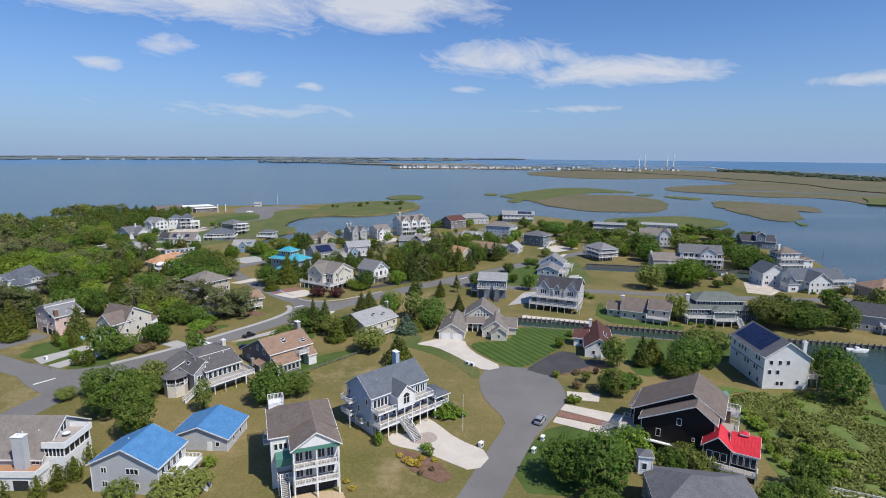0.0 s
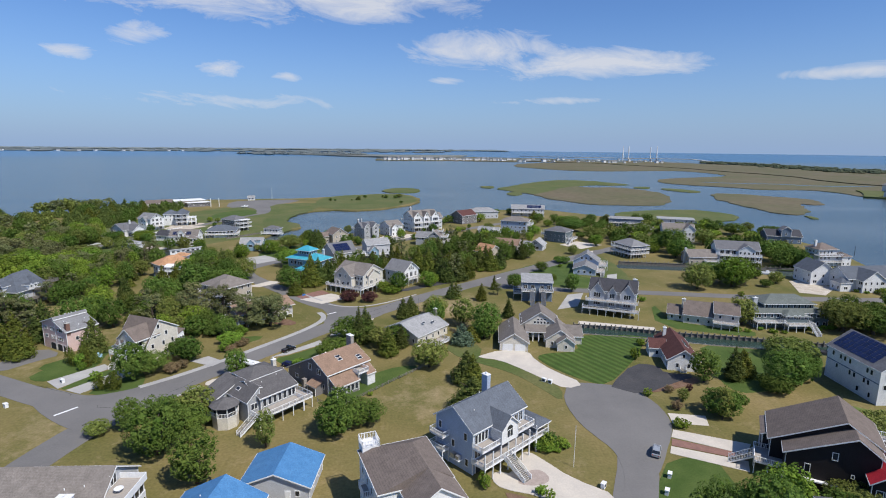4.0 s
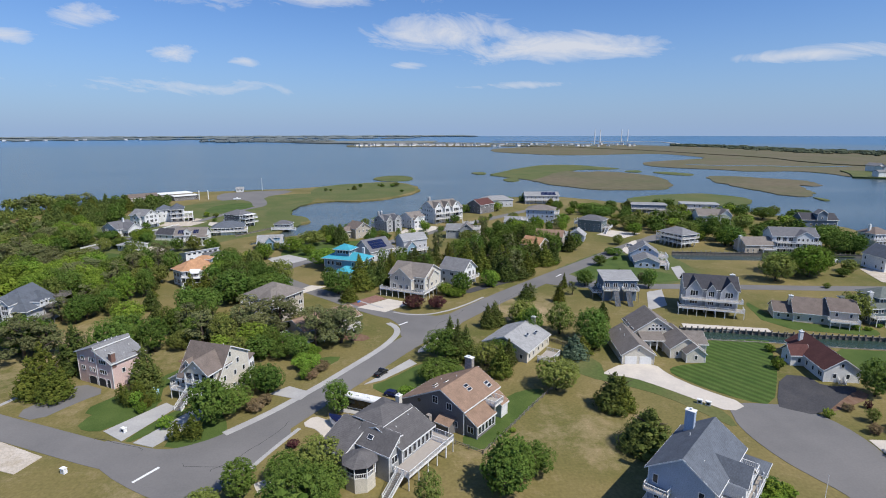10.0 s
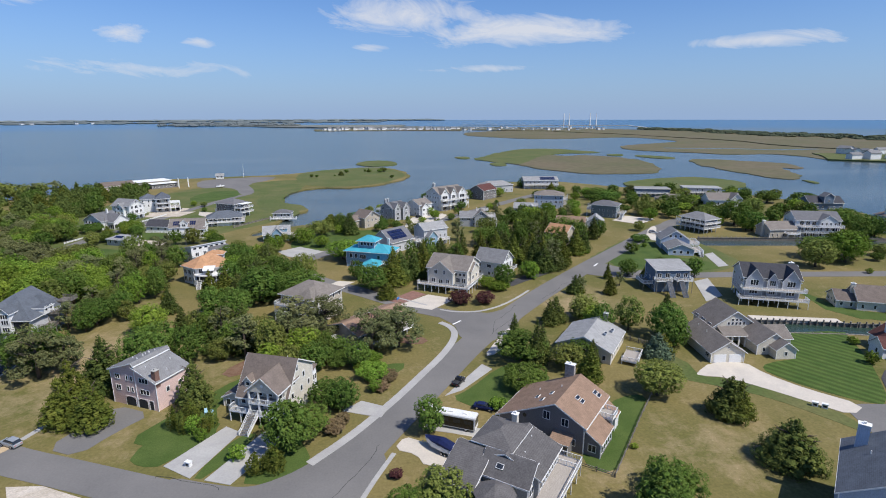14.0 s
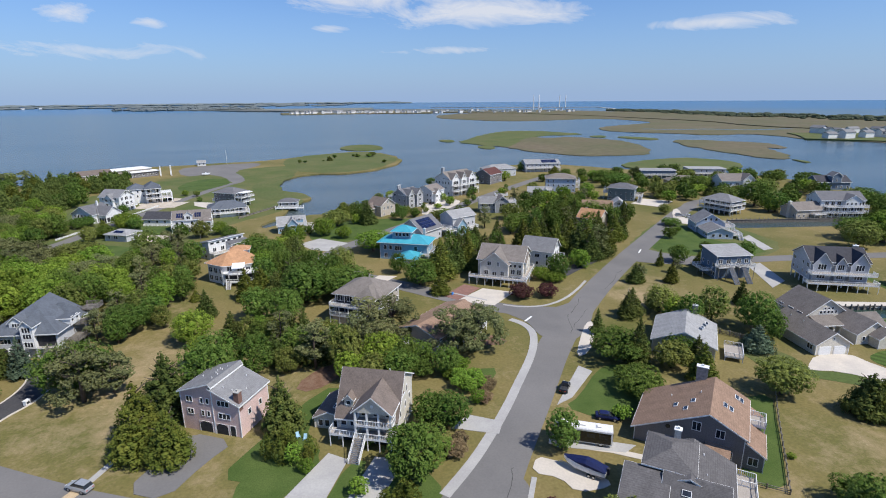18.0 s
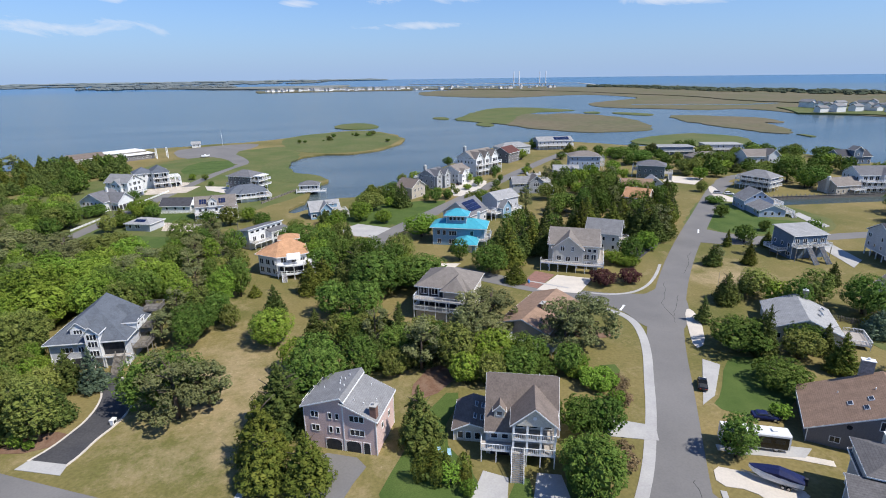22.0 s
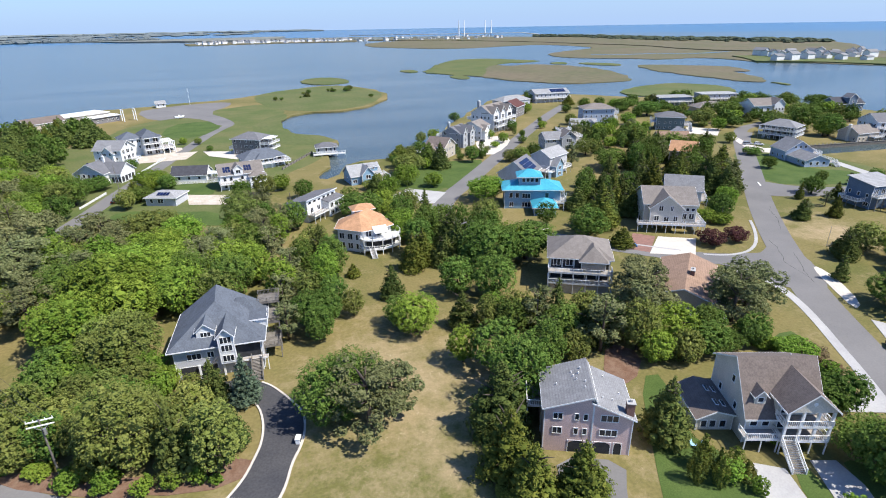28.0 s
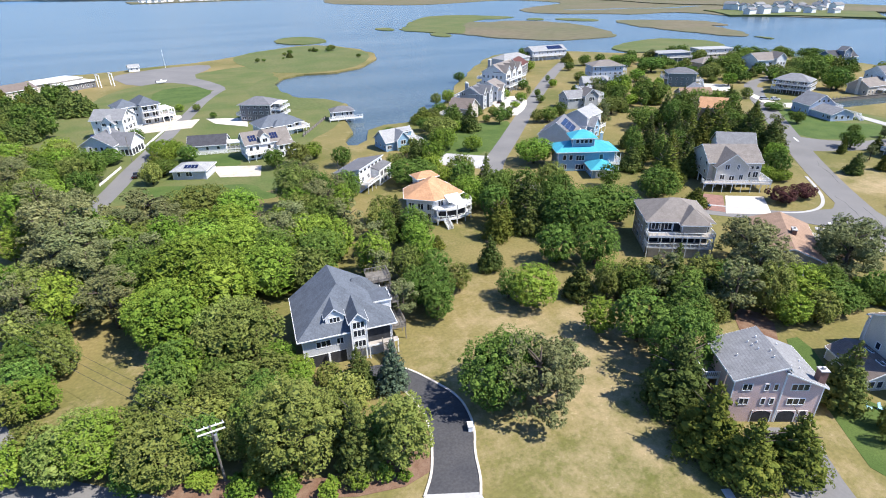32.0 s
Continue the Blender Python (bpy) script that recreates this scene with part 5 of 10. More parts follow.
h.window(b, "f", 1.6, 0.9, 1.6, 1.6, 2)
h.deck(17.8, 7.6, 21.0, 11.0, 4.6, "l", posts=True)
b = h.profile("y", [(17.8, 5.0), (18.0, 4.95), (20.6, 3.3)], 11.0, 13.6, W_WHITE, R_TAN, over=0.3)
h.chimney(9.6, 14.2, 0, 10.8, 2.0, 1.1, STONE)
for x, y in ((14.2, 6.0), (15.2, 6.0), (16.0, 11.6), (16.8, 11.6)):
    h.skylight(x, y, 9.0 - 3.0 * (x - 12.0) / 5.8 + 0.2, 0.8, 1.5, 27.4, "y")
for x, y in ((8.0, 3.0), (6.2, 5.0), (9.0, 5.6)):
    h.skylight(x, y, 3.0 + 6.0 * x / 12.0 + 0.2, 0.8, 1.3, -26.6, "y")
h.body(12.2, -2.4, 3.4, 2.4, 0, 2.5, W_TAUPE, "sx", 0.9, R_TAN, 0.35, "", ())
h.chimney(9.6, -1.6, 0, 2.9, 1.0, 1.0, STONE, cap=False)
h.vents([(10.0, 8.4, 8.2), (5.0, 9.0, 5.7)])

h = siding_house("low cream house with a light grey roof", (-24.1, 119.7), -39, 14.2, 16, 3.4, W_CREAM, R_LGRAY, "gy", 3.0, sides="fr")
h.deck(16.5, 2, 20.5, 9, 1.2, "l")
h.skylight(11, 7, 3.4 + 3.0 * 5.5 / 8.25 + 0.2, 0.8, 1.5, 20, "y")
h.skylight(12, 11, 3.4 + 3.0 * 4.5 / 8.25 + 0.2, 0.8, 1.5, 20, "y")
h.chimney(9, 16, 5, 8, 1.2, 1.0, STONE)

# cream house with a double garage
h = House("cream house with several gables and a double garage", (0.2, 119.9), -8)
b = h.body(7.6, 0.8, 12.6, 11, 0, 4.7, W_CREAM, "gy", 4.3, R_TAUPE, 0.5, "lr", (0, 1))
for u in (4.4, 5.5, 6.6, 7.7, 8.8):
    h.window(b, "f", u, 4.9, 0.85, 1.0)
for u in (5.5, 6.6, 7.7):
    h.window(b, "f", u, 6.1, 0.85, 0.8)
b = h.body(0.3, -12.6, 8.8, 16.5, 0, 3.0, W_CREAM, "gy", 2.8, R_TAUPE, 0.5, "l", (0,), 2.8, 4)
h.garage(b, "f", 2.4, 3.0)
h.garage(b, "f", 6.4, 3.0)
h.window(b, "f", 4.4, 3.9, 0.6, 0.7)
h.vents([(3.2, -4.0, 5.3), (3.2, 0.5, 5.3)])
b = h.body(15.2, -8.2, 8.8, 12, 0, 3.0, W_CREAM, "gy", 3.0, R_TAUPE, 0.4, "", ())
h.window(b, "f", 1.9, 0.9, 0.9, 1.3)
b = h.body(18.6, -11.2, 5.2, 8, 0, 2.8, W_CREAM, "gy", 1.9, R_TAUPE, 0.4, "r", (0,), 2.8, 4, 0)
h.window(b, "f", 2.6, 0.9, 0.9, 1.3)
b = h.body(20.0, -4.2, 7.0, 8.4, 0, 2.9, W_CREAM, "gx", 2.2, R_TAUPE, 0.5, "r", (0,), 2.8, 3)
h.roof(8.9, -3.2, 6.4, 4.0, 3.3, "sx", 1.1, R_TAUPE, 0.3)
b = (7.6, 0.8, 12.6, 11)
h.door(b, "f", 4.6, 0.15)
h.window(b, "f", 2.8, 0.8, 1.2, 1.6)
h.window(b, "f", 6.4, 0.8, 1.2, 1.6)
s = Shape()
s.box(-0.17, -0.17, 0, 0.17, 0.17, 3.3)
me = s.mesh("porch_post", WHITE)
for x in (9.4, 11.3, 13.2, 15.0):
    part("porch_post", me, None, h.root, at=pose(x, -3.0, 0))

h = siding_house("white house with a dark maroon roof", (28.8, 102.1), -13, 8.6, 19.5, 3.5, W_WHITE, R_MAROON, "gy", 2.9, sides="lr")
for u in (2.6, 5.8):
    h.window(h.box, "f", u, 1.0, 1.0, 1.4)
h.window(h.box, "f", 4.2, 4.0, 0.9, 1.2)
h.stairs(4.2, 0, 1.6, 0.8)
h.body(-3.4, 9.5, 4.6, 5, 0, 3.2, W_WHITE, "gx", 2.0, R_MAROON, 0.4, "lf", (0,), 2.8, 4, 0)
h.skylight(6.5, 9, 3.6 + 2.9 * 1.9 / 4.2 + 0.2, 1.4, 5.0, 35, "y")
h.chimney(2, 16.5, 4, 7.6, 0.9, 0.9, W_WHITE)

# dark shingled house with the red-roofed room
h = House("dark brown shingled house with brown roofs", (27.7, 68.6), -31)
b = h.profile("y", [(0, 7.0), (10.6, 12.4), (14.4, 9.6)], 0, 9.0, W_DARK, R_BROWN, over=0.6)
h.window(b, "f", 3.6, 3.6, 1.0, 1.8)
h.window(b, "f", 7.6, 7.2, 1.0, 1.6)
h.window(b, "f", 10.6, 4.4, 0.6, 0.8)
h.profile("y", [(-2.4, 7.0), (9.4, 13.4), (15.4, 9.4)], 4.2, 16.0, W_DARK, R_BROWN, over=0.6)
h.body(-3.6, 7.0, 3.0, 7.5, 0, 6.2, W_DARK, "sl", 1.2, R_BROWN, 0.5, "fl", (0, 1))
h.deck(-5.0, 0.8, 0, 7.0, 2.8, "r")
h.stairs(-5.0, 3.6, 1.8, 2.8, towards="l")
sk = Shape()
sk.box(0.3, -0.9, 2.3, 14.2, -0.06, 2.55)
part("skirt_roof", sk, WHITE, h.root)
b = h.profile("y", [(12.8, 6.3), (15.3, 8.4), (17.8, 6.3)], -3.3, 2.4, W_DARK, R_RED, over=0.45)
for u in (1.2, 2.5, 3.8):
    h.window(b, "f", u, 3.3, 1.15, 1.9)
b = h.profile("x", [(-2.8, 6.0), (1.2, 7.9), (2.2, 7.6)], 17.8, 22.4, W_DARK, R_RED, over=0.4)
for u in (0.7, 1.8, 2.9, 4.0):
    h.window(b, "f", u, 3.2, 1.0, 2.2)
h.window(b, "r", 1.4, 3.2, 1.2, 2.0)
seam = Shape()
seam.box(-0.03, 0, 0, 0.03, 4.7, 0.06)
sme = seam.mesh("roof_seam", R_RED)
for k in range(9):
    part("roof_seam", sme, None, h.root, at=pose(17.6 + 0.6 * k, -3.2, 6.04, 25.4, 0, 0))
h.body(19.2, 0.6, 1.2, 1.2, 7.4, 8.4, R_RED, "hip", 0.5, R_RED, 0.2, "", (), trim=False)
h.deck(14.4, -5.2, 22.6, -3.3, 2.8)
h.deck(14.6, 2.6, 18.6, 9.0, 6.2, "l")
h.deck(15.4, 9.0, 18.6, 13.0, 8.2, "l")
h.chimney(16.4, 9.6, 0, 9.0, 0.9, 1.6, BRICK)

h = siding_house("white three-storey house with solar panels on its roof", (56.1, 87.8), -2, 12.2, 18.6, 9.4, W_WHITE, R_GRAY, "gy", 4.2, sides="", density=3.2, fh=3.1)
for u, z in ((1.8, 7.0), (4.2, 7.0), (6.4, 7.0), (1.6, 4.2), (3.8, 4.2), (4.0, 0.9), (5.2, 0.9), (9.4, 1.3)):
    h.window(h.box, "f", u, z, 1.1, 1.4)
for u, z in ((2.2, 7.0), (5.0, 7.0), (6.6, 7.0), (8.4, 7.0), (14.4, 7.0), (15.8, 7.0), (8.8, 4.0), (10.4, 4.0), (13.8, 4.0), (15.2, 4.0), (4.0, 4.0), (12.0, 0.9), (16.0, 0.9)):
    h.window(h.box, "l", u, z, 1.0, 1.5)
band = Shape()
band.box(-0.06, 0, 5.5, 0.0, 18.6, 5.75)
part("trim_band", band, W_SLATE, h.root)
ang = math.degrees(math.atan2(4.2, 6.1))
h.solar(0.5, 3.4, 9.4 + 0.5 * 4.2 / 6.1 + 0.26, 4, 9, -ang, "y", 1.62, 1.62)
h.chimney(11.8, 2.4, 7, 13.0, 1.0, 0.8, W_WHITE)
h.deck(12.2, 1, 15.7, 6, 3.0, "l", mat=CEDAR)
h.stairs(15.7, 3, 1.4, 3.0, towards="r", mat=CEDAR)

h = siding_house("house with a grey hipped roof and white cupola", (22.6, 49.5), -10, 17, 13, 6.3, W_GRAY, R_GRAY, "hip", 3.2, sides="fl")
h.body(-1.5, 11, 2.4, 2.4, 5.8, 9.4, W_WHITE, "hip", 0.8, R_GRAY, 0.2, "fl", (0,), 2.8, 2, 0)

# --- along the canal ---
h = siding_house("light grey house with three front gables and white decks", (25.1, 137.8), -24, 17.4, 13, 9.0, W_LGRAY, R_DARK, "gx", 3.4, sides="lr", z0=2.7, floors=(0, 1))
for x, wd, rr in ((3.1, 5.2, 3.6), (8.7, 3.0, 2.2), (14.3, 5.2, 3.6)):
    b = h.body(x - wd / 2, -1.0, wd, 7, 2.7, 8.6, W_LGRAY, "gy", rr, R_DARK, 0.4, "", ())
    h.window(b, "f", wd / 2, 6.4, min(wd - 1, 2.6), 2.0, 3)
    h.window(b, "f", wd / 2, 3.4, min(wd - 1, 2.6), 1.9, 3)
h.deck(-1, -3.6, 18.4, -1, 5.6, posts=False)
h.deck(-2, -4.6, 19, -1, 2.7)
h.chimney(16.4, 8, 8, 12.8, 1.6, 1.0, W_CREAM)

h = siding_house("slate blue house with a pale flat-pitched roof and twin front stairs", (10.1, 147.0), -8, 12.5, 9.5, 8.2, W_SLATE, R_LGRAY, "sx", 1.3, sides="lr")
for u in (1.4, 4.4, 8.2, 11.0):
    h.window(h.box, "f", u, 5.4, 1.6, 1.7, 2)
h.deck(-0.4, -2.4, 5.4, 0, 4.8, mat=WOOD_G, post_mat=WOOD_G)
h.deck(7.0, -2.4, 12.8, 0, 4.8, mat=WOOD_G, post_mat=WOOD_G)
h.stairs(4.0, -2.4, 1.8, 4.8, run=4.6, mat=W_SLATE, rail=False)
h.stairs(8.6, -2.4, 1.8, 4.8, run=4.6, mat=W_SLATE, rail=False)
h.deck(-3.5, 2, 0, 9, 2.7, "r", mat=WOOD_G, post_mat=WOOD_G)

h = siding_house("beige canal house with brown roofs and roof windows", (44.5, 128.8), -26, 11, 11, 3.8, W_CREAM, R_BROWN, "gx", 4.2, sides="f", scale=0.92)
h.body(-6, 1.5, 6, 9, 0, 3.0, W_CREAM, "gx", 2.6, R_BROWN, 0.5, "fl", (0,))
h.body(11, -0.8, 8.5, 12, 0, 5.8, W_CREAM, "gx", 3.0, R_BROWN, 0.5, "fr", (0, 1))
h.deck(10.5, -4, 19.5, -0.8, 2.6)
h.chimney(-0.4, 5, 2, 8.6, 1.4, 1.0, W_CREAM)
for x in (2, 4, 6, 8):
    h.skylight(x, 2.0, 3.6 + 4.0 * 2.0 / 5.5 + 0.25, 0.7, 1.0, 36)
h = siding_house("large grey-green house with hipped roofs and a white-railed porch", (59.4, 125.2), -2, 27, 14, 5.6, W_TEAL, R_SAGE, "hip", 2.2, sides="flr", density=2.4)
h.body(5, 3, 18, 9, 5.6, 8.4, W_TEAL, "hip", 2.4, R_SAGE, 0.8, "f", (0,), 2.8, 2.0)
h.body(9.5, -3.0, 8, 6, 0.6, 5.4, W_TEAL, "hip", 1.6, R_SAGE, 0.5, "fl", (0, 1), 2.7, 2.0)
h.deck(-0.5, -3.0, 9.5, 0, 2.9)
h.deck(9.0, -5.6, 18, -3, 2.7)
h.stairs(17.5, -5.6, 1.6, 2.7, run=4)
h.chimney(1.2, 3, 5, 10.4, 1.5, 1.0, W_LGRAY)
for x in (9, 13):
    h.skylight(x, 5.6, 9.4, 0.8, 1.0, 24)
h = siding_house("dark grey waterside house with white decks", (97.0, 121.0), -28, 21, 13, 6.0, W_GRAY, R_DARK, "gx", 3.2, sides="fl")
h.deck(8, -4, 21, 0, 3.0)
h.stairs(18, -4, 2, 3.0, run=5)
h = siding_house("white gabled waterside house", (100.5, 163.2), -3, 11.4, 13, 6.6, W_WHITE, R_BLUEG, "gy", 4.2, sides="fl")
h = siding_house("white waterside house with a long grey roof", (106.2, 156.2), 2, 25, 13, 5.8, W_WHITE, R_BLUEG, "gx", 4.4, sides="flr")
h.body(4, -4.0, 11, 9, 0, 5.8, W_WHITE, "gy", 4.0, R_BLUEG, 0.5, "fl", (0, 1), 2.8, 2.4)
h.body(-4, -1.0, 5, 6, 0, 4.2, W_WHITE, "hip", 1.8, R_BLUEG, 0.4, "fl", (0,))
h.deck(15.5, -3.8, 26.5, 0, 3.0)
h.deck(15.5, -3.8, 26.5, 0, 5.9)
h = siding_house("white stacked waterside house with a pink-brown hipped roof", (121.8, 188.5), 4, 15, 13, 5.8, W_WHITE, R_BROWN, "flat", 0, sides="flr", floors=(0, 1), density=2.4)
h.body(1.5, 2, 11, 10, 5.8, 9.2, W_WHITE, "hip", 3.0, R_BROWN, 0.7, "fl", (0,), 2.8, 2.2)
h.body(12.5, -2.0, 5.5, 8, 0, 5.8, W_WHITE, "hip", 1.8, R_BROWN, 0.5, "fr", (0, 1), 2.8, 2.2)
h.deck(-1.5, -3.0, 12.5, 0, 2.9)
h.deck(-1.0, -1.6, 13.5, 2, 6.0, posts=False)
h.chimney(3, 7, 8, 13.4, 1.2, 1.0, W_WHITE)
h = siding_house("white three-storey house with wrapped balconies", (86.6, 191.2), -17, 22, 13, 9.2, W_WHITE, R_GRAY, "gx", 3.6, sides="lr")
h.body(11, -2.2, 8, 8, 6.0, 9.4, W_WHITE, "gy", 2.6, R_GRAY, 0.4, "f", (0,), 2.8, 2, 0)
for z in (3.0, 6.0):
    h.deck(1.5, -3.0, 22.5, 0, z, posts=True)
for z in (0.4, 3.4, 6.4):
    for u in (3, 6, 9, 12.4, 15.6, 18.6, 20.8):
        h.window(h.box, "f", u, z, 2.0, 2.1, 2)
h = siding_house("beige house with stepped gables by the canal", (77.1, 190.8), -5, 15, 11, 4.6, W_BEIGE, R_TAUPE, "gx", 3.2, sides="fl")
h.deck(8, -3, 15, 0, 2.6)
h.chimney(-0.5, 5, 0, 8.5, 1.2, 1.4, W_CREAM)
h = House("blue-grey house on stilts ringed by white decks", (57.9, 210.4), -72)
h.stilts(0, 0, 15.0, 10.5, 2.6)
h.box = h.body(0, 0, 15.0, 10.5, 2.6, 7.6, W_SLATE, "hip", 2.8, R_MGRAY, 1.4, "lr", (0,), 2.6, 2.2)
for z in (2.9, 5.4):
    for k in range(5):
        h.window(h.box, "f", 1.8 + 2.95 * k, z, 2.3, 1.9, 2)
h.deck(-1.5, -2.4, 17.0, 0, 2.7)
h.deck(-1.5, -2.4, 17.0, 0, 5.2, roofed=2.3)
h.deck(15.0, 0, 17.0, 11, 2.7, "l")
h.deck(15.0, 0, 17.0, 11, 5.2, "l")
h = House("pale blue house with a steep grey roof", (32.2, 176.8), -20)
h.box = h.body(0, 0, 11, 15, 0, 2.9, W_BLUE, "gy", 2.2, R_MGRAY, 0.5, "lr", (0,))
for u in (2.6, 5.5, 8.4):
    h.window(h.box, "f", u, 0.8, 1.3, 1.5)
b = h.body(-1.0, 12.5, 13, 11, 0, 4.6, W_BLUE, "gy", 4.2, R_MGRAY, 0.5, "lr", (0,))
for u in (4.2, 6.5, 8.8):
    h.window(b, "f", u, 5.6, 1.2, 1.3)
h.deck(11, 1, 15.5, 11, 1.6, "l")
h.deck(12, 12.5, 16.5, 21, 2.8, "l")
h.stairs(14.2, 1, 1.5, 1.6, run=2.6)

# --- the main street ---
h = House("mauve three-storey house with a split grey roof and garage arches", (-91.7, 115.6), -29)
h.box = h.profile("y", [(0, 8.2), (7.0, 10.55), (7.1, 10.4)], 0, 9.2, W_PINK, R_MGRAY, over=0.42)
b2 = h.profile("y", [(7.2, 9.4), (7.3, 9.37), (13.0, 6.9)], -0.02, 9.2, W_PINK, R_MGRAY, over=0.42)
for z in (3.4, 6.1):
    h.window(h.box, "f", 2.0, z, 1.5, 1.3, 2)
    h.window(h.box, "f", 4.8, z, 0.75, 1.3)
    h.window(h.box, "f", 6.1, z, 0.75, 1.3)
    h.window(b2, "f", 2.4, z, 2.7, 1.3, 3)
h.window(b2, "r", 3.0, 3.4, 1.0, 1.3)
h.window(b2, "r", 6.5, 3.4, 1.0, 1.3)
h.void(h.box, "f", 5.2, 2.8, 2.2)
h.void(b2, "f", 1.6, 2.6, 2.2)
h.void(b2, "f", 4.0, 1.1, 2.2)
for x, wd in ((5.2, 2.8), (8.8, 2.6), (11.2, 1.1)):
    lintel = Shape()
    r_ = wd / 2
    lintel.add([(-r_, -0.08, 2.25)] + [(-r_ * math.cos(math.pi * k / 8), -0.08, 1.55 + 0.7 * math.sin(math.pi * k / 8)) for k in range(9)] + [(r_, -0.08, 2.25)],
               [(0, k + 1, k + 2) for k in range(4)] + [(0, 5, 10)] + [(10, k + 1, k + 2) for k in range(4, 8)])
    part("arch", lintel, W_PINK, h.root, at=pose(x, 0, 0))
h.chimney(12.5, 0.7, 5.5, 9.4, 1.1, 1.1, BRICK)
h.deck(-2.4, 4, 0, 9, 5.2, "r", mat=WOOD_G)
for x, y in ((4.4, 6.6), (5.4, 6.0), (5.8, 7.2), (5.0, 4.6), (6.2, 3.6), (6.0, 2.2), (2.0, 4.4), (4.6, 5.6)):
    h.vents([(x, y, 8.2 + 2.35 * x / 7.0 + 0.2)])
for x, y in ((8.6, 1.8), (10.2, 2.2), (9.6, 7.6), (11.6, 4.6)):
    h.vents([(x, y, 9.4 - 2.5 * (x - 7.2) / 5.8 + 0.2)])

h = House("cream two-storey house with a columned porch and brown roof", (-73.4, 108.6), -24)
h.box = h.profile("x", [(0, 5.2), (5.2, 12.3), (11.6, 8.6)], 0, 11.4, W_CREAM, R_BROWN, over=0.45)
for u, z in ((2.2, 1.0), (5.6, 1.0), (2.6, 4.2), (6.4, 4.2), (9.6, 4.2), (3.6, 7.0), (7.6, 7.0), (5.0, 9.6)):
    h.window(h.box, "r", u, z, 1.0, 1.4)
for u, z in ((3.0, 3.6), (8.0, 3.6), (6.2, 7.4)):
    h.window(h.box, "l", u, z, 1.0, 1.4)
h.deck(-0.9, -2.2, 4.2, 0, 2.6, bays=2)
h.deck(4.2, -2.6, 11.2, 0, 2.6, bays=3)
h.deck(4.2, -2.6, 11.2, 0, 5.3, posts=False)
s = Shape()
s.box(-0.17, -0.17, 2.6, 0.17, 0.17, 8.2)
me = s.mesh("porch_column", WHITE)
for x in (4.4, 6.6, 8.8, 11.0):
    part("porch_column", me, None, h.root, at=pose(x, -2.4, 0))
c = Shape()
c.box(4.2, -0.05, 5.0, 11.2, 5.0, 8.3)
part("wall", c, W_CREAM, h.root)
h.profile("y", [(4.2, 8.2), (7.7, 11.2), (11.2, 8.2)], -2.6, 5.2, W_CREAM, R_BROWN, 7.9, over=0.4, trim=False)
ro = Shape()
ro.tube([(0, -0.06, 0), (0, 0.02, 0)], [0.3, 0.3], 12)
part("round_vent", ro, WHITE, h.root, at=pose(7.7, -2.62, 9.4))
h.dormer(2.0, 6.6, 1.7, 0.9, 4.2, 1.6, 0.9, W_CREAM, R_BROWN, 1)
for u in (1.2, 3.0):
    h.window(h.box, "f", u, 3.2, 1.2, 1.7)
for u in (5.4, 7.7, 10.0):
    h.window(h.box, "f", u, 2.9, 1.4, 2.0)
    h.window((0, -0.05, 11.4, 11), "f", u, 5.7, 1.4, 1.9)
h.void(h.box, "f", 2.2, 3.2, 2.1)
h.void(h.box, "f", 9.0, 3.6, 2.1)
h.stairs(5.2, -2.6, 2.0, 2.6, run=3.9)
b = h.profile("y", [(-6.0, 2.3), (-3.2, 3.7), (-0.3, 3.0)], 2.8, 11.4, W_CREAM, R_BROWN, over=0.35)
for u in (1.2, 2.6, 4.2):
    h.window(b, "f", u, 0.5, 1.1, 1.5)
for x, y in ((-2.4, 5.0), (-1.2, 5.0), (-2.4, 8.6), (-1.2, 8.6)):
    h.skylight(x, y, 3.7 - 0.24 * (x + 3.2) + 0.2, 0.6, 1.5, 13.5, "y")
b = h.body(2.6, 11.6, 8, 3, 0, 5.2, W_WHITE, "sx", 1.0, R_BROWN, 0.3, "", ())
for u in (0.8, 1.8, 2.6):
    h.window(b, "r", u, 3.0, 0.8, 1.5)
h.vents([(8.6, 6.4, 11.8)])

h = House("grey gabled house with dormers over a dark porch", (-124.7, 142.3), -8)
h.box = h.body(0, 0, 15.7, 13.6, 0, 6.5, W_LGRAY, "flat", 0, None, 0, "l", (0, 1))
h.tent([(-0.9, -0.9, 6.5), (16.6, -0.9, 6.5), (16.6, 14.4, 6.5), (-0.9, 14.4, 6.5), (7.6, 6.8, 12.2), (7.0, 14.4, 12.3)], [(0, 1, 4), (1, 2, 5, 4), (3, 0, 4, 5), (2, 3, 5)], R_BLUEG)
h.roof(8.0, 7.4, 7.6, 6.2, 6.6, "hip", 4.0, R_BLUEG, 0.8)
h.dormer(6.0, 7.4, 3.2, 1.0, 6, 1.8, 1.4, W_WHITE, R_BLUEG, 3)
b = h.body(8.3, -1.3, 2.7, 7, 2.9, 8.9, W_WHITE, "gy", 1.4, R_BLUEG, 0.4, "", ())
for z in (3.3, 5.5, 7.2):
    h.window(b, "f", 1.35, z, 2.1, 1.45, 3)
po = Shape()
po.box(-0.16, -0.16, 0, 0.16, 0.16, 3.0)
me = po.mesh("post", WHITE)
for x in (0.3, 4.2, 8.5, 10.8, 15.4):
    part("post", me, None, h.root, at=pose(x, -0.6, 0))
h.deck(11.2, -1.0, 16.6, 0, 2.9, rail=False)
h.stairs(14.6, -1.0, 1.9, 2.9, run=3.4, mat=WOOD_G)
h.void(h.box, "f", 4, 6.5, 2.5)
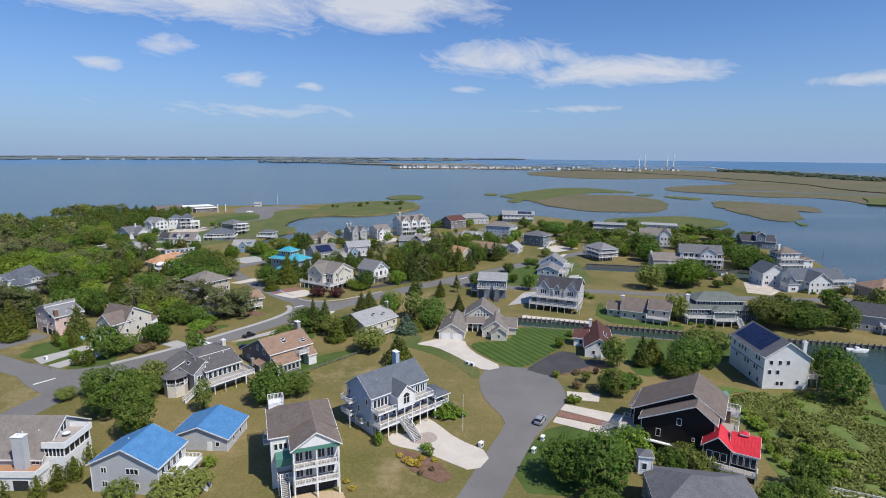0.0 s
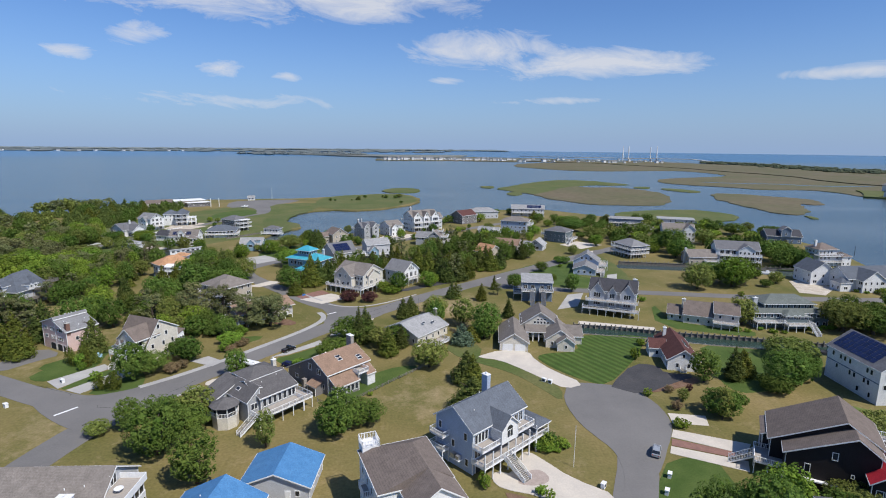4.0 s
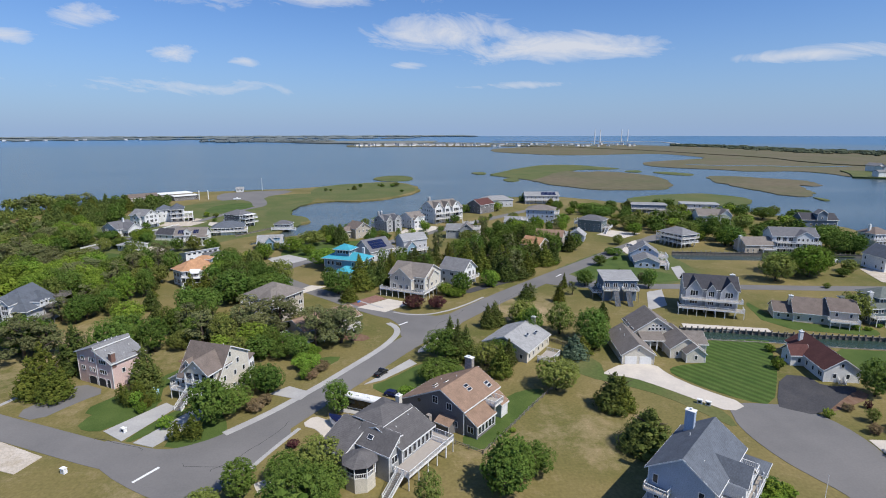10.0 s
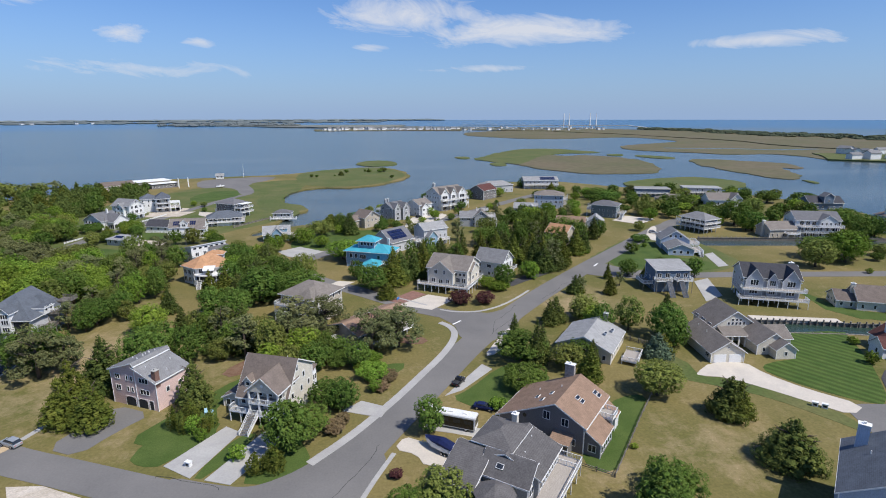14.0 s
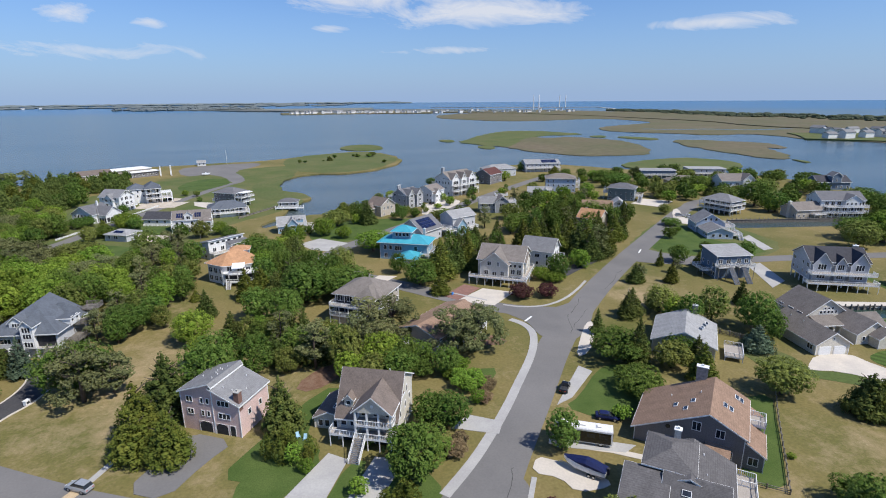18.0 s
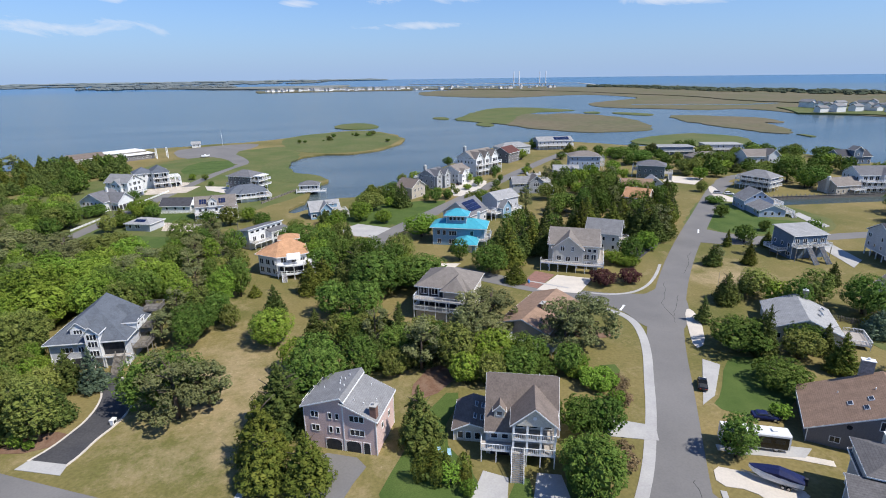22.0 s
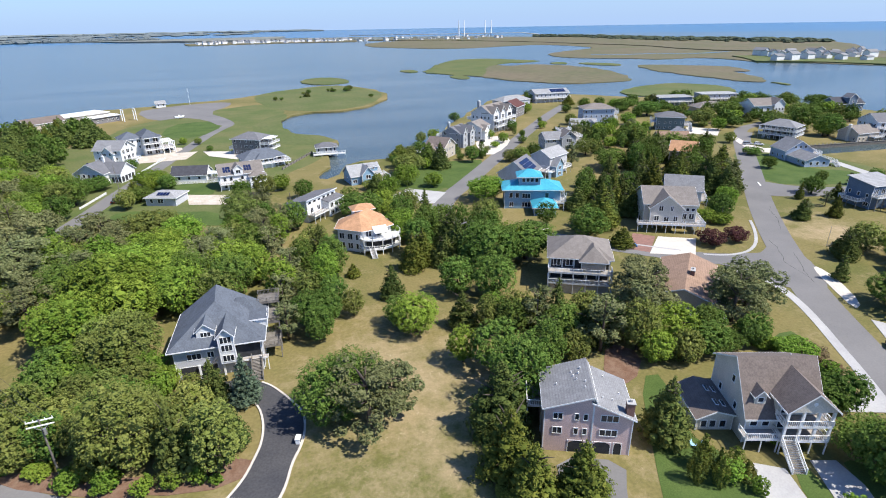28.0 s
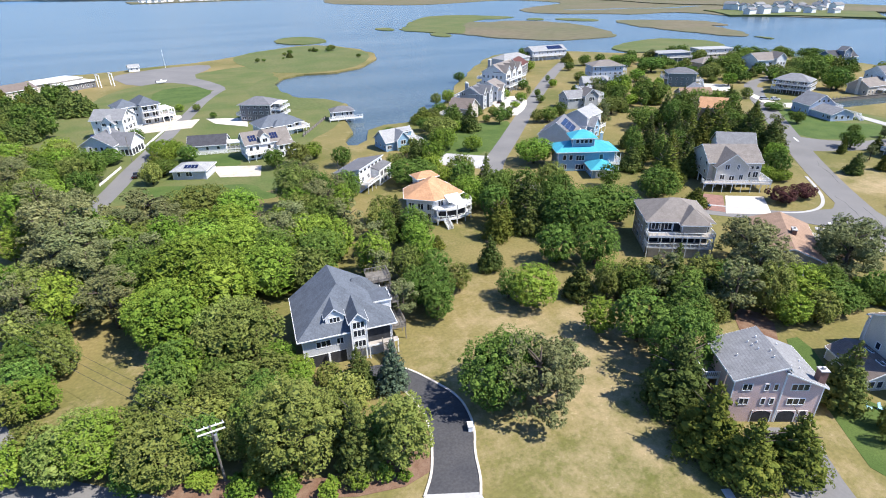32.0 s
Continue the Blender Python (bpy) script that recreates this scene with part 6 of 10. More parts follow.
h.void(h.box, "f", 13.2, 4.4, 2.8, z=3.0)
h.window(h.box, "f", 3.5, 3.9, 2.6, 1.4, 3)
h.window(h.box, "f", 6.4, 3.9, 1.3, 1.4, 2)
for x0, y0, x1, y1, z in ((15.7, 2.5, 19.0, 8, 3.0), (15.7, 7, 18.9, 13.6, 5.8), (14.5, 12.6, 18.9, 16.6, 7.6)):
    h.deck(x0, y0, x1, y1, z, "l", mat=WOOD_G, post_mat=WOOD_G, rail_mat=WOOD_G)
b = h.body(13.4, 4.5, 3.4, 4, 6.3, 8.2, W_WHITE, "flat", 0, R_BLUEG, 0.25, "r", (0,), 2, 2, 0)

h = House("beige house with a hipped taupe roof and screened porches", (-72.0, 144.6), -33)
h.box = h.body(0, 0, 14.2, 12.5, 0, 8.6, W_BEIGE, "hip", 3.4, R_TAUPE, 0.8, "lr", (0, 1, 2), 2.8)
b = h.body(7.4, -1.6, 5.6, 8, 6.2, 8.6, W_BEIGE, "hip", 2.6, R_TAUPE, 0.7, "", ())
for z, y0 in ((2.9, -3.0), (5.7, -3.0)):
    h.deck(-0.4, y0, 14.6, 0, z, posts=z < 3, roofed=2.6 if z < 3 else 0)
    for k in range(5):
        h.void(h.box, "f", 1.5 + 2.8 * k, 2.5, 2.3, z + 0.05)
for u in (1.6, 4.6):
    h.window(h.box, "f", u, 6.2, 1.8, 2.0, 2)
s = Shape()
for k in range(6):
    s.box(-0.3 + 2.92 * k, -2.95, 2.9, -0.2 + 2.92 * k, -2.85, 5.5)
part("screen_frame", s, WHITE, h.root)
s = Shape()
s.box(0.2, -2.6, 0, 14.0, -2.4, 2.6)
part("lattice_skirt", s, W_BEIGE, h.root)

h = House("white many-sided house with an orange roof and curved balconies", (-95.0, 169.8), 0)
eave = [(-6.6, 6.0), (0.0, 0.0), (4.4, 0.2), (10.4, 2.1), (9.8, 12.6), (4.3, 18.2), (-3.6, 13.4)]
mid = Vector((2.6, 8.2))
inner = [tuple(mid + (Vector(p) - mid) * 0.89) for p in eave]
part("wall", slab(inner, 0.0, 6.9), W_WHITE, h.root)
h.tent([(x, y, 6.8) for x, y in eave] + [(1.4, 7.2, 10.2), (4.6, 10.4, 10.2)], [(0, 1, 7), (1, 2, 7), (2, 3, 8, 7), (3, 4, 8), (4, 5, 8), (5, 6, 7, 8), (6, 0, 7)], R_ORANGE)
h.body(1.4, 13.6, 6.0, 4.0, 6.6, 9.0, W_WHITE, "hip", 1.2, R_ORANGE, 0.7, "", (), trim=False)
for (ax, ay), (bx, by) in zip(inner, inner[1:4]):
    length, turn = math.hypot(bx - ax, by - ay), math.degrees(math.atan2(by - ay, bx - ax))
    fr_, gl_, spots_ = window_mesh(1.7, 1.9, 2)
    for z in (0.8, 3.6 if ay > 1 else 4.6):
        for q in range(max(1, int(length / 2.4))):
            f_ = (q + 0.5) / max(1, int(length / 2.4))
            ob = part("window", fr_, None, h.root, at=pose(ax + f_ * (bx - ax), ay + f_ * (by - ay), z, 0, 0, turn))
            for x in spots_:
                part("pane", gl_, None, ob, at=pose(x, 0, 0))
curve = [(-0.6, 1.2), (0.2, -1.2), (2.4, -2.4), (5.4, -2.9), (8.4, -2.4), (11.0, -1.0), (12.0, 1.4), (12.0, 4.6)]
for z in (1.7, 4.5):
    part("balcony", slab(curve + [(9.6, 5.0), (9.6, 2.6), (4.0, 1.0), (0.6, 1.0)], z - 0.25, z), WHITE, h.root)
    h.railing(curve, z, 1.0, step=0.4)
s = Shape()
s.box(-0.1, -0.1, 0, 0.1, 0.1, 4.4)
me = s.mesh("post", WHITE)
for x, y in curve:
    part("post", me, None, h.root, at=pose(x * 0.98, y * 0.96, 0))
part("screen_wall", slab([(1.0, -0.9), (5.4, -1.6), (9.4, -0.7), (10.4, 1.6), (9.4, 2.6), (4.0, 1.0)], 1.7, 4.2), SCREEN, h.root)
h.stairs(2.2, -2.3, 1.4, 1.7, run=2.6)
s = Shape()
s.prism([(-2.0, 6.3), (1.2, 7.4), (1.2, 7.5), (-2.0, 6.45)], "x", 3.4, 7.6)
part("awning", s, WHITE, h.root, "cream canvas awning")
h = House("white house with a grey lean-to roof and a window band", (-101.2, 190.8), 42)
h.box = h.profile("x", [(0, 7.6), (9, 5.6)], 0, 16, W_WHITE, R_GRAY, over=0.5)
for u in (2.4, 6.4):
    for z in (0.6, 3.3):
        h.window(h.box, "l", u, z, 1.3, 1.5)
        h.window(h.box, "r", u, z, 1.3, 1.5)
for k in range(6):
    h.window(h.box, "f", 1.6 + 2.55 * k, 6.0, 1.7, 1.0)
for u in (2.4, 6.0):
    h.window(h.box, "f", u, 2.9, 1.6, 1.8, 2)
b = h.body(8.0, -3.0, 8.4, 3.0, 0, 5.2, W_WHITE, "sx", 0.7, R_GRAY, 0.3, "", ())
for u in (1.6, 4.2, 6.8):
    h.window(b, "f", u, 2.9, 1.7, 1.8, 2)
    h.window(b, "f", u, 0.4, 1.7, 1.8, 2)
h.deck(0, -3.0, 8.0, 0, 2.7)
h = House("pale blue house with bright aqua metal roofs", (-59.5, 181.4), -26)
h.box = h.body(0, 0, 19.4, 9.6, 0, 7.2, W_AQUA, "hip", 2.4, R_AQUA, 1.1, "lr", (0, 1), 2.9, 2.6)
for u, z, wd, n in ((2.2, 3.9, 1.3, 1), (4.4, 3.9, 1.3, 1), (7.6, 3.7, 3.0, 3), (14.8, 3.9, 1.4, 1), (7.6, 0.5, 3.0, 3), (2.4, 0.6, 1.5, 2)):
    h.window(h.box, "f", u, z, wd, 1.9, n)
b = h.body(5.0, 1.6, 7.4, 6.0, 8.2, 11.4, W_AQUA, "hip", 1.9, R_AQUA, 0.9, "lr", (0,), 2.8, 1.5, 0)
for u in (1.6, 3.1, 4.6, 6.1):
    h.window(b, "f", u, 9.2, 1.2, 1.5)
b = h.body(9.8, -8.0, 7.2, 8.0, 0, 3.2, W_AQUA, "hip", 2.0, R_AQUA, 0.8, "l", (0,))
h.garage(b, "f", 3.6, 4.6)
h.deck(17.2, -2.4, 20.6, 0, 2.9, roofed=0)
h.deck(19.4, 0, 21.6, 8, 2.9, "l", roofed=2.9)
h.chimney(16.5, 7.6, 7, 11.2, 0.9, 0.9, W_LGRAY)
h = siding_house("white house on stilts with wrapped white deck", (-40.7, 159.0), -32, 15.6, 14, 8.2, W_CREAM, R_TAUPE, "gx", 3.6, sides="lr", z0=2.9, floors=(0, 1), fh=2.7, density=4.4)
b = h.body(1.5, -2.5, 9.5, 9, 2.9, 7.6, W_CREAM, "gy", 3.8, R_TAUPE, 0.5, "", ())
for u, z, wd in ((2.0, 3.4, 1.5), (4.9, 3.1, 1.6), (7.6, 3.4, 1.3), (3.0, 6.6, 1.4), (6.2, 6.6, 0.9)):
    h.window(b, "f", u, z, wd, 1.7, 2)
for u in (12.2, 14.4):
    h.window(h.box, "f", u, 3.4, 1.6, 1.9, 2)
b = h.body(9.6, 3.0, 6.6, 8, 2.9, 7.2, W_CREAM, "gx", 2.4, R_TAUPE, 0.4, "r", (0,), 2.7)
for u in (11.4, 13.0, 14.6):
    h.window(h.box, "f", u, 5.9, 1.1, 1.2)
h.deck(-2.2, -4.4, 17.6, -2.5, 2.9, bays=7)
h.deck(15.6, -2.5, 17.6, 13, 2.9, "l")

h = siding_house("low house with a tan roof and blue-railed deck", (-57.2, 127.4), 41, 20.5, 11.5, 4.2, W_BEIGE, R_TAN, "gx", 2.0, sides="fl", z0=1.6, floors=(0,), over=0.9)
h.deck(-1, -3.2, 19, 0, 1.7)
h.deck(-4, -3.2, -1, 8, 1.7, "r")
h.chimney(9.0, 4.6, 4, 7.2, 2.0, 0.9, BRICK)
h = House("grey house with a windowed white gable", (-27.2, 167.3), -40)
h.box = h.body(0, 0, 11.7, 10, 0, 6.6, W_WHITE, "gx", 3.8, R_MGRAY, 0.6, "f", (0, 1), 2.9, 3.4)
for u, z, wd, ht in ((2.0, 3.4, 1.5, 2.2), (5.0, 3.4, 1.8, 2.4), (8.0, 3.4, 1.5, 2.2), (3.6, 6.6, 1.1, 1.5), (5.0, 6.9, 1.2, 1.9), (6.4, 6.6, 1.1, 1.5), (2.2, 0.5, 1.2, 1.5), (7.6, 0.5, 1.2, 1.5)):
    h.window(h.box, "r", u, z, wd, ht, 2)
h.deck(11.7, 0.6, 14.0, 9.4, 3.0, "l")

# --- the shore row ---
GROW = 1.2
h = House("sage green house with a brown gable roof", (-53.3, 230.3), 38)
h.box = h.body(0, 0, 11, 10.5, 0, 6.0, W_BEIGE, "gy", 3.4, R_BROWN, 0.6, "r", (0, 1), 2.8)
for u, z in ((2.6, 0.5), (8.2, 0.5), (2.6, 3.5), (5.5, 3.5), (8.2, 3.5), (5.5, 6.5)):
    h.window(h.box, "f", u, z, 1.3, 1.6, 2)
h.body(-4.5, 4, 5, 6, 0, 4.6, W_BEIGE, "gx", 2.2, R_BROWN, 0.5, "fl", (0,))
h.deck(-3, 10.5, 10, 14, 3.0, "f")
h = House("grey shingled house with many gables", (-41.6, 241.6), 38)
h.box = h.body(0, 2, 12, 11, 0, 7.6, W_GRAY, "gx", 3.0, R_GRAY, 0.5, "lr", (0, 1, 2), 2.7)
for x, wd, y in ((2.6, 4.6, 0.2), (8.9, 5.2, -0.8)):
    b = h.body(x - wd / 2, y, wd, 8, 0, 7.8, W_GRAY, "gy", 2.8, R_GRAY, 0.4, "", ())
    for z in (0.6, 3.4, 6.2):
        h.window(b, "f", wd / 2, z, 1.9, 1.7, 2)
h.chimney(0.6, 9, 6, 12.6, 1.1, 1.1, W_GRAY)
h.chimney(4.6, 11.4, 7, 12.2, 1.0, 1.0, W_GRAY)
h.deck(-1, 13, 12, 16, 5.6, "f")
h.deck(-1, 13, 12, 16, 2.8, "f")
h = House("white shore house with a taupe roof", (-31.2, 249.6), 38)
h.box = h.body(0, 0, 11.5, 12, 0, 7.4, W_WHITE, "gx", 2.8, R_TAUPE, 0.5, "flr", (0, 1), 2.9, 2.4)
h.body(0.8, -2.0, 5.6, 6, 0, 6.0, W_WHITE, "gy", 2.4, R_TAUPE, 0.4, "f", (0, 1), 2.8, 2.0)
h.deck(6.6, -2.4, 12.0, 0, 3.0)
h.deck(0, 12, 11.5, 15, 5.8, "f")
h = House("white three-storey shore house with stacked balconies", (-21.0, 261.6), 32, scale=1.15)
h.box = h.body(0, 0, 20, 12, 0, 9.6, W_WHITE, "gx", 3.6, R_TAUPE, 0.5, "lr", (0, 1, 2), 2.9, 2.4)
for x, wd in ((3.0, 5.6), (10.0, 4.2), (17.0, 5.6)):
    b = h.body(x - wd / 2, -1.4, wd, 7, 0, 9.8, W_WHITE, "gy", 3.0, R_TAUPE, 0.4, "", ())
    for z in (0.5, 3.5, 6.6):
        h.window(b, "f", wd / 2, z, wd - 1.6, 2.0, 3)
    h.window(b, "f", wd / 2, 10.2, 1.2, 1.1)
for z in (3.1, 6.2):
    h.deck(-0.6, -3.6, 20.6, -1.4, z, roofed=2.8 if z < 4 else 0)
h.body(20, 2.5, 5, 8, 0, 8.2, W_WHITE, "gx", 2.6, R_TAUPE, 0.4, "fr", (0, 1, 2), 2.7, 2)
h.chimney(4.2, 10, 9, 15, 1.4, 1.3, W_GRAY)
h.deck(0, 12, 20, 15, 6.2, "f")
h.deck(0, 12, 20, 15, 3.1, "f")
h = siding_house("dark red-brown shore house", (5.0, 287.2), 40, 14, 11, 6, W_TAUPE, R_MAROON, "gx", 3, sides="fl")
h = siding_house("pale house with a light grey roof on the point", (11.7, 309.2), 10, 22, 11, 5.2, W_LGRAY, R_LGRAY, "hip", 2.6, sides="fl")
h = siding_house("long pale house with solar panels on the point", (37.7, 322.2), -8, 25, 12, 6.0, W_LGRAY, R_LGRAY, "gx", 2.2, sides="fl")
h.deck(0, -2.6, 25, 0, 3.0)
h.solar(12, 0.6, 6.5, 11, 3, 20)
h = House("pale blue shore house with a taupe roof", (21.0, 261.6), -22)
h.box = h.body(0, 0, 19.5, 14, 0, 9.2, W_BLUE, "hip", 2.8, R_TAUPE, 0.7, "fl", (0, 1, 2), 2.9, 3.0)
for z in (3.1, 6.2):
    h.deck(19.5, 1, 22.5, 13, z, "l", roofed=2.7 if z > 4 else 0)
for z in (0.5, 3.5, 6.6):
    for u in (2.4, 6.8, 11.2):
        h.window(h.box, "r", u, z, 1.9, 2.0, 2)
h = House("low light grey house with two gables before the blue house", (9.0, 252.6), -24)
h.box = h.body(0, 0, 15, 9, 0, 3.2, W_LGRAY, "gx", 2.8, R_LGRAY, 0.5, "f", (0,))
b = h.body(8.6, -2.6, 5.6, 7, 0, 3.2, W_LGRAY, "gy", 2.6, R_LGRAY, 0.5, "r", (0,))
h.window(b, "f", 2.8, 0.8, 2.6, 1.7, 3)
h = House("slate house with roof terrace", (-19.0, 227.6), -12)
h.box = h.body(0, 0, 9.5, 10, 0, 5.4, W_GRAY, "gx", 2.8, R_MGRAY, 0.5, "fl", (0, 1), 2.7)
b = h.body(8.6, -1.4, 7.4, 11, 0, 6.4, W_GRAY, "gy", 3.0, R_TAUPE, 0.5, "", (0, 1))
h.window(b, "f", 3.7, 3.6, 3.0, 2.0, 3)
h.window(b, "f", 3.7, 7.0, 1.8, 1.2, 2)
h.window(b, "f", 3.7, 0.5, 2.2, 1.9, 2)
h.deck(16.0, -1, 21.5, 9, 2.9, "l")
h.deck(16.0, 1, 20.5, 9, 5.7, "l")
h.deck(9.5, 6.5, 16.5, 11, 8.6, "b", posts=False)
h.stairs(20.2, -1, 1.6, 2.9, run=4.4)
h = siding_house("grey house with solar panels on a steep roof", (-46.0, 192.8), 40, 12, 11, 4.4, W_LGRAY, R_GRAY, "gx", 4.0, sides="fl")
h.solar(1.5, 0.6, 5.2, 8, 3, 36)
h.deck(12, -2, 16, 6, 3, "l")
h = House("pale blue-grey house with a steep gable", (-36.0, 199.4), 24)
h.box = h.body(0, 0, 13.5, 9.5, 0, 8.2, W_LGRAY, "gx", 2.6, R_LGRAY, 0.5, "fr", (0, 1), 2.9, 2.6)
b = h.body(0.6, -3.0, 5.4, 6, 0, 5.0, W_AQUA, "gy", 3.0, R_LGRAY, 0.4, "", ())
h.window(b, "f", 2.7, 3.2, 2.0, 1.5, 2)
h.window(b, "f", 2.7, 0.6, 2.2, 1.6, 2)
h.deck(-3.4, -2.4, 0.4, 6, 2.8, "r")
h.deck(6.2, -2.6, 13.5, 0, 2.8)
h = House("blue house with a pale grey roof", (-86.0, 214.4), 5)
h.box = h.body(0, 0, 13, 10, 0, 3.8, W_AQUA, "gx", 3.4, R_LGRAY, 0.5, "fl", (0,))
b = h.body(4.2, -1.6, 5.2, 7, 0, 4.4, W_AQUA, "gy", 2.8, R_LGRAY, 0.4, "", ())
h.window(b, "f", 2.6, 2.4, 2.2, 1.7, 2)
h.body(8.4, 1.0, 3.6, 4, 4.6, 6.4, W_AQUA, "sx", 0.6, R_LGRAY, 0.3, "f", (0,))
h.deck(13, -1, 17, 8, 1.6, "l")
h = siding_house("house with a tan roof by the street", (10.6, 209.5), -28, 15, 10, 6.4, W_BEIGE, R_TAN, "gx", 2.8, sides="fr", scale=1.0)
h.deck(3, -2.6, 13, 0, 3.0)
h = House("grey-green house with a flat hipped roof", (36.5, 238.0), -38)
h.box = h.body(0, 0, 15.5, 12, 0, 7.8, W_TEAL, "hip", 2.6, R_GRAY, 0.8, "fr", (0, 1), 2.9, 2.8)
h.deck(-3, 1, 0, 11, 4.6, "r", roofed=2.9)
h.deck(15.5, 2, 20, 10, 3.0, "l")
h.stairs(19.0, 2, 1.8, 3.0, run=6)
h = House("small grey cottage with a white window gable", (25.6, 217.6), -26)
h.box = h.body(0, 0, 9, 10, 0, 3.6, W_LGRAY, "gy", 3.2, R_LGRAY, 0.5, "r", (0,))
h.window(h.box, "f", 4.5, 0.8, 4.4, 1.9, 4)
h.window(h.box, "f", 4.5, 3.9, 1.8, 1.4, 2)
h.body(-4, 2, 4, 6, 0, 2.8, W_LGRAY, "gx", 1.8, R_LGRAY, 0.4, "f", (0,))
h = siding_house("small house with a tan gable among trees", (6.7, 191.2), 40, 9, 9, 5.4, W_BEIGE, R_ORANGE, "gy", 2.8, sides="fl")
h = siding_house("grey flat-roofed house at the water", (82.1, 283.4), -18, 22, 11, 5.4, W_SLATE, R_LGRAY, "flat", 0, sides="fl")
h.deck(0, -2.4, 22, 0, 2.8)
h = siding_house("low house with a taupe hipped roof", (80.8, 257.9), -10, 19, 11, 3.4, W_BEIGE, R_TAUPE, "hip", 2.6, sides="f")
h = siding_house("white flat-roofed waterfront house", (106.8, 280.6), -20, 23, 11, 5.8, W_LGRAY, R_LGRAY, "flat", 0, sides="fl")
h.deck(0, -2.2, 23, 0, 2.9)
h = siding_house("white house with a tall window gable", (90.8, 239.6), -15, 17, 12, 6.6, W_WHITE, R_TAUPE, "gx", 3, sides="fr")
h.body(11, -1.5, 6, 8, 0, 7.4, W_WHITE, "gy", 2.6, R_TAUPE, 0.4, "f", (0, 1), 2.9, 1.6, 0)
h = siding_house("slate blue house at the water", (134.4, 234.3), -14, 18, 11, 4.4, W_SLATE, R_DARK, "gx", 3.0, sides="f")
h.body(7, -1, 5, 5, 4, 8, W_SLATE, "gy", 1.8, R_GRAY, 0.4, "f", (0,))
h = siding_house("tan-roofed house at the water's edge", (124.5, 145.8), 2, 18, 12, 4.2, W_BEIGE, R_TAN, "hip", 3.2, sides="fl")
h = House("white gabled house with a screened porch", (-152.8, 247.6), -27)
h.box = h.body(0, 0, 13, 13, 0, 5.0, W_WHITE, "gy", 3.8, R_GRAY, 0.6, "l", (0, 1), 2.6, 2.2)
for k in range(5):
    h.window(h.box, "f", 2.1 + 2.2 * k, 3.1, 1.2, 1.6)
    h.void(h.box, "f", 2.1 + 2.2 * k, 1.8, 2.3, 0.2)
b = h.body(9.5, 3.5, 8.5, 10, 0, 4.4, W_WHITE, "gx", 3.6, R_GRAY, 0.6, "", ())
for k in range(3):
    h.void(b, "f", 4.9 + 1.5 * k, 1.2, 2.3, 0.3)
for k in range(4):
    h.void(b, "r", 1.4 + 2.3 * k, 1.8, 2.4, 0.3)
h.chimney(8.4, 8.5, 6, 10.4, 0.9, 0.9, W_WHITE)
h.solar(2.0, 5.0, 7.4, 2, 1, 24)
h = House("white three-storey house with a tall front gable", (-150.8, 267.0), -27)
h.box = h.body(0, 0, 13.5, 11, 0, 8.6, W_WHITE, "gx", 3.4, R_MGRAY, 0.6, "f", (0, 1, 2), 2.9, 3.4)
for u, z, wd in ((2.2, 3.5, 1.6), (5.4, 3.5, 2.4), (8.6, 3.5, 1.6), (2.2, 6.4, 1.6), (5.4, 6.4, 2.2), (8.6, 6.4, 1.6), (5.4, 9.4, 1.4), (3.0, 0.4, 2.2), (8.0, 0.4, 2.2)):
    h.window(h.box, "r", u, z, wd, 1.9, 2)
h.body(5.0, -1.6, 5.5, 7, 0, 7.4, W_WHITE, "gy", 2.8, R_MGRAY, 0.5, "f", (0, 1, 2), 2.6, 2.2)
h.deck(13.5, 1.5, 16.5, 10, 3.0, "l")
h = House("white house with balconies and a blue-grey roof", (-138.8, 279.0), 18)
h.box = h.body(0, 0, 8.5, 14, 0, 9.4, W_WHITE, "hip", 3.2, R_BLUEG, 0.7, "r", (0, 1, 2), 2.9, 2.4)
for z in (0.4, 3.3, 6.3):
    for u in (2.2, 6.2):
        h.window(h.box, "f", u, z, 2.4, 2.2, 2)
for z in (3.1, 6.2):
    h.deck(0, -2.8, 8.5, 0, z, roofed=2.9)
h.roof(0, -2.8, 8.5, 3, 9.2, "sx", 0.6, R_BLUEG, 0.4)
h.body(-9, 3, 9.5, 11, 0, 9.0, W_WHITE, "hip", 3.0, R_BLUEG, 0.6, "f", (1, 2), 2.9, 2.6)
h.deck(8.5, -2.8, 14.5, 8, 3.1, "l", roofed=3.0, post=0.35)
s = Shape()
for k in range(6):
    s.box(8.3, -2.6 + 2.1 * k, 6.1, 14.7, -2.3 + 2.1 * k, 6.35)
for x in (8.5, 14.4):
    s.box(x - 0.15, -2.9, 5.9, x + 0.15, 8.1, 6.12)
part("pergola", s, WHITE, h.root)
h = House("white shed with a dark gable roof", (-129.2, 239.0), -17)
h.box = h.body(0, 0, 14.4, 8, 0, 3.0, W_WHITE, "gx", 2.9, R_DARK, 0.5, "", ())
for u in (3.0, 7.2, 11.4):
    h.window(h.box, "f", u, 0.9, 1.2, 1.4)
h.deck(14.4, 1, 21, 5.5, 0.5, "l", roofed=2.4)
h.roof(14.4, 1, 6.6, 4.5, 2.9, "flat", 0, WHITE, 0.2)
h = House("dark slate house with white balconies", (-112.0, 267.6), -36)
h.box = h.body(0, 0, 15.5, 12, 0, 8.2, W_TAUPE, "hip", 2.8, R_GRAY, 0.8, "fl", (0, 1, 2), 2.7, 2.8)
for z in (0.3, 3.1, 5.9):
    for u in (2.4, 6.0, 9.6):
        h.window(h.box, "r", u, z, 2.4, 2.1, 2)
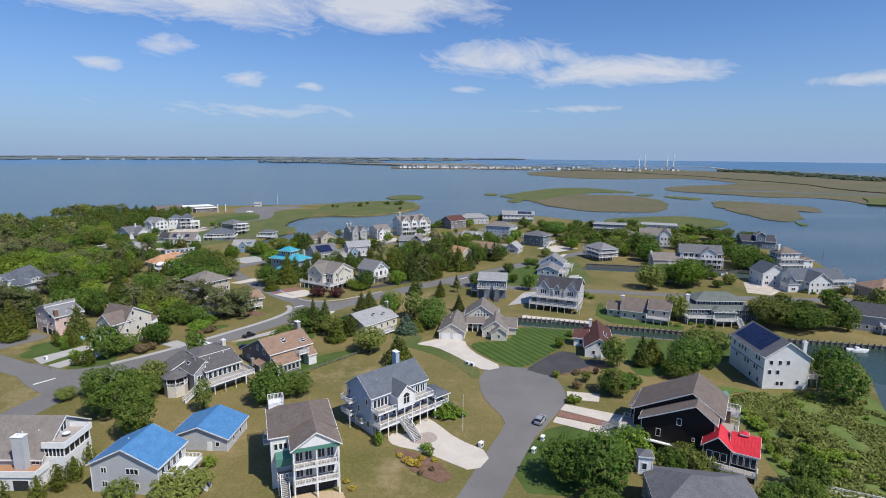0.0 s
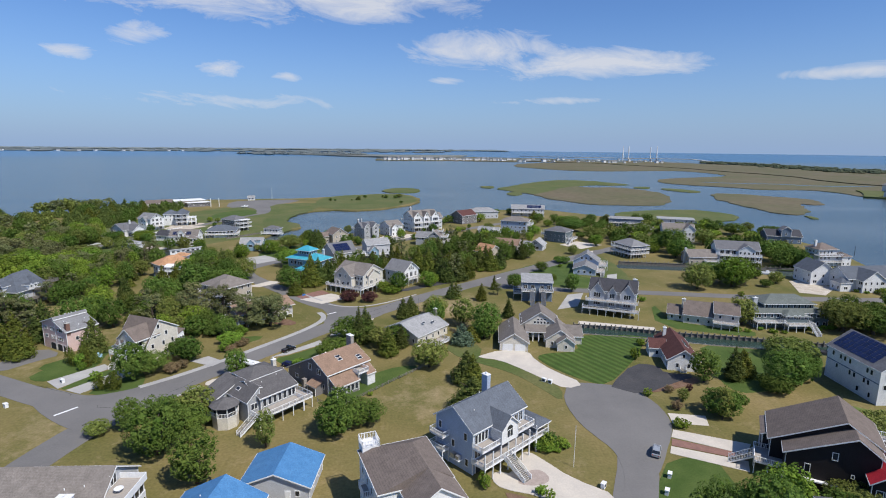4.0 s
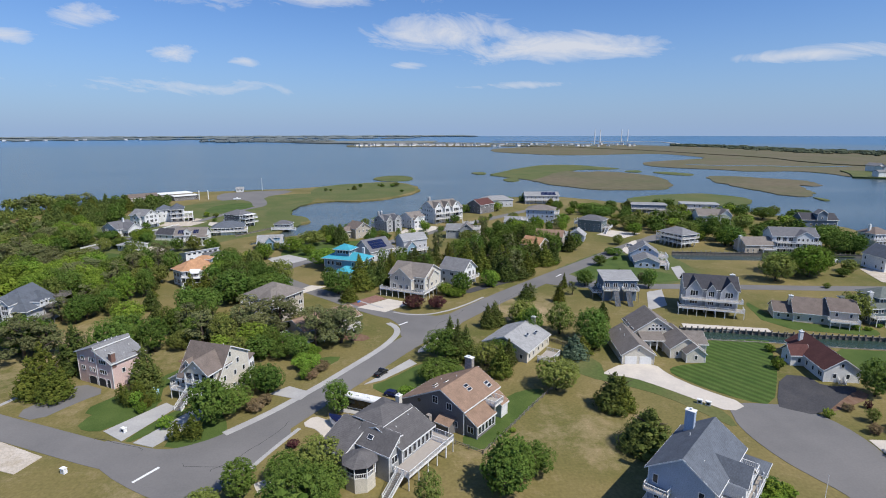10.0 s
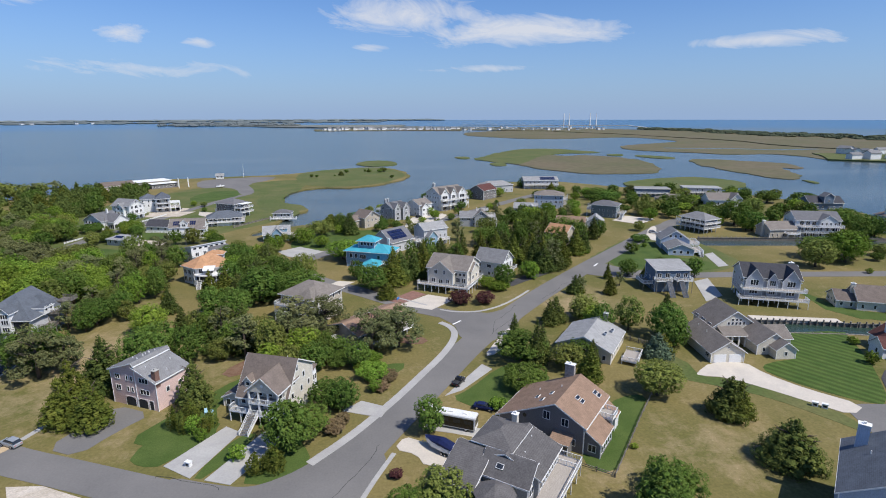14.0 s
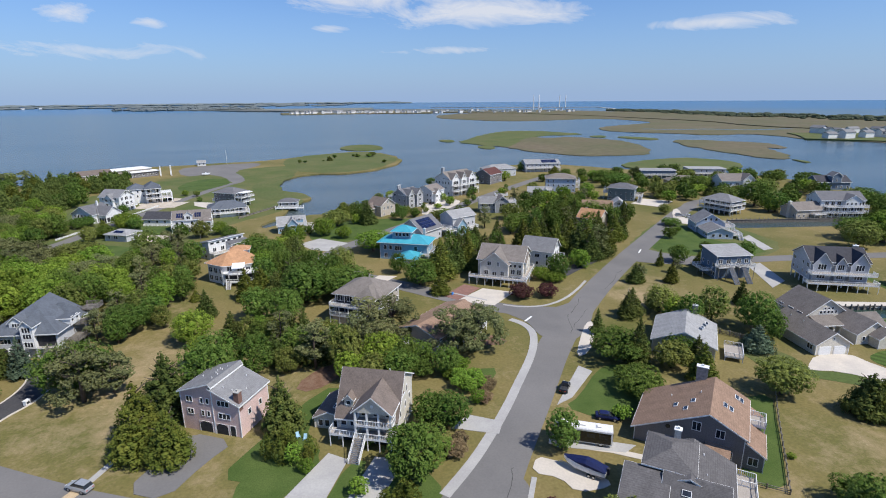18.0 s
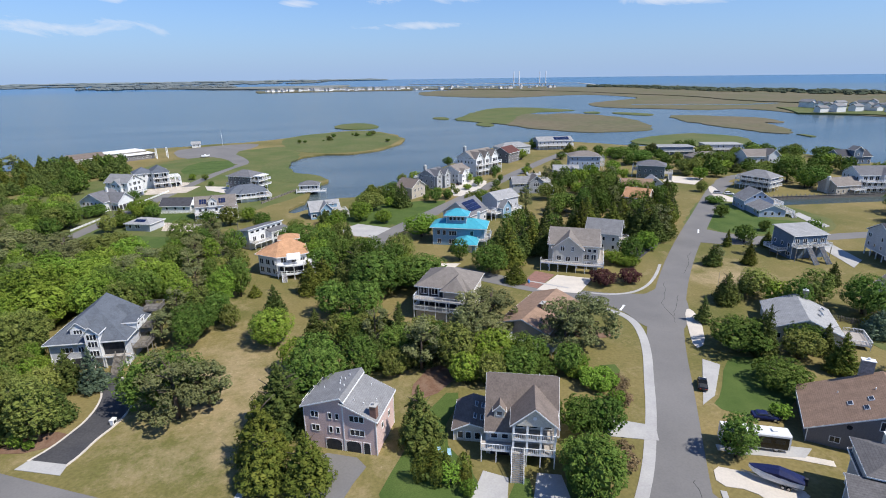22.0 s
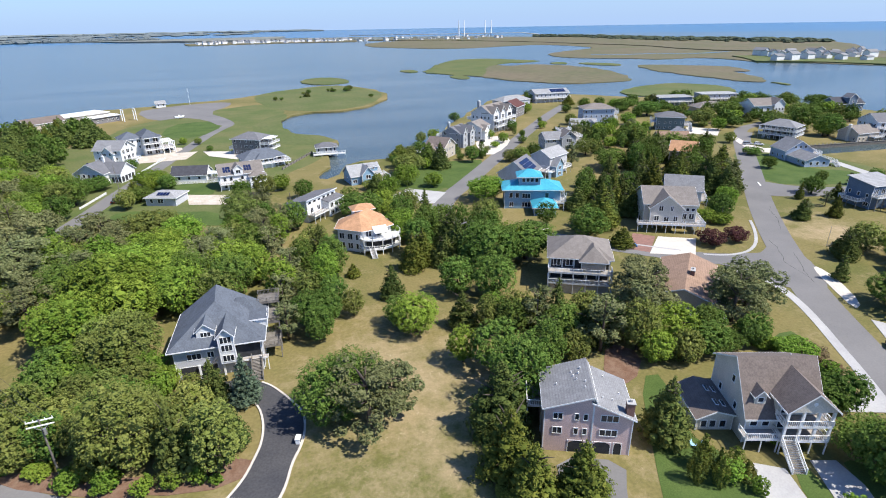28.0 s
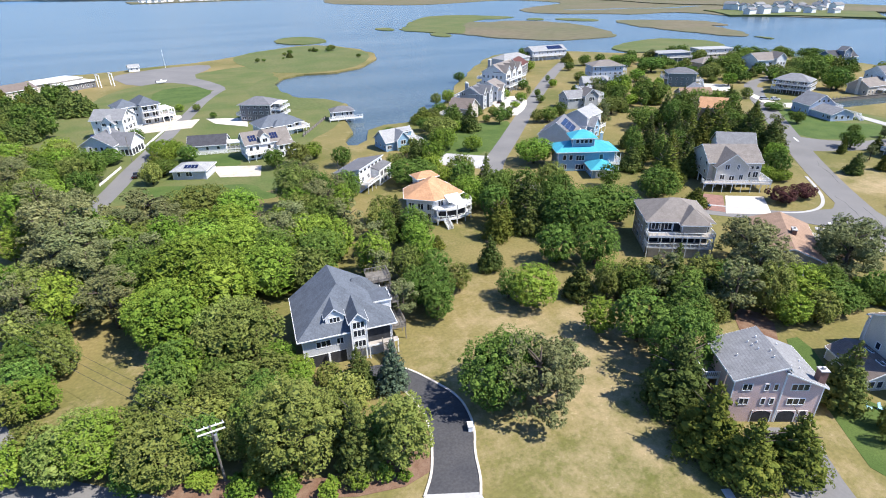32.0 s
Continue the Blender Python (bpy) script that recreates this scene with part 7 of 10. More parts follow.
for z in (2.9, 5.7):
    h.deck(15.5, 0.5, 20.5, 11.5, z, "l", roofed=2.5 if z > 4 else 0)
h.roof(15.5, 2.5, 4.6, 8, 8.1, "flat", 0, WHITE, 0.1)
h.deck(-3, 1, 0, 10, 2.9, "r")
h = House("low grey-roofed house ringed by a white deck", (-110.6, 244.4), 11)
h.box = h.body(1, -0.5, 18, 11.5, 0, 4.8, W_WHITE, "hip", 3.2, R_BLUEG, 1.2, "flr", (0,), 2.8, 2.0)
for z in (0.5, 2.9):
    for k in range(7):
        h.window(h.box, "f", 1.6 + 2.4 * k, z, 1.8, 1.5)
h.deck(0, -4.0, 21.4, -0.5, 2.4)
h.deck(19, -0.5, 21.4, 10, 2.4, "l")
b = h.body(6, -2.6, 8, 5, 0, 4.8, W_WHITE, "hip", 2.0, R_BLUEG, 0.8, "", ())
for u in (1.5, 4.0, 6.5):
    h.window(b, "f", u, 2.8, 1.9, 1.6, 2)
h = House("white house with roof panels and bay windows", (-117.2, 225.0), 4)
h.box = h.body(0, 0, 17, 10.5, 0, 6.0, W_WHITE, "gx", 3.4, R_TAUPE, 0.5, "lr", (0, 1), 2.8, 2.2)
h.solar(1.6, 0.8, 6.75, 3, 2, 33)
h.solar(9.8, 0.8, 6.75, 3, 2, 33)
b = h.body(5.6, -0.6, 3.4, 5, 5.4, 8.2, W_WHITE, "gy", 1.6, R_TAUPE, 0.3, "", ())
h.window(b, "f", 1.7, 6.2, 1.8, 1.5, 2)
b = h.body(11.2, -3.0, 6.4, 5, 0, 5.0, W_WHITE, "hip", 1.6, R_TAUPE, 0.4, "", ())
for z in (0.6, 3.0):
    for u in (1.2, 3.2, 5.2):
        h.window(b, "f", u, z, 1.5, 1.6)
    for u in (1.6, 3.6):
        h.window(b, "r", u, z, 1.4, 1.6)
for u in (1.8, 4.2, 8.6):
    h.window(h.box, "f", u, 3.4, 1.3, 1.6)
    h.window(h.box, "f", u, 0.6, 1.3, 1.6)
h.deck(-0.4, -2.6, 11.2, 0, 2.8)
h = siding_house("small grey pool house with solar panels", (-133.3, 218.7), -26, 9.5, 7.5, 2.7, W_LGRAY, R_LGRAY, "hip", 1.5, sides="f", floors=(0,))
h.solar(3.2, 0.6, 3.25, 4, 1, 20)
h = siding_house("boathouse on a pier with a grey hipped roof", (-87.4, 252.6), -8, 8.6, 6.2, 3.6, W_GRAY, R_GRAY, "hip", 1.6, z0=0.9, floors=(0,), sides="flr", density=1.6)
h.deck(-1.4, -1.6, 12, 0, 0.9, mat=WHITE)
h = siding_house("long marina building with flat white roofs", (-185.3, 347.2), 38, 20, 12, 4.2, W_BEIGE, R_BROWN, "gx", 2.4, sides="f")
h.body(18, 3, 28, 14, 0, 5.0, W_BEIGE, "flat", 0, WHITE, 0.8, "f", (0,))
h.body(30, -5, 18, 9, 0, 3.6, W_TAUPE, "flat", 0, WHITE, 0.8, "f", (0,))

# drives, lawns and beds
PLOTS = [
    ("driveway", CONC, [(-0.6, 112.2), (-5.2, 109.2), (-5.4, 108.4), (-1.5, 107.1), (2.2, 102.6), (5.4, 98.0), (8.0, 94.5), (11.9, 96.4), (7.6, 102.0), (5.3, 107.0), (4.9, 111.6)], "cream concrete driveway curving to the double garage"),
    ("driveway", ASPH_N, [(23.7, 105.2), (15.8, 95.6), (16.6, 94.6), (20.0, 92.1), (29.5, 97.7), (31.8, 98.6), (32.4, 100.2), (27.6, 100.5), (27.9, 104.1)], "dark asphalt driveway of the maroon-roofed house"),
    ("driveway", CONC, [(-7.8, 70.0), (-7.0, 71.9), (-4.9, 71.0), (-3.2, 75.6), (-2.0, 76.1), (-0.5, 74.2), (2.1, 70.2), (7.0, 66.4), (4.4, 61.9), (0.2, 64.8), (-2.7, 66.9), (-6.7, 68.2)], "pale concrete driveway before the blue house"),
    ("driveway", PAVER_G, [(-4.8, 69.4), (-3.9, 68.8), (-2.4, 68.7), (-1.0, 69.2), (-0.5, 70.2), (-0.9, 71.4), (-1.8, 72.1), (-3.4, 71.4)], "grey-pink paver ring at the foot of the stairs"),
    ("driveway", TANC, [(-17.7, 56.4), (-17.2, 57.4), (-12.0, 58.3), (-11.0, 56.0), (-12.5, 53.0), (-17.0, 52.0)], "tan concrete apron before the garages"),
    ("driveway", CONC, [(21.5, 86.0), (20.9, 83.0), (25.9, 82.1), (26.9, 85.0)], "pale concrete path strip"),
    ("driveway", CONC, [(20.1, 81.2), (18.9, 79.2), (27.0, 74.6), (29.1, 77.1)], "pale concrete drive strip"),
    ("driveway", PAVER, [(18.8, 78.8), (18.0, 77.1), (26.4, 73.3), (27.0, 74.6)], "brick strip in the drive"),
    ("driveway", CONC, [(17.8, 76.9), (16.9, 75.2), (25.1, 70.8), (26.3, 73.1)], "pale concrete drive strip"),
    ("driveway", CONC_G, [(-80.1, 98.9), (-76.5, 96.1), (-72.6, 104.5), (-74.7, 106.2)], "pale concrete drive strip beside the lawn"),
    ("driveway", CONC_G, [(-74.8, 95.5), (-71.8, 94.2), (-68.0, 100.4), (-67.4, 103.3), (-69.6, 104.3)], "pale concrete drive strip beside the lawn"),
    ("driveway", ASPH, [(-91.1, 114.4), (-85.3, 111.1), (-88.2, 107.6), (-91.0, 102.6), (-95.4, 104.9), (-93.0, 110.0)], "grey asphalt driveway of the mauve house"),
    ("driveway", CONC, [(-53.6, 97.6), (-52.0, 100.0), (-50.3, 98.8), (-48.7, 97.7), (-46.2, 94.8), (-46.4, 93.5), (-50.3, 93.6), (-50.9, 96.1)], "pale concrete pad under the boat"),
    ("driveway", CONC_G, [(-49.1, 101.0), (-42.0, 98.1), (-40.1, 99.0), (-46.1, 102.2)], "concrete strip beside the motor home"),
    ("driveway", CONC_G, [(-45.3, 109.0), (-42.5, 110.2), (-36.4, 116.0), (-37.6, 118.0)], "concrete apron beside the street"),
    ("driveway", CONC, [(-28.8, 132.3), (-27.3, 132.5), (-29.2, 127.9), (-34.0, 121.4), (-36.7, 120.6), (-33.0, 126.4)], "pale sandy parking place"),
    ("driveway", CONC, [(-48.5, 148.2), (-42.0, 144.1), (-35.7, 150.0), (-41.3, 153.9)], "white concrete forecourt"),
    ("driveway", PAVER, [(-50.5, 151.5), (-48.1, 148.6), (-41.7, 154.1), (-44.4, 157.3)], "red brick forecourt"),
    ("driveway", CONC, [(-66.4, 161.3), (-62.8, 160.8), (-57.6, 166.4), (-61.6, 167.9)], "white concrete garage drive"),
    ("driveway", ASPH_N, [(-22.6, 155.2), (-14.3, 161.2), (-6.2, 166.6), (-4.8, 170.1), (-11.8, 166.6), (-21.6, 159.5)], "dark asphalt driveway"),
    ("driveway", CONC_G, [(-80.0, 200.6), (-74.0, 205.6), (-66.4, 198.4), (-72.4, 191.4), (-76.4, 194.2)], "pale concrete parking pad"),
    ("driveway", SAND, [(-125.5, 224.5), (-124.8, 215.6), (-116.8, 211.8), (-115.2, 219.4)], "pale sandy yard"),
    ("driveway", SAND, [(-140.7, 267.7), (-126.4, 267.1), (-123.1, 278.1), (-131.8, 278.7), (-140.0, 277.4)], "white gravel forecourt"),
    ("driveway", CONC, [(-121.4, 277.2), (-119.7, 268.9), (-111.6, 259.6), (-110.0, 271.4)], "pale concrete terrace"),
    ("driveway", CONC_G, [(23.9, 152.5), (17.6, 138.9), (23.6, 141.8), (28.7, 154.1)], "pale concrete drive"),
    ("driveway", CONC_G, [(42.9, 175.6), (38.2, 163.0), (41.6, 163.6), (46.6, 177.1)], "pale concrete drive"),
    ("driveway", CONC, [(41.8, 199.2), (52.4, 216.7), (47.5, 213.6), (36.2, 196.7), (42.4, 190.0), (49.5, 195.3)], "pale concrete parking bay"),
    ("driveway", SAND, [(-95.9, 98.0), (-93.0, 93.1), (-85.9, 90.1), (-84.7, 93.5), (-92.0, 97.5)], "patch of bare white sand"),
    ("driveway", CONC, [(41.0, 228.7), (47.3, 219.4), (58.7, 228.3), (50.5, 236.7)], "white concrete wall walk"),
    ("driveway", CONC_G, [(-59.9, 107.4), (-57.2, 109.7), (-53.4, 107.2), (-54.7, 104.9)], "concrete drive apron"),
    ("driveway", CONC, [(-57.0, 85.2), (-54.2, 87.1), (-53.6, 85.9), (-56.2, 83.5)], "concrete path under trees"),
    ("lawn", LAWN_S, [(8.1, 110.4), (15.0, 111.0), (16.2, 118.4), (20.2, 121.0), (32.6, 119.8), (30.6, 116.9), (26.8, 110.2), (23.3, 105.2), (15.6, 95.8), (12.4, 97.4), (9.0, 101.4), (6.6, 105.6), (5.9, 108.6)], "bright striped green lawn"),
    ("lawn", LAWN, [(-76.4, 96.2), (-74.8, 95.7), (-70.0, 103.7), (-72.5, 104.3)], "green lawn strip between drives"),
    ("lawn", LAWN, [(-71.1, 94.4), (-68.2, 93.6), (-65.4, 94.5), (-63.2, 97.0), (-64.4, 100.5), (-66.7, 103.6), (-68.2, 100.6)], "green lawn corner"),
    ("lawn", LAWN, [(-24.8, 101.4), (-20.7, 104.5), (-16.0, 104.6), (-20.6, 98.9), (-26.1, 92.4), (-29.7, 88.5), (-32.4, 91.4), (-29.2, 95.0)], "bright green lawn behind a fence"),
    ("lawn", LAWN, [(-44.6, 108.4), (-41.6, 105.0), (-38.6, 104.0), (-31.0, 108.0), (-27.5, 113.0), (-32.0, 117.5), (-35.6, 116.2), (-41.5, 110.2)], "bright green lawn"),
    ("lawn", LAWN, [(7.8, 58.2), (14.0, 72.3), (19.5, 74.8), (23.1, 72.4), (18.1, 57.0)], "green lawn beside the court"),
    ("lawn", LAWN, [(41.0, 114.6), (48.7, 112.4), (56.4, 110.8), (62.8, 108.6), (58.8, 102.4), (49.4, 95.5), (41.8, 93.0), (36.5, 92.4), (35.9, 97.3), (38.7, 106.6)], "green lawn along the canal"),
    ("lawn", LAWN, [(44.2, 145.9), (36.9, 125.1), (54.5, 121.2), (54.1, 123.3), (42.5, 129.8)], "green canal-side lawn"),
    ("lawn", LAWN, [(-120.0, 205.3), (-115.1, 197.0), (-119.6, 197.2), (-136.3, 207.0), (-139.0, 212.3)], "green lawn between the woods"),
    ("lawn", LAWN, [(35.7, 202.4), (12.2, 177.1), (11.6, 165.6), (37.1, 158.8), (39.7, 170.0), (26.5, 176.6), (36.3, 194.8)], "green corner lawn"),
    ("lawn", LAWN, [(-56.5, 118.3), (-53.8, 114.5), (-49.1, 120.3), (-52.8, 120.9)], "green lawn patch"),
    ("lawn", LAWN, [(-72.2, 225.8), (-78.8, 209.9), (-71.0, 198.0), (-62.1, 204.6), (-47.7, 217.2), (-44.5, 227.4)], "green shore lawn"),
    ("lawn", LAWN, [(-82.8, 110.1), (-86.3, 104.8), (-82.0, 102.7), (-76.5, 102.1), (-75.4, 105.2), (-77.5, 112.8), (-72.1, 120.1), (-75.0, 120.9)], "green lawn beside the porch house"),
    ("lawn", LAWN, [(-142.1, 211.3), (-139.0, 217.3), (-128.8, 211.6), (-118.7, 207.6), (-118.1, 199.9), (-128.3, 201.7)], "bright green lawn by the west road"),
    ("lawn", LAWN, [(-135.5, 231.3), (-133.3, 238.2), (-122.9, 234.3), (-118.1, 230.7), (-119.7, 220.4), (-126.8, 225.5)], "green lawn before the shed"),
    ("lawn", LAWN, [(13.7, 180.1), (36.1, 202.7), (37.4, 196.6), (34.7, 187.8), (32.3, 174.2), (39.0, 169.5), (38.2, 164.7), (14.7, 167.9)], "green corner lawn"),
    ("lawn", LAWN, [(-67.4, 196.6), (-58.1, 219.2), (-48.9, 226.0), (-41.6, 224.7), (-55.6, 208.0)], "green verge lawn of the shore street"),
    ("driveway", CONC, [(-37.1, 240.4), (-33.1, 250.7), (-21.2, 256.1), (-19.3, 249.1), (-28.8, 236.1), (-39.7, 227.1)], "white concrete forecourt of the shore houses"),
    ("driveway", SAND, [(-140.6, 274.7), (-131.6, 275.5), (-126.7, 286.4), (-132.2, 289.2), (-133.6, 282.0), (-141.7, 278.8)], "white gravel forecourt"),
    ("lawn", LAWN, [(-137.0, 310.7), (-134.5, 340.9), (-121.0, 345.0), (-112.2, 329.0), (-123.2, 303.4)], "green lawn by the marina"),
    ("lawn", LONG, [(46.8, 89.0), (51.2, 88.6), (56.0, 84.5), (63.0, 87.0), (74.0, 86.0), (68.5, 74.0), (64.0, 58.0), (60.0, 36.0), (48.0, 40.0), (42.5, 58.0), (44.0, 68.0), (46.5, 76.0), (43.8, 82.0)], "wild lot of tall green grass and shrubs"),
    ("lawn", LAWN, [(42.2, 128.0), (44.9, 124.4), (52.5, 121.9), (58.3, 123.0), (56.3, 119.0), (52.2, 119.9), (40.9, 124.3)], "green lawn along the canal"),
    ("lawn", LAWN, [(106.2, 191.9), (115.2, 187.5), (111.0, 181.5), (101.7, 183.9)], "green lawn behind the white balcony house"),
    ("lawn", LAWN, [(107.1, 147.2), (118.4, 150.4), (116.5, 146.0), (105.3, 141.6)], "green lawn at the bay"),
    ("driveway", SAND, [(97.0, 167.5), (104.1, 170.4), (105.6, 159.6), (96.4, 151.4), (90.9, 154.3)], "pale gravel forecourt by the canal"),
    ("lawn", FIELD, [(-5.3, 108.2), (-1.6, 107.0), (2.2, 103.0), (5.4, 98.0), (7.4, 94.6), (6.2, 90.0), (4.1, 94.3), (0.7, 100.3), (-3.6, 104.2), (-9.0, 108.0), (-12.0, 114.0), (-8.0, 118.0), (-4.0, 114.0)], "green grass along the curving driveway"),
    ("lawn", LAWN, [(-84.9, 101.3), (-82.2, 107.6), (-77.8, 109.2), (-74.9, 106.3), (-80.0, 98.9), (-82.9, 99.2)], "green lawn between two driveways"),
    ("bed", MULCH, [(-6.8, 67.6), (-5.3, 67.3), (-2.6, 65.9), (-0.2, 64.6), (0.4, 62.6), (1.6, 61.2), (0.2, 59.6), (-1.6, 60.6), (-4.6, 62.8)], "mulched flower bed"),
    ("bed", MULCH, [(-52.7, 130.4), (-46.7, 127.0), (-44.4, 129.2), (-48.4, 132.5)], "mulched shrub bed"),
    ("bed", MULCH, [(-79.3, 122.1), (-76.6, 119.9), (-71.3, 124.4), (-73.9, 128.4)], "bare brown earth under trees"),
    ("bed", MULCH, [(-133.7, 129.8), (-127.2, 124.8), (-119.3, 122.8), (-117.0, 126.3), (-125.1, 126.8)], "mulched shrub border"),
    ("bed", MULCH, [(-140.0, 133.6), (-131.0, 129.8), (-127.4, 127.0), (-127.4, 124.6), (-133.0, 127.6), (-139.5, 131.6)], "mulched shrub border under the power pole"),
    ("bed", MULCH, [(20.5, 93.3), (23.0, 93.0), (32.5, 96.5), (32.1, 99.5)], "mulched shrub border"),
]
for k, (nm, mat, pts, label) in enumerate(PLOTS):
    line = plan(pts)
    if nm != "driveway" or len(pts) > 5:
        line = smoothed(line, 1, closed=True)
    top = {"driveway": 0.085, "lawn": 0.022, "bed": 0.046}[nm] + 0.0004 * k
    solo(nm, slab(line, -0.3, top), mat, label, {"driveway": "driveway", "lawn": "lawn", "bed": "flower bed"}[nm], kind="structure")
# pale shoulder along the main street, kerbs at the corners
SHOULDER = smoothed(plan([(-64.0, 97.0), (-59.6, 101.4), (-55.8, 106.1), (-52.1, 111.0), (-48.8, 115.9), (-44.8, 121.6), (-41.9, 126.6), (-40.2, 131.0), (-40.4, 134.2), (-42.0, 136.6)]), 2)
solo("shoulder", strip(SHOULDER, 2.0, -0.3, 0.075, -1.2), CONC_G, "pale grey concrete shoulder along the street", "kerb", kind="structure")
for pts, wd in (([(-40.2, 144.0), (-37.6, 142.1), (-32.8, 141.3), (-27.9, 143.4), (-22.8, 147.7), (-18.0, 152.8)], 0.9), ([(-53.6, 96.8), (-56.3, 92.0), (-58.2, 88.1)], 0.9), ([(-51.5, 156.2), (-45.3, 149.8), (-42.5, 147.0)], 0.8)):
    solo("kerb", strip(smoothed(plan(pts), 2), wd, -0.3, 0.11), CONC_G, "pale concrete kerb strip", "kerb", kind="structure")
# the grey house's curving drive, its apron and white kerbs
left = smoothed(plan([(-120.3, 121.6), (-118.7, 123.4), (-117.5, 125.8), (-116.7, 127.6), (-116.2, 130.5), (-116.5, 134.0), (-118.5, 137.2), (-121.7, 140.2)]), 2)
right = smoothed(plan([(-116.1, 119.6), (-115.2, 121.1), (-114.3, 123.7), (-113.0, 125.8), (-112.3, 128.1), (-112.1, 130.8), (-113.4, 134.0), (-114.9, 137.1), (-117.1, 139.1)]), 2)
solo("driveway", slab(left + right[::-1], -0.3, 0.09), ASPH_N, "black new asphalt driveway curving to the grey house", "driveway", kind="structure")
solo("driveway", slab(plan([(-121.1, 120.6), (-120.2, 121.8), (-116.0, 119.8), (-116.2, 118.2)]), -0.3, 0.10), CONC_G, "pale concrete drive apron", "driveway", kind="structure")
for line in (left, right):
    solo("kerb", strip(line[: len(line) - 4], 0.35, -0.3, 0.2), CONC, "white concrete kerb of the driveway", "kerb", kind="structure")
solo("speed_strip", strip(plan([(-102.4, 102.3), (-99.5, 107.2)]), 1.9, -0.2, 0.14), TANC, "tan concrete strip across the road", "road strip", kind="structure")
solo("path", strip(plan([(-99.4, 107.5), (-98.1, 110.5)]), 1.2, -0.2, 0.09), CONC_G, "grey concrete strip in the grass", "path", kind="structure")
solo("path", strip(plan([(-49.5, 102.2), (-46.5, 100.5), (-43.2, 98.8), (-40.0, 96.5)]), 1.5, -0.2, 0.088), CONC, "pale concrete edge beside the motor home", "path", kind="structure")
# stop lines, sealed cracks
for a, b in (((-71.1, 87.0), (-69.2, 89.7)), ((-39.1, 135.5), (-37.2, 137.2)), ((8.0, 171.8), (5.7, 169.2))):
    solo("stop_line", strip(plan([a, b]), 0.6, 0.0, 0.078), WHITE, "white painted stop line", "road marking", kind="structure")
for pts in ([(-63.0, 87.8), (-58.9, 92.8), (-55.0, 98.5)], [(-67.0, 89.8), (-59.0, 87.8)], [(-33.5, 128.5), (-29.9, 136.8), (-23.8, 143.7)], [(-16.9, 146.8), (-6.8, 157.3)], [(-32.7, 130.6), (-25.8, 137.8)], [(-80.5, 97.0), (-72.6, 93.6)]):
    line = smoothed(plan(pts), 2)
    line = [(x + rng.uniform(0.8, -0.5), y + rng.uniform(0.8, -0.5)) for x, y in line]
    solo("sealed_crack", strip(line, 0.09, 0.05, 0.073), PATCH, "dark sealed crack in the asphalt", "road crack", kind="structure")

# ---- trees and shrubs: place in the plan, crown radius and height in metres ----
TREES = []
TREES += [("B", *v) for v in ((-138.5, 161.2, 7.3, 7.2), (-133.1, 163.0, 12.7, 15), (-127.0, 173.4, 13.3, 8.7), (-137.1, 154.0, 7.4, 12.4), (-60.4, 188.7, 8.3, 9.4), (-72.9, 209.2, 5.8, 8.6),)]
TREES += [("O", *v) for v in ((-131.2, 149.6, 6.6, 10.6), (-120.4, 125.1, 4.2, 12.9), (-128.5, 129.5, 6.5, 14.8), (-134.1, 140.1, 3.1, 7.8), (-130.2, 192.0, 10.2, 11), (-7.1, 127.1, 4.7, 10.8), (-15.0, 104.1, 5.9, 8.5), (-13.2, 133.5, 5.4, 8.4), (25.8, 89.9, 1.6, 3.6), (-30.9, 56.9, 5.7, 4.5), (-36.7, 54.9, 3.1, 5.3), (-37.2, 77.7, 2.5, 8.8), (33.7, 64.2, 6.4, 3.6), (34.9, 58.4, 3.2, 3.8),)]
TREES += [("C", *v) for v in ((-120.7, 136.0, 3.3, 9.6), (-124.0, 126.7, 3.5, 13.4), (-89.1, 159.5, 4, 11), (-90.0, 122.6, 4.0, 10), (-75.9, 130.0, 5.1, 7.7), (-79.8, 164.5, 5.7, 12.6), (-65.3, 236.3, 6.9, 7.5), (-58.9, 228.7, 5.4, 10.1), (-58.5, 220.9, 5.1, 12.3), (-50.7, 153.0, 4.1, 6.2), (-48.5, 162.3, 6.2, 15.6), (-40.3, 169.0, 4.8, 15.1), (-24.2, 174.7, 5.3, 18.5), (-7.1, 183.0, 7, 10.9),)]
TREES += [("C", *v) for v in ((2.4, 184.6, 7.2, 10.1), (-9.1, 167.2, 5.2, 12.1), (-8.4, 149.1, 3.1, 7.2), (-19.0, 133.7, 3.9, 8.5), (-20.5, 113.9, 2.6, 8), (-12.7, 136.0, 2.5, 6.7), (-0.7, 147.2, 2.7, 7.6), (12.5, 155.4, 2.7, 6.2), (-6.1, 117.5, 3.6, 5.5), (-91.8, 109.2, 4.4, 10.5), (-27.4, 118.3, 3.3, 9.8), (-22.9, 109.7, 3.5, 9.6), (-29.2, 127.7, 2.2, 7.5), (-7.3, 149.2, 2.5, 7.2), (4.2, 158.3, 1.8, 6.7), (-8.6, 97.5, 4.6, 9.5), (-8.5, 87.1, 6.2, 9.5), (-29.2, 115.9, 2.9, 13.1), (4.2, 132.9, 2.6, 7.8), (-20.8, 132.2, 2.9, 8.5), (38.6, 97.7, 3.3, 10.2),)]
TREES += [("C", *v) for v in ((-7.6, 96.8, 3.6, 9), (41.3, 99.7, 4.1, 8),)]
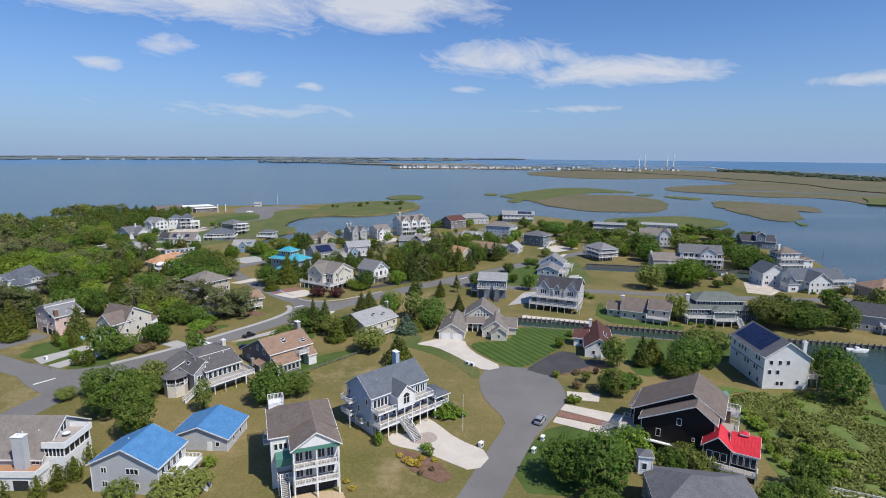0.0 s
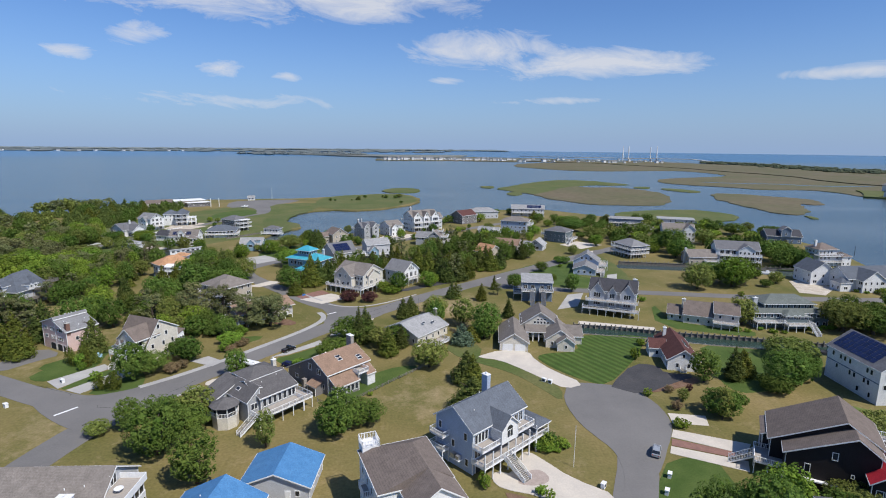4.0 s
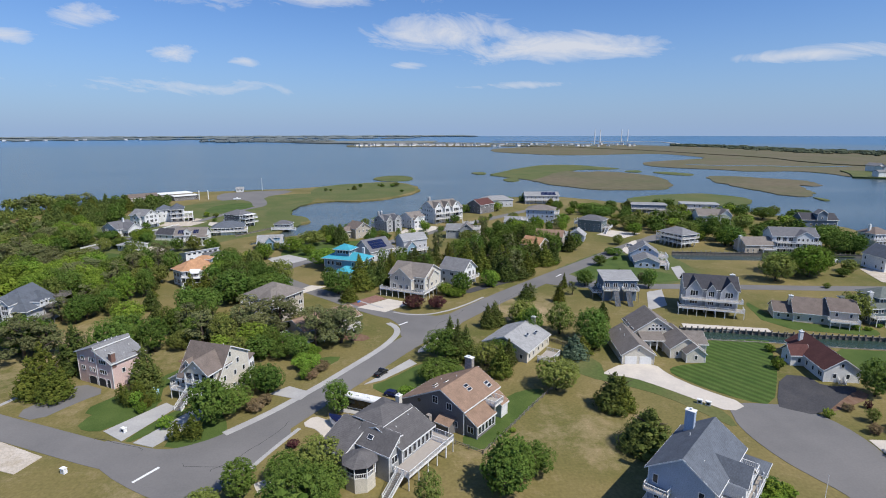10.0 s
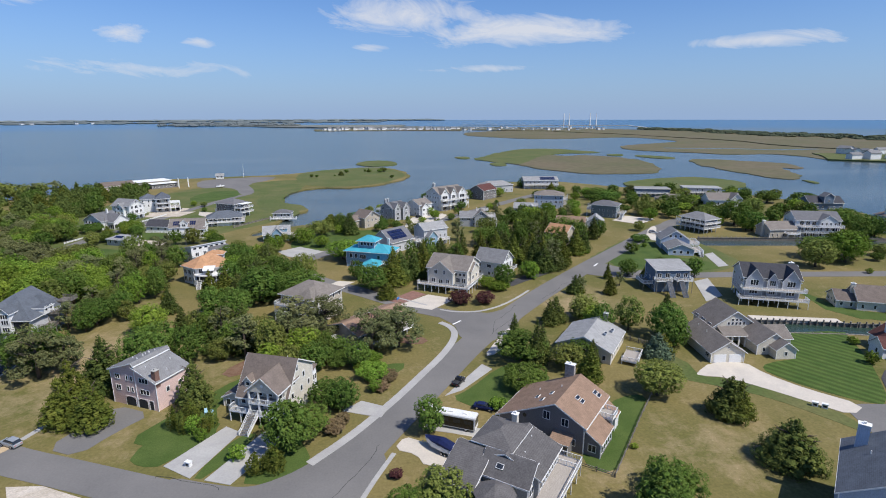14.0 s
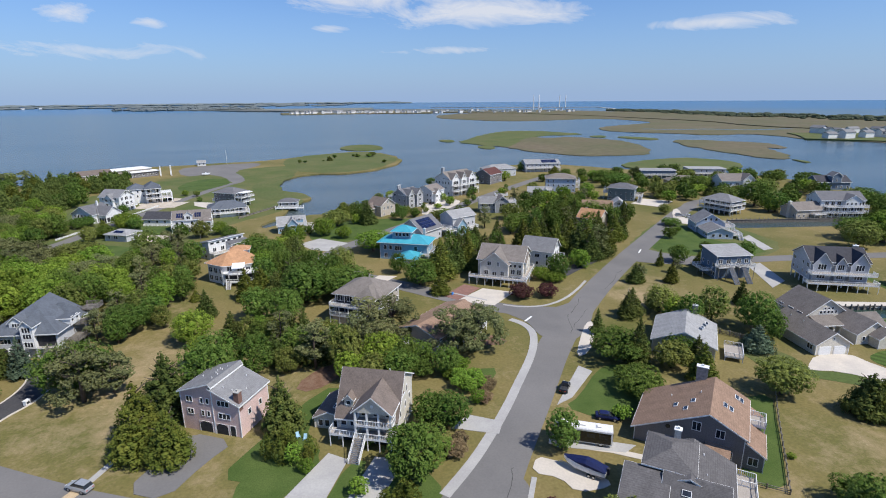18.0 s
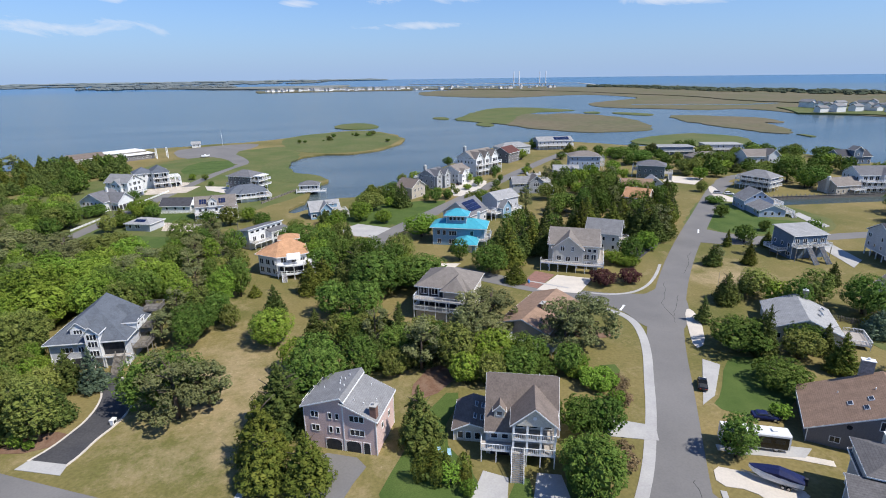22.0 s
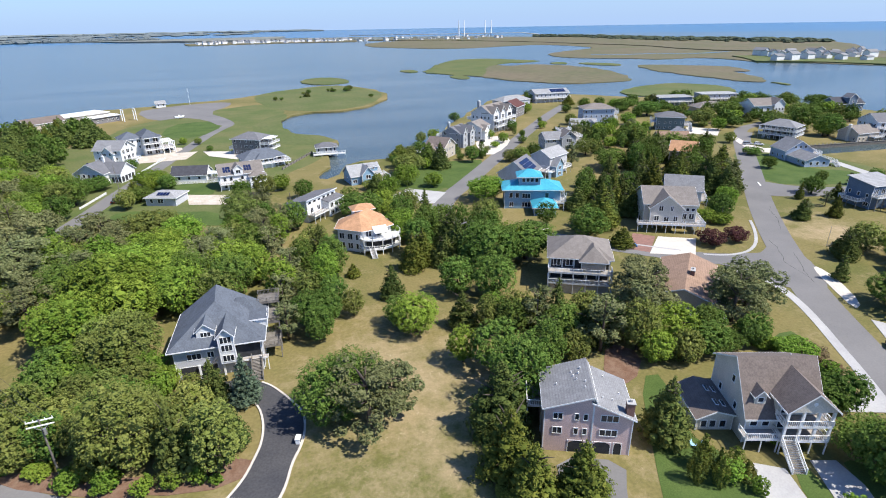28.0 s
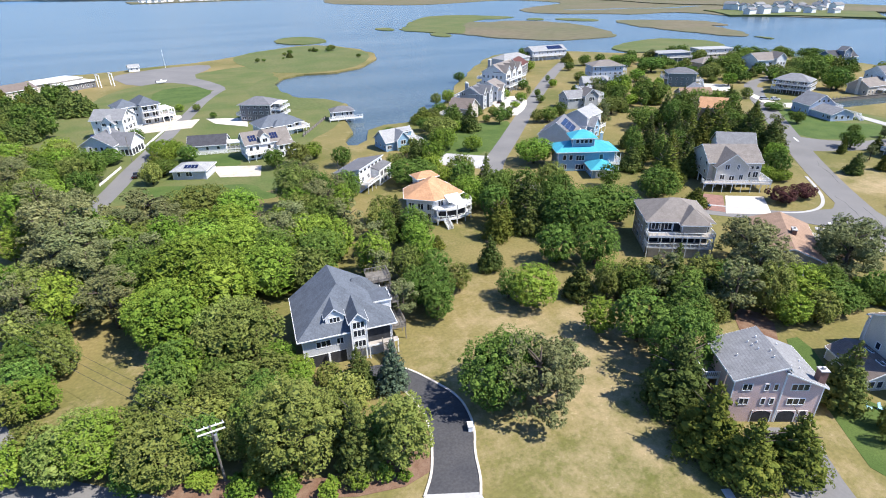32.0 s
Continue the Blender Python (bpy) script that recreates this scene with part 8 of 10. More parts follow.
TREES += [("D", *v) for v in ((-138.6, 144.3, 3.2, 8), (-144.1, 137.8, 5.4, 9.3), (-141.3, 133.7, 3, 4.9), (-115.4, 179.3, 6.5, 10), (-114.3, 188.0, 6.6, 19.2), (-107.2, 147.5, 6.2, 9), (-57.4, 120.4, 3.4, 7.1), (-136.2, 145.6, 4.6, 8.4), (-86.5, 173.3, 5.5, 10), (-90.0, 190.2, 8.6, 8.6),)]
TREES += [("D", *v) for v in ((-68.4, 219.9, 7.5, 9.1), (-69.5, 155.6, 9.2, 11.3), (-27.1, 156.1, 3.4, 5), (-22.8, 156.6, 4.6, 9), (10.4, 159.8, 4.2, 7), (-15.1, 200.2, 7.6, 9.3), (10.6, 220.5, 8.9, 10.9), (-134.2, 239.3, 7.1, 6.4), (-140.6, 257.3, 3.1, 6.3), (-147.4, 239.9, 6.9, 3.9), (-135.6, 223.5, 5.4, 6), (-30.9, 118.4, 7.2, 8.3), (-33.1, 109.4, 5.8, 5.6), (-38.8, 104.2, 2.2, 3), (-21.2, 116.4, 4.4, 6.3), (-13.4, 128.7, 3.9, 7.6), )]
TREES += [("D", *v) for v in ((-60.5, 124.6, 3.6, 6), (-61.7, 108.8, 4.7, 6.7), (-64.5, 102.3, 5.5, 6.4), (-66.1, 99.7, 5, 10.8), (-59.9, 107.8, 3.9, 7.6), (-24.6, 114.1, 4.3, 6.8), (-2.3, 122.3, 5.7, 11), (25.9, 155.6, 3.4, 8.9), (-25.0, 84.2, 5.3, 5.7), (-60.6, 121.0, 3.2, 4), (-53.6, 159.4, 6.3, 10), (-69.8, 170.5, 5.6, 10.9), )]
TREES += [("D", *v) for v in ((-3.2, 197.7, 7.1, 13.7), (10.4, 203.8, 7.4, 11.4), (-12.1, 215.6, 6.2, 8.9), (106.8, 259.5, 10.3, 7.5), (81.0, 212.7, 11.5, 15.7), (79.7, 202.1, 7.8, 12), (82.8, 248.0, 9.7, 11), (58.8, 237.5, 7.3, 10.5), (59.9, 283.4, 8.8, 9.1), (68.8, 213.1, 6.6, 12.7), (71.5, 166.3, 8.8, 10.7), (79.6, 165.4, 10, 13.2), (114.5, 216.4, 5.2, 6.6), (107.2, 187.0, 6.4, 10.5), (112.6, 186.4, 5.7, 9), (131.0, 255.8, 10.3, 9.6), (-28.6, 80.6, 4.6, 8.7), (-58.1, 83.2, 3.4, 7.5), (-53.1, 85.1, 4.3, 6.3), (-49.1, 81.1, 5.5, 7), (-61.5, 81.5, 3, 3.5), (-3.1, 118.7, 4.3, 8.2),)]
TREES += [("D", *v) for v in ((-13.2, 125.3, 3.6, 10.7), (32.8, 96.7, 4.2, 9.8), (28.9, 83.9, 2.4, 8.7), (-50.9, 76.5, 6.5, 12.5), (-43.2, 70.2, 4.8, 11.4), (-49.6, 85.8, 5, 7.9), (-27.8, 81.7, 4.2, 10.8), (15.5, 60.3, 5.2, 9.5), (19.1, 58.2, 6.1, 12.6), (24.5, 63.5, 4.3, 9.2), (29.2, 85.1, 4.7, 7), (32.7, 88.1, 3.9, 4.1), (46.2, 95.1, 6.3, 10.3), (51.0, 97.2, 4.3, 8.3), (43.1, 92.9, 4.9, 4.6), (55.7, 107.3, 8.4, 3), (69.1, 89.2, 6.3, 11.9), (66.5, 82.7, 5.9, 11.4), (78.0, 122.1, 8.5, 12.1),)]
TREES += [("D", *v) for v in ((83.6, 120.4, 9.4, 9.6), (89.8, 121.7, 6.4, 8), (94.6, 119.2, 4.2, 10.3), (63.4, 158.4, 7.6, 12.3), (75.3, 161.1, 8.8, 14.4), (57.8, 127.2, 5.1, 10.8), (111.5, 188.2, 9.6, 12.3), (110.5, 195.9, 9.4, 13.5), (117.0, 191.5, 6.3, 7.7), (146.2, 251.7, 10.7, 7), (57.1, 265.2, 11.2, 10.5), (32.8, 193.9, 5, 3.5),)]
TREES += [("P", *v) for v in ((-150.5, 185.6, 12.1, 23.7), (-138.2, 191.3, 9.1, 11.4), (-111.8, 182.3, 6, 11), (-81.0, 133.8, 3.5, 11.5), (-67.3, 129.6, 6.4, 15), (-55.0, 125.6, 6.4, 12.5), (-146.9, 175.3, 10.9, 14.5), (-149.8, 201.4, 12, 9.2), )]
TREES += [("S", *v) for v in ((-130.1, 126.9, 1.8, 4.2), (-124.6, 125.1, 1.7, 3.3), (-126.7, 126.0, 1.1, 2.5), (-122.4, 124.7, 1.4, 2.9), (-133.3, 128.7, 2.2, 3), (-55.6, 121.8, 3.5, 3.1), (-55.3, 116.4, 4.4, 3.9), (-121.0, 124.0, 1.2, 1.6), (-127.2, 125.4, 1.6, 2.5), (-78.4, 105.4, 1.9, 4.2), (-77.2, 103.6, 1.4, 2.7), (-71.9, 98.9, 1.9, 3.1), (-24.7, 92.9, 0.9, 1), (-55.1, 112.2, 2, 3.1), (-24.5, 154.4, 4.2, 3.7), (-14.7, 162.1, 4.5, 7.5), (-70.2, 107.1, 2.1, 2.5), (20.8, 91.9, 1.3, 2.3), (24.8, 107.3, 1.9, 3.8), (28.8, 114.4, 1.7, 2.4), (0.3, 76.9, 3.1, 2.4), (-29.9, 62.9, 1.7, 2.6),)]
TREES += [("S", *v) for v in ((-8.6, 68.2, 1.1, 3.3), (-2.2, 67.2, 1.4, 1.8), (0.6, 76.6, 1.8, 4), (2.7, 77.2, 1.5, 2.3), (21.7, 82.1, 2.2, 1.8),)]
TREES += [("K", *v) for v in ((-54.2, 112.8, 2.1, 1.9), (-53.0, 115.7, 3, 1.7), (-59.8, 104.3, 2, 2.7), (-60.8, 102.5, 2.6, 3.1), (-54.3, 111.9, 1.6, 2.2), (25.0, 93.2, 1.5, 1.9), (23.5, 87.2, 1.6, 2.6),)]
TREES += [("A", *v) for v in ((-76.6, 106.6, 1.4, 3.7), (-78.6, 106.7, 1.2, 4.8), (-79.6, 107.9, 1.4, 5.2), (-81.2, 106.8, 1.4, 5.5), (-79.8, 105.5, 1.1, 5.6), (-77.1, 105.1, 1.3, 3.6), (-69.3, 95.8, 1.8, 4.2), (-67.6, 96.6, 1.7, 4.3), (-79.3, 107.9, 1.5, 5.7), (-67.2, 95.8, 2.1, 4.8), (-45.9, 57.9, 1.5, 5.5), (-45.5, 60.1, 1.5, 4.8), (-50.0, 55.0, 1.1, 5), (-46.1, 54.8, 1.5, 4.7),)]
TREES += [("R", *v) for v in ((-35.3, 146.8, 4.2, 5), (-53.7, 92.4, 1.5, 1.8), (-30.0, 146.1, 3.6, 4.8), (28.6, 93.5, 1, 2), (30.5, 87.6, 2.4, 2.5),)]
TREES += [("L", *v) for v in ((-8.1, 115.7, 4.2, 7.2), )]
TREES += [("G", *v) for v in ((-4.5, 64.3, 1.1, 1.0), (-3.7, 63.7, 1.4, 1.1), (-3.0, 63.4, 1.0, 0.9), (-2.7, 64.8, 1.0, 0.9), (-0.8, 64.5, 0.9, 0.7), (-5.6, 65.6, 0.8, 0.7), (-10.7, 58.3, 0.9, 0.9), (-11.7, 59.7, 0.8, 0.8))]
TREES += [("S", -1.6, 65.7, 1.2, 2.8), ("S", -8.9, 69.1, 1.3, 2.9), ("D", 0.9, 77.3, 2.2, 3.6), ("S", 3.0, 76.9, 1.6, 1.7), ("S", 1.9, 75.9, 1.0, 1.0), ("K", -2.6, 61.6, 0.8, 1.0), ("K", -1.2, 62.4, 0.7, 0.9)]

TREES += [('D', -109.4, 128.2, 6.3, 11.5), ('P', -106.2, 125.2, 6.8, 13.0), ('D', -106.6, 129.4, 5.6, 11.0), ('P', -102.9, 126.6, 4.6, 9.5), ('C', -79.9, 112.0, 4.3, 12.0), ('C', -94.2, 119.5, 6.0, 14.0), ('D', -89.9, 122.5, 6.2, 13.0), ('D', -89.5, 128.8, 5.0, 11.0), ('D', -84.6, 126.6, 4.5, 11.0), ('P', -75.9, 127.0, 5.0, 12.5), ('P', -69.3, 128.6, 4.6, 12.5), ('B', -71.2, 122.4, 3.6, 7.0), ('O', -68.1, 121.0, 3.4, 7.0), ('B', -92.5, 132.0, 3.5, 8.0), ('D', -72.5, 165.1, 5.5, 11.0), ('D', -34.2, 217.8, 4.5, 7.2), ('O', 15.2, 262.0, 4.5, 7.2), ('D', 14.5, 295.6, 5.0, 8.0), ('C', 46.6, 308.6, 5.0, 8.0), ('B', 56.0, 286.1, 5.0, 8.0), ('D', 34.7, 251.5, 5.0, 8.0), ('O', 80.6, 289.2, 5.0, 8.0), ('B', 55.6, 226.7, 5.0, 8.0), ('O', 102.7, 229.8, 7.0, 11.200000000000001), ('D', 131.8, 271.3, 5.0, 8.0), ('C', 79.7, 234.6, 4.0, 6.4), ('B', 78.0, 202.7, 6.0, 9.600000000000001), ('D', 22.7, 180.3, 3.5, 5.6000000000000005), ('O', 71.6, 246.7, 5.0, 8.0), ('B', 21.1, 245.0, 5.0, 8.0), ('O', -62.5, 236.1, 4.0, 6.4)]
TREES += [('D', -57.1, 242.1, 4.0, 6.4), ('C', -46.9, 236.9, 3.5, 5.6000000000000005), ('B', -26.9, 252.0, 3.5, 5.6000000000000005), ('D', 47.3, 332.8, 4.0, 6.4), ('O', 143.1, 264.8, 5.0, 8.0), ('D', -80.4, 226.1, 3.0, 4.800000000000001), ('C', -82.8, 203.6, 4.5, 8.549999999999999), ('B', -80.4, 199.9, 4.5, 8.549999999999999), ('D', -90.6, 197.7, 4.0, 7.6), ('O', -80.8, 186.5, 5.0, 9.5), ('D', -98.9, 208.9, 4.0, 7.6), ('B', -103.0, 218.7, 4.0, 6.4), ('O', -107.5, 215.5, 4.5, 8.549999999999999), ('D', -112.8, 215.5, 4.0, 7.6), ('C', -137.0, 227.3, 4.0, 7.6), ('B', -133.7, 233.7, 3.5, 5.6000000000000005), ('D', -129.7, 231.8, 4.0, 6.4), ('O', -137.9, 218.2, 4.0, 7.6), ('D', -150.2, 215.6, 5.0, 9.5), ('B', -154.6, 211.9, 5.0, 9.5), ('O', -160.0, 222.3, 5.0, 9.5), ('D', -156.3, 227.0, 4.0, 7.6), ('C', -151.3, 234.2, 4.0, 7.6), ('D', -127.8, 293.3, 2.5, 4.0), ('O', -122.8, 290.7, 2.5, 4.0), ('D', -119.2, 276.6, 2.0, 3.2), ('B', -174.4, 272.8, 5.0, 8.0), ('O', -176.7, 293.8, 5.0, 8.0), ('D', -170.2, 282.2, 5.0, 8.0), ('C', -188.0, 330.1, 5.0, 8.0), ('B', -167.1, 241.9, 4.0, 7.6), ('P', -111.1, 196.9, 6.0, 11.399999999999999), ('D', -104.7, 188.2, 5.0, 9.5), ('O', -102.6, 174.4, 4.5, 8.549999999999999), ]
TREES += [('O', -128.4, 140.6, 4, 7.5), ('B', -126.4, 139.0, 3.2, 6), ('C', -119.4, 128.3, 3.2, 9), ('D', -121.8, 127.4, 4, 8), ('D', -122.7, 133.4, 3.6, 8), ('O', -125.0, 130.2, 4.4, 9)]
TREES += [('D', -48.7, 100.4, 3.3, 8.6)]
TREES += [('B', -125.6, 140.6, 2.6, 5.2), ('O', -123.2, 138.4, 2.4, 4.6), ('B', -127.2, 143.1, 3.2, 6.5), ('D', -122.3, 136.4, 2.2, 4.5)]
TREES += [('C', -96.2, 114.1, 5.0, 12.5)]
TREES += [('O', -153.5, 163.4, 3.5, 7), ('B', -149.8, 148.2, 3.6, 7), ('D', -147.2, 138.0, 3.6, 7.5), ('B', -151.0, 139.5, 3.4, 7), ('D', -154.0, 176.8, 4, 8)]
TREES += [('A', -45.6, 57.8, 1.4, 5), ('A', -45.0, 59.7, 1.4, 5), ('A', -45.7, 63.3, 1.3, 4.6), ('A', -46.9, 56.0, 1.4, 5)]
TREES += [('C', -8.5, 177.9, 5.4, 8.3), ('C', -5.1, 180.1, 4.2, 8.3), ('C', -17.8, 182.8, 5.4, 13.0), ('C', -14.4, 185.0, 4.2, 11.5), ('C', -14.5, 176.2, 5.4, 13.0), ('C', -11.1, 178.39999999999998, 4.2, 11.5), ('C', -7.7, 172.3, 5.4, 13.0), ('C', -4.300000000000001, 174.5, 4.2, 11.5), ('C', -5.7, 168.8, 5.4, 13.0), ('C', -2.3000000000000003, 171.0, 4.2, 11.5), ('C', 5.8, 182.0, 5.4, 13.0), ('C', 9.2, 184.2, 4.2, 11.5), ('C', -46.6, 164.3, 5.4, 13.0), ('C', -43.2, 166.5, 4.2, 11.5), ('C', -37.9, 166.3, 5.4, 10.7), ('C', -34.5, 168.5, 4.2, 10.7)]

TREES += [('S', 54.3, 122.9, 1.6, 1.5), ('S', 56.2, 122.2, 1.4, 1.2), ('S', 59.8, 123.5, 1.3, 1.2), ('S', 61.5, 121.5, 1.6, 1.5), ('S', 63.9, 121.1, 1.2, 1.1), ('S', 71.0, 123.3, 2.2, 2.4), ('S', 72.5, 122.5, 1.6, 1.6), ('S', 75.0, 123.8, 1.5, 1.5), ('S', 76.4, 123.4, 2.0, 2.6), ('S', 71.8, 150.7, 1.6, 2.4), ('S', 40.9, 148.4, 2.2, 2.6), ('S', 42.3, 146.4, 1.8, 2.0), ('S', 108.1, 154.8, 1.4, 1.6), ('S', 109.9, 153.3, 1.3, 1.3), ('S', 112.9, 153.3, 1.5, 1.8), ('D', 91.2, 165.1, 4.0, 6), ('B', 89.0, 171.8, 3.2, 4.5), ('D', 85.3, 160.8, 3.2, 4), ('B', 113.8, 151.8, 3, 3.5), ('D', 116.5, 150.0, 3.0, 6), ('D', 121.3, 236.8, 3.5, 5.5), ('D', 112.9, 260.4, 6.5, 9), ('P', 80.7, 287.8, 3.4, 9), ('B', 73.6, 212.0, 4, 6), ('D', 84.8, 250.6, 4, 6), ('O', 56.1, 234.1, 3, 4), ('D', 68.5, 254.0, 4, 5)]

TREES += [('D', -77.5, 174.5, 5, 9), ('B', -70.7, 159.3, 5.5, 9), ('D', -57.0, 168.5, 3.5, 8), ('D', -61.8, 225.5, 4, 11), ('D', -47.3, 223.4, 3.5, 8), ('B', -46.0, 257.5, 4, 7), ('D', -37.1, 219.1, 3.5, 6), ('D', -22.7, 291.7, 4, 6), ('P', -2.2, 195.4, 5, 12), ('P', -4.1, 233.1, 4, 12), ('D', 2.6, 228.3, 5, 9), ('C', 8.9, 218.8, 5, 11), ('D', 5.7, 201.4, 4, 8), ('D', -11.3, 262.7, 3.5, 6), ('D', 46.2, 295.6, 5, 8), ('B', 47.8, 279.9, 4, 6), ('P', -6.5, 168.6, 4.5, 13), ('C', -6.9, 174.8, 5, 14), ('C', -10.5, 170.2, 5, 14), ('D', -19.1, 196.5, 4, 9), ('P', -24.1, 206.3, 4, 11), ('D', -28.7, 219.5, 3.5, 8), ('D', -1.0, 179.7, 4, 9), ('B', -12.9, 164.5, 2.5, 5), ('D', 31.2, 243.1, 3, 5), ('S', 9.5, 182.5, 2, 2.4), ('S', 6.0, 181.5, 1.6, 2), ('S', 2.5, 179.8, 1.8, 2), ('D', -50.8, 257.2, 3.2, 6), ('D', 31.4, 288.7, 4, 6), ('D', -69.2, 227.5, 4, 6), ('B', -67.3, 204.5, 4, 6), ('D', -83.6, 194.0, 4, 7), ('B', -85.2, 184.9, 4, 7), ('B', -25.9, 243.2, 3, 6), ('D', 41.1, 209.0, 3.4, 6), ('S', 30.5, 187.0, 1.6, 2), ('D', 22.5, 165.7, 2.6, 4.5), ('P', 26.5, 160.5, 2.4, 5), ('P', -6.9, 149.3, 2.4, 6), ('P', 4.4, 152.5, 2.2, 5.5)]

TREES += [('O', -151.5, 148.0, 3.6, 7.0), ('B', -141.5, 136.6, 2.6, 4.2), ('S', -136.6, 132.0, 2.0, 2.0), ('S', -139.6, 133.6, 2.2, 2.2)]

TREES += [('P', -152.8, 191.8, 6.5, 14), ('P', -148.3, 179.9, 7, 14.5), ('P', -145.2, 168.6, 6.5, 14), ('P', -149.9, 173.4, 6, 13), ('P', -143.2, 161.5, 6, 13), ('P', -155.8, 204.9, 6, 13), ('P', -141.3, 185.5, 5.5, 12), ('P', -135.4, 182.1, 5.5, 12), ('P', -118.2, 172.2, 6, 13), ('P', -152.8, 165.4, 6, 12), ('B', -137.5, 157.3, 8.2, 11.5), ('B', -132.4, 169.1, 8.5, 13), ('B', -126.4, 168.8, 9, 13), ('B', -124.2, 160.2, 7.5, 12), ('B', -130.8, 158.8, 7.5, 12), ('D', -136.1, 167.4, 6.5, 12), ('B', -114.8, 183.0, 6, 10), ('B', -124.7, 185.8, 6.5, 11), ('O', -130.4, 147.5, 8, 11.5), ('D', -137.0, 146.3, 4.5, 9), ('D', -137.9, 142.7, 4.5, 8), ('O', -145.4, 138.1, 6, 9), ('O', -139.0, 133.9, 6, 10), ('D', -130.3, 133.5, 5.5, 10)]
TREES += [('P', -110.9, 155.1, 3.6, 9), ('O', -107.1, 154.5, 3.8, 9), ('D', -104.2, 151.4, 3.7, 9), ('P', -111.5, 145.9, 3.6, 9), ('D', -107.7, 143.9, 3.4, 8), ('O', -102.0, 148.6, 2.7, 7), ('Y', -98.9, 161.2, 2.1, 4), ('C', -95.3, 151.6, 3.3, 9), ('B', -95.5, 140.9, 5.6, 9), ('D', -97.2, 143.9, 3.0, 7), ('C', -89.2, 139.5, 3.6, 9), ('D', -77.4, 155.1, 8.7, 13), ('D', -81.3, 145.3, 5.6, 11), ('D', -85.9, 148.6, 5.0, 10), ('C', -86.4, 161.9, 4.5, 10), ('C', -79.6, 169.2, 4.4, 10), ('B', -84.6, 139.1, 3.5, 7), ('O', -82.0, 137.0, 4.2, 8), ('P', -63.1, 134.3, 7.4, 12), ('D', -72.2, 130.2, 4.9, 8), ('B', -66.2, 124.9, 5.3, 9), ('P', -50.5, 127.3, 7.5, 11), ('D', -64.1, 121.3, 4.5, 7), ('C', -81.8, 130.3, 3.4, 8), ('O', -79.8, 127.0, 3.5, 6), ('S', -56.8, 119.6, 2.6, 2.4), ('S', -55.5, 118.4, 2.4, 2.2)]
TREES += [('L', -117.5, 134.8, 3.1, 10.5), ('C', -95.9, 110.4, 4.3, 11.0), ('S', -130.2, 127.6, 2.4, 2.3), ('S', -133.5, 129.6, 2.3, 2.2), ('S', -136.0, 131.4, 2.0, 2.0), ('O', -149.2, 141.4, 3.4, 6.5)]
TREES += [('D', -151.0, 151.6, 4.0, 7.0)]
LEAFY = {"D": LEAF_D, "B": LEAF_B, "O": LEAF_O, "C": LEAF_C, "Y": LEAF_Y, "L": LEAF_BL, "P": LEAF_P, "S": LEAF_B, "A": LEAF_Y, "K": LEAF_K, "R": LEAF_R, "G": LEAF_G}
FORM = {"D": "broad", "B": "broad", "O": "broad", "C": "cone", "Y": "cone", "L": "cone", "P": "pine", "S": "bush", "A": "column", "K": "bush", "R": "bush", "G": "bush"}
SAYS = {"D": ("tree", "broad-leaved tree with a dense dark green crown", "tree"), "B": ("tree", "broad-leaved tree with a bright green crown", "tree"), "O": ("tree", "spreading tree with olive green leaves", "tree"),
        "C": ("cedar_tree", "dense dark green cedar tree with ragged sprays", "tree"), "Y": ("juniper_tree", "yellow-green juniper tree with upright sprays", "tree"), "L": ("spruce_tree", "blue-grey spruce tree with stiff sprays", "tree"),
        "P": ("pine_tree", "open-crowned grey-green pine tree", "tree"), "S": ("shrub", "rounded clipped green garden shrub", "shrub"), "A": ("arborvitae", "narrow upright evergreen garden shrub", "shrub"),
        "K": ("shrub", "brown-tinged flowering garden shrub", "shrub"), "R": ("shrub", "dark plum-leaved garden shrub", "shrub"), "G": ("shrub", "golden yellow low garden shrub", "shrub")}


def leaf_cards(P, N, size, r):
    """Four-cornered bent sprays at the points P that face roughly along N."""
    n = len(P)
    N = N + r.normal(0, 0.36, (n, 3))
    N /= np.linalg.norm(N, axis=1)[:, None] + 1e-9
    A = np.cross(N, r.normal(0, 1, (n, 3)))
    A /= np.linalg.norm(A, axis=1)[:, None] + 1e-9
    B = np.cross(N, A)
    s = size * r.uniform(0.6, 1.35, (n, 1))
    e = 0.62 * r.uniform(0.7, 1.2, (n, 1))
    v = np.stack([P - s * A, P - s * e * B + 0.25 * s * N, P + s * A * 1.1, P + s * e * B + 0.25 * s * N], 1)
    return v.reshape(-1, 3)


def sphere_rough(c, rad, r, k=7, m=4):
    v, f = [], []
    for i in range(1, m):
        for j in range(k):
            a, b = math.pi * i / m, 2 * math.pi * (j + 0.5 * i) / k
            q = r.uniform(0.85, 1.1)
            v.append((c[0] + rad[0] * q * math.sin(a) * math.cos(b), c[1] + rad[1] * q * math.sin(a) * math.sin(b), c[2] + rad[2] * q * math.cos(a)))
    top, bot = len(v), len(v) + 1
    v += [(c[0], c[1], c[2] + rad[2]), (c[0], c[1], c[2] - rad[2])]
    for i in range(m - 2):
        for j in range(k):
            f.append((i * k + j, (i + 1) * k + j, (i + 1) * k + (j + 1) % k, i * k + (j + 1) % k))
    f += [(top, j, (j + 1) % k) for j in range(k)] + [(bot, (m - 2) * k + (j + 1) % k, (m - 2) * k + j) for j in range(k)]
    return v, f


def crown_mesh(form, seed, count, size, asp):
    """A crown of unit radius whose height is asp radii, with the ground at 0."""
    r = np.random.RandomState(seed)
    core = Shape()
    P, N = [], []
    lobes = []
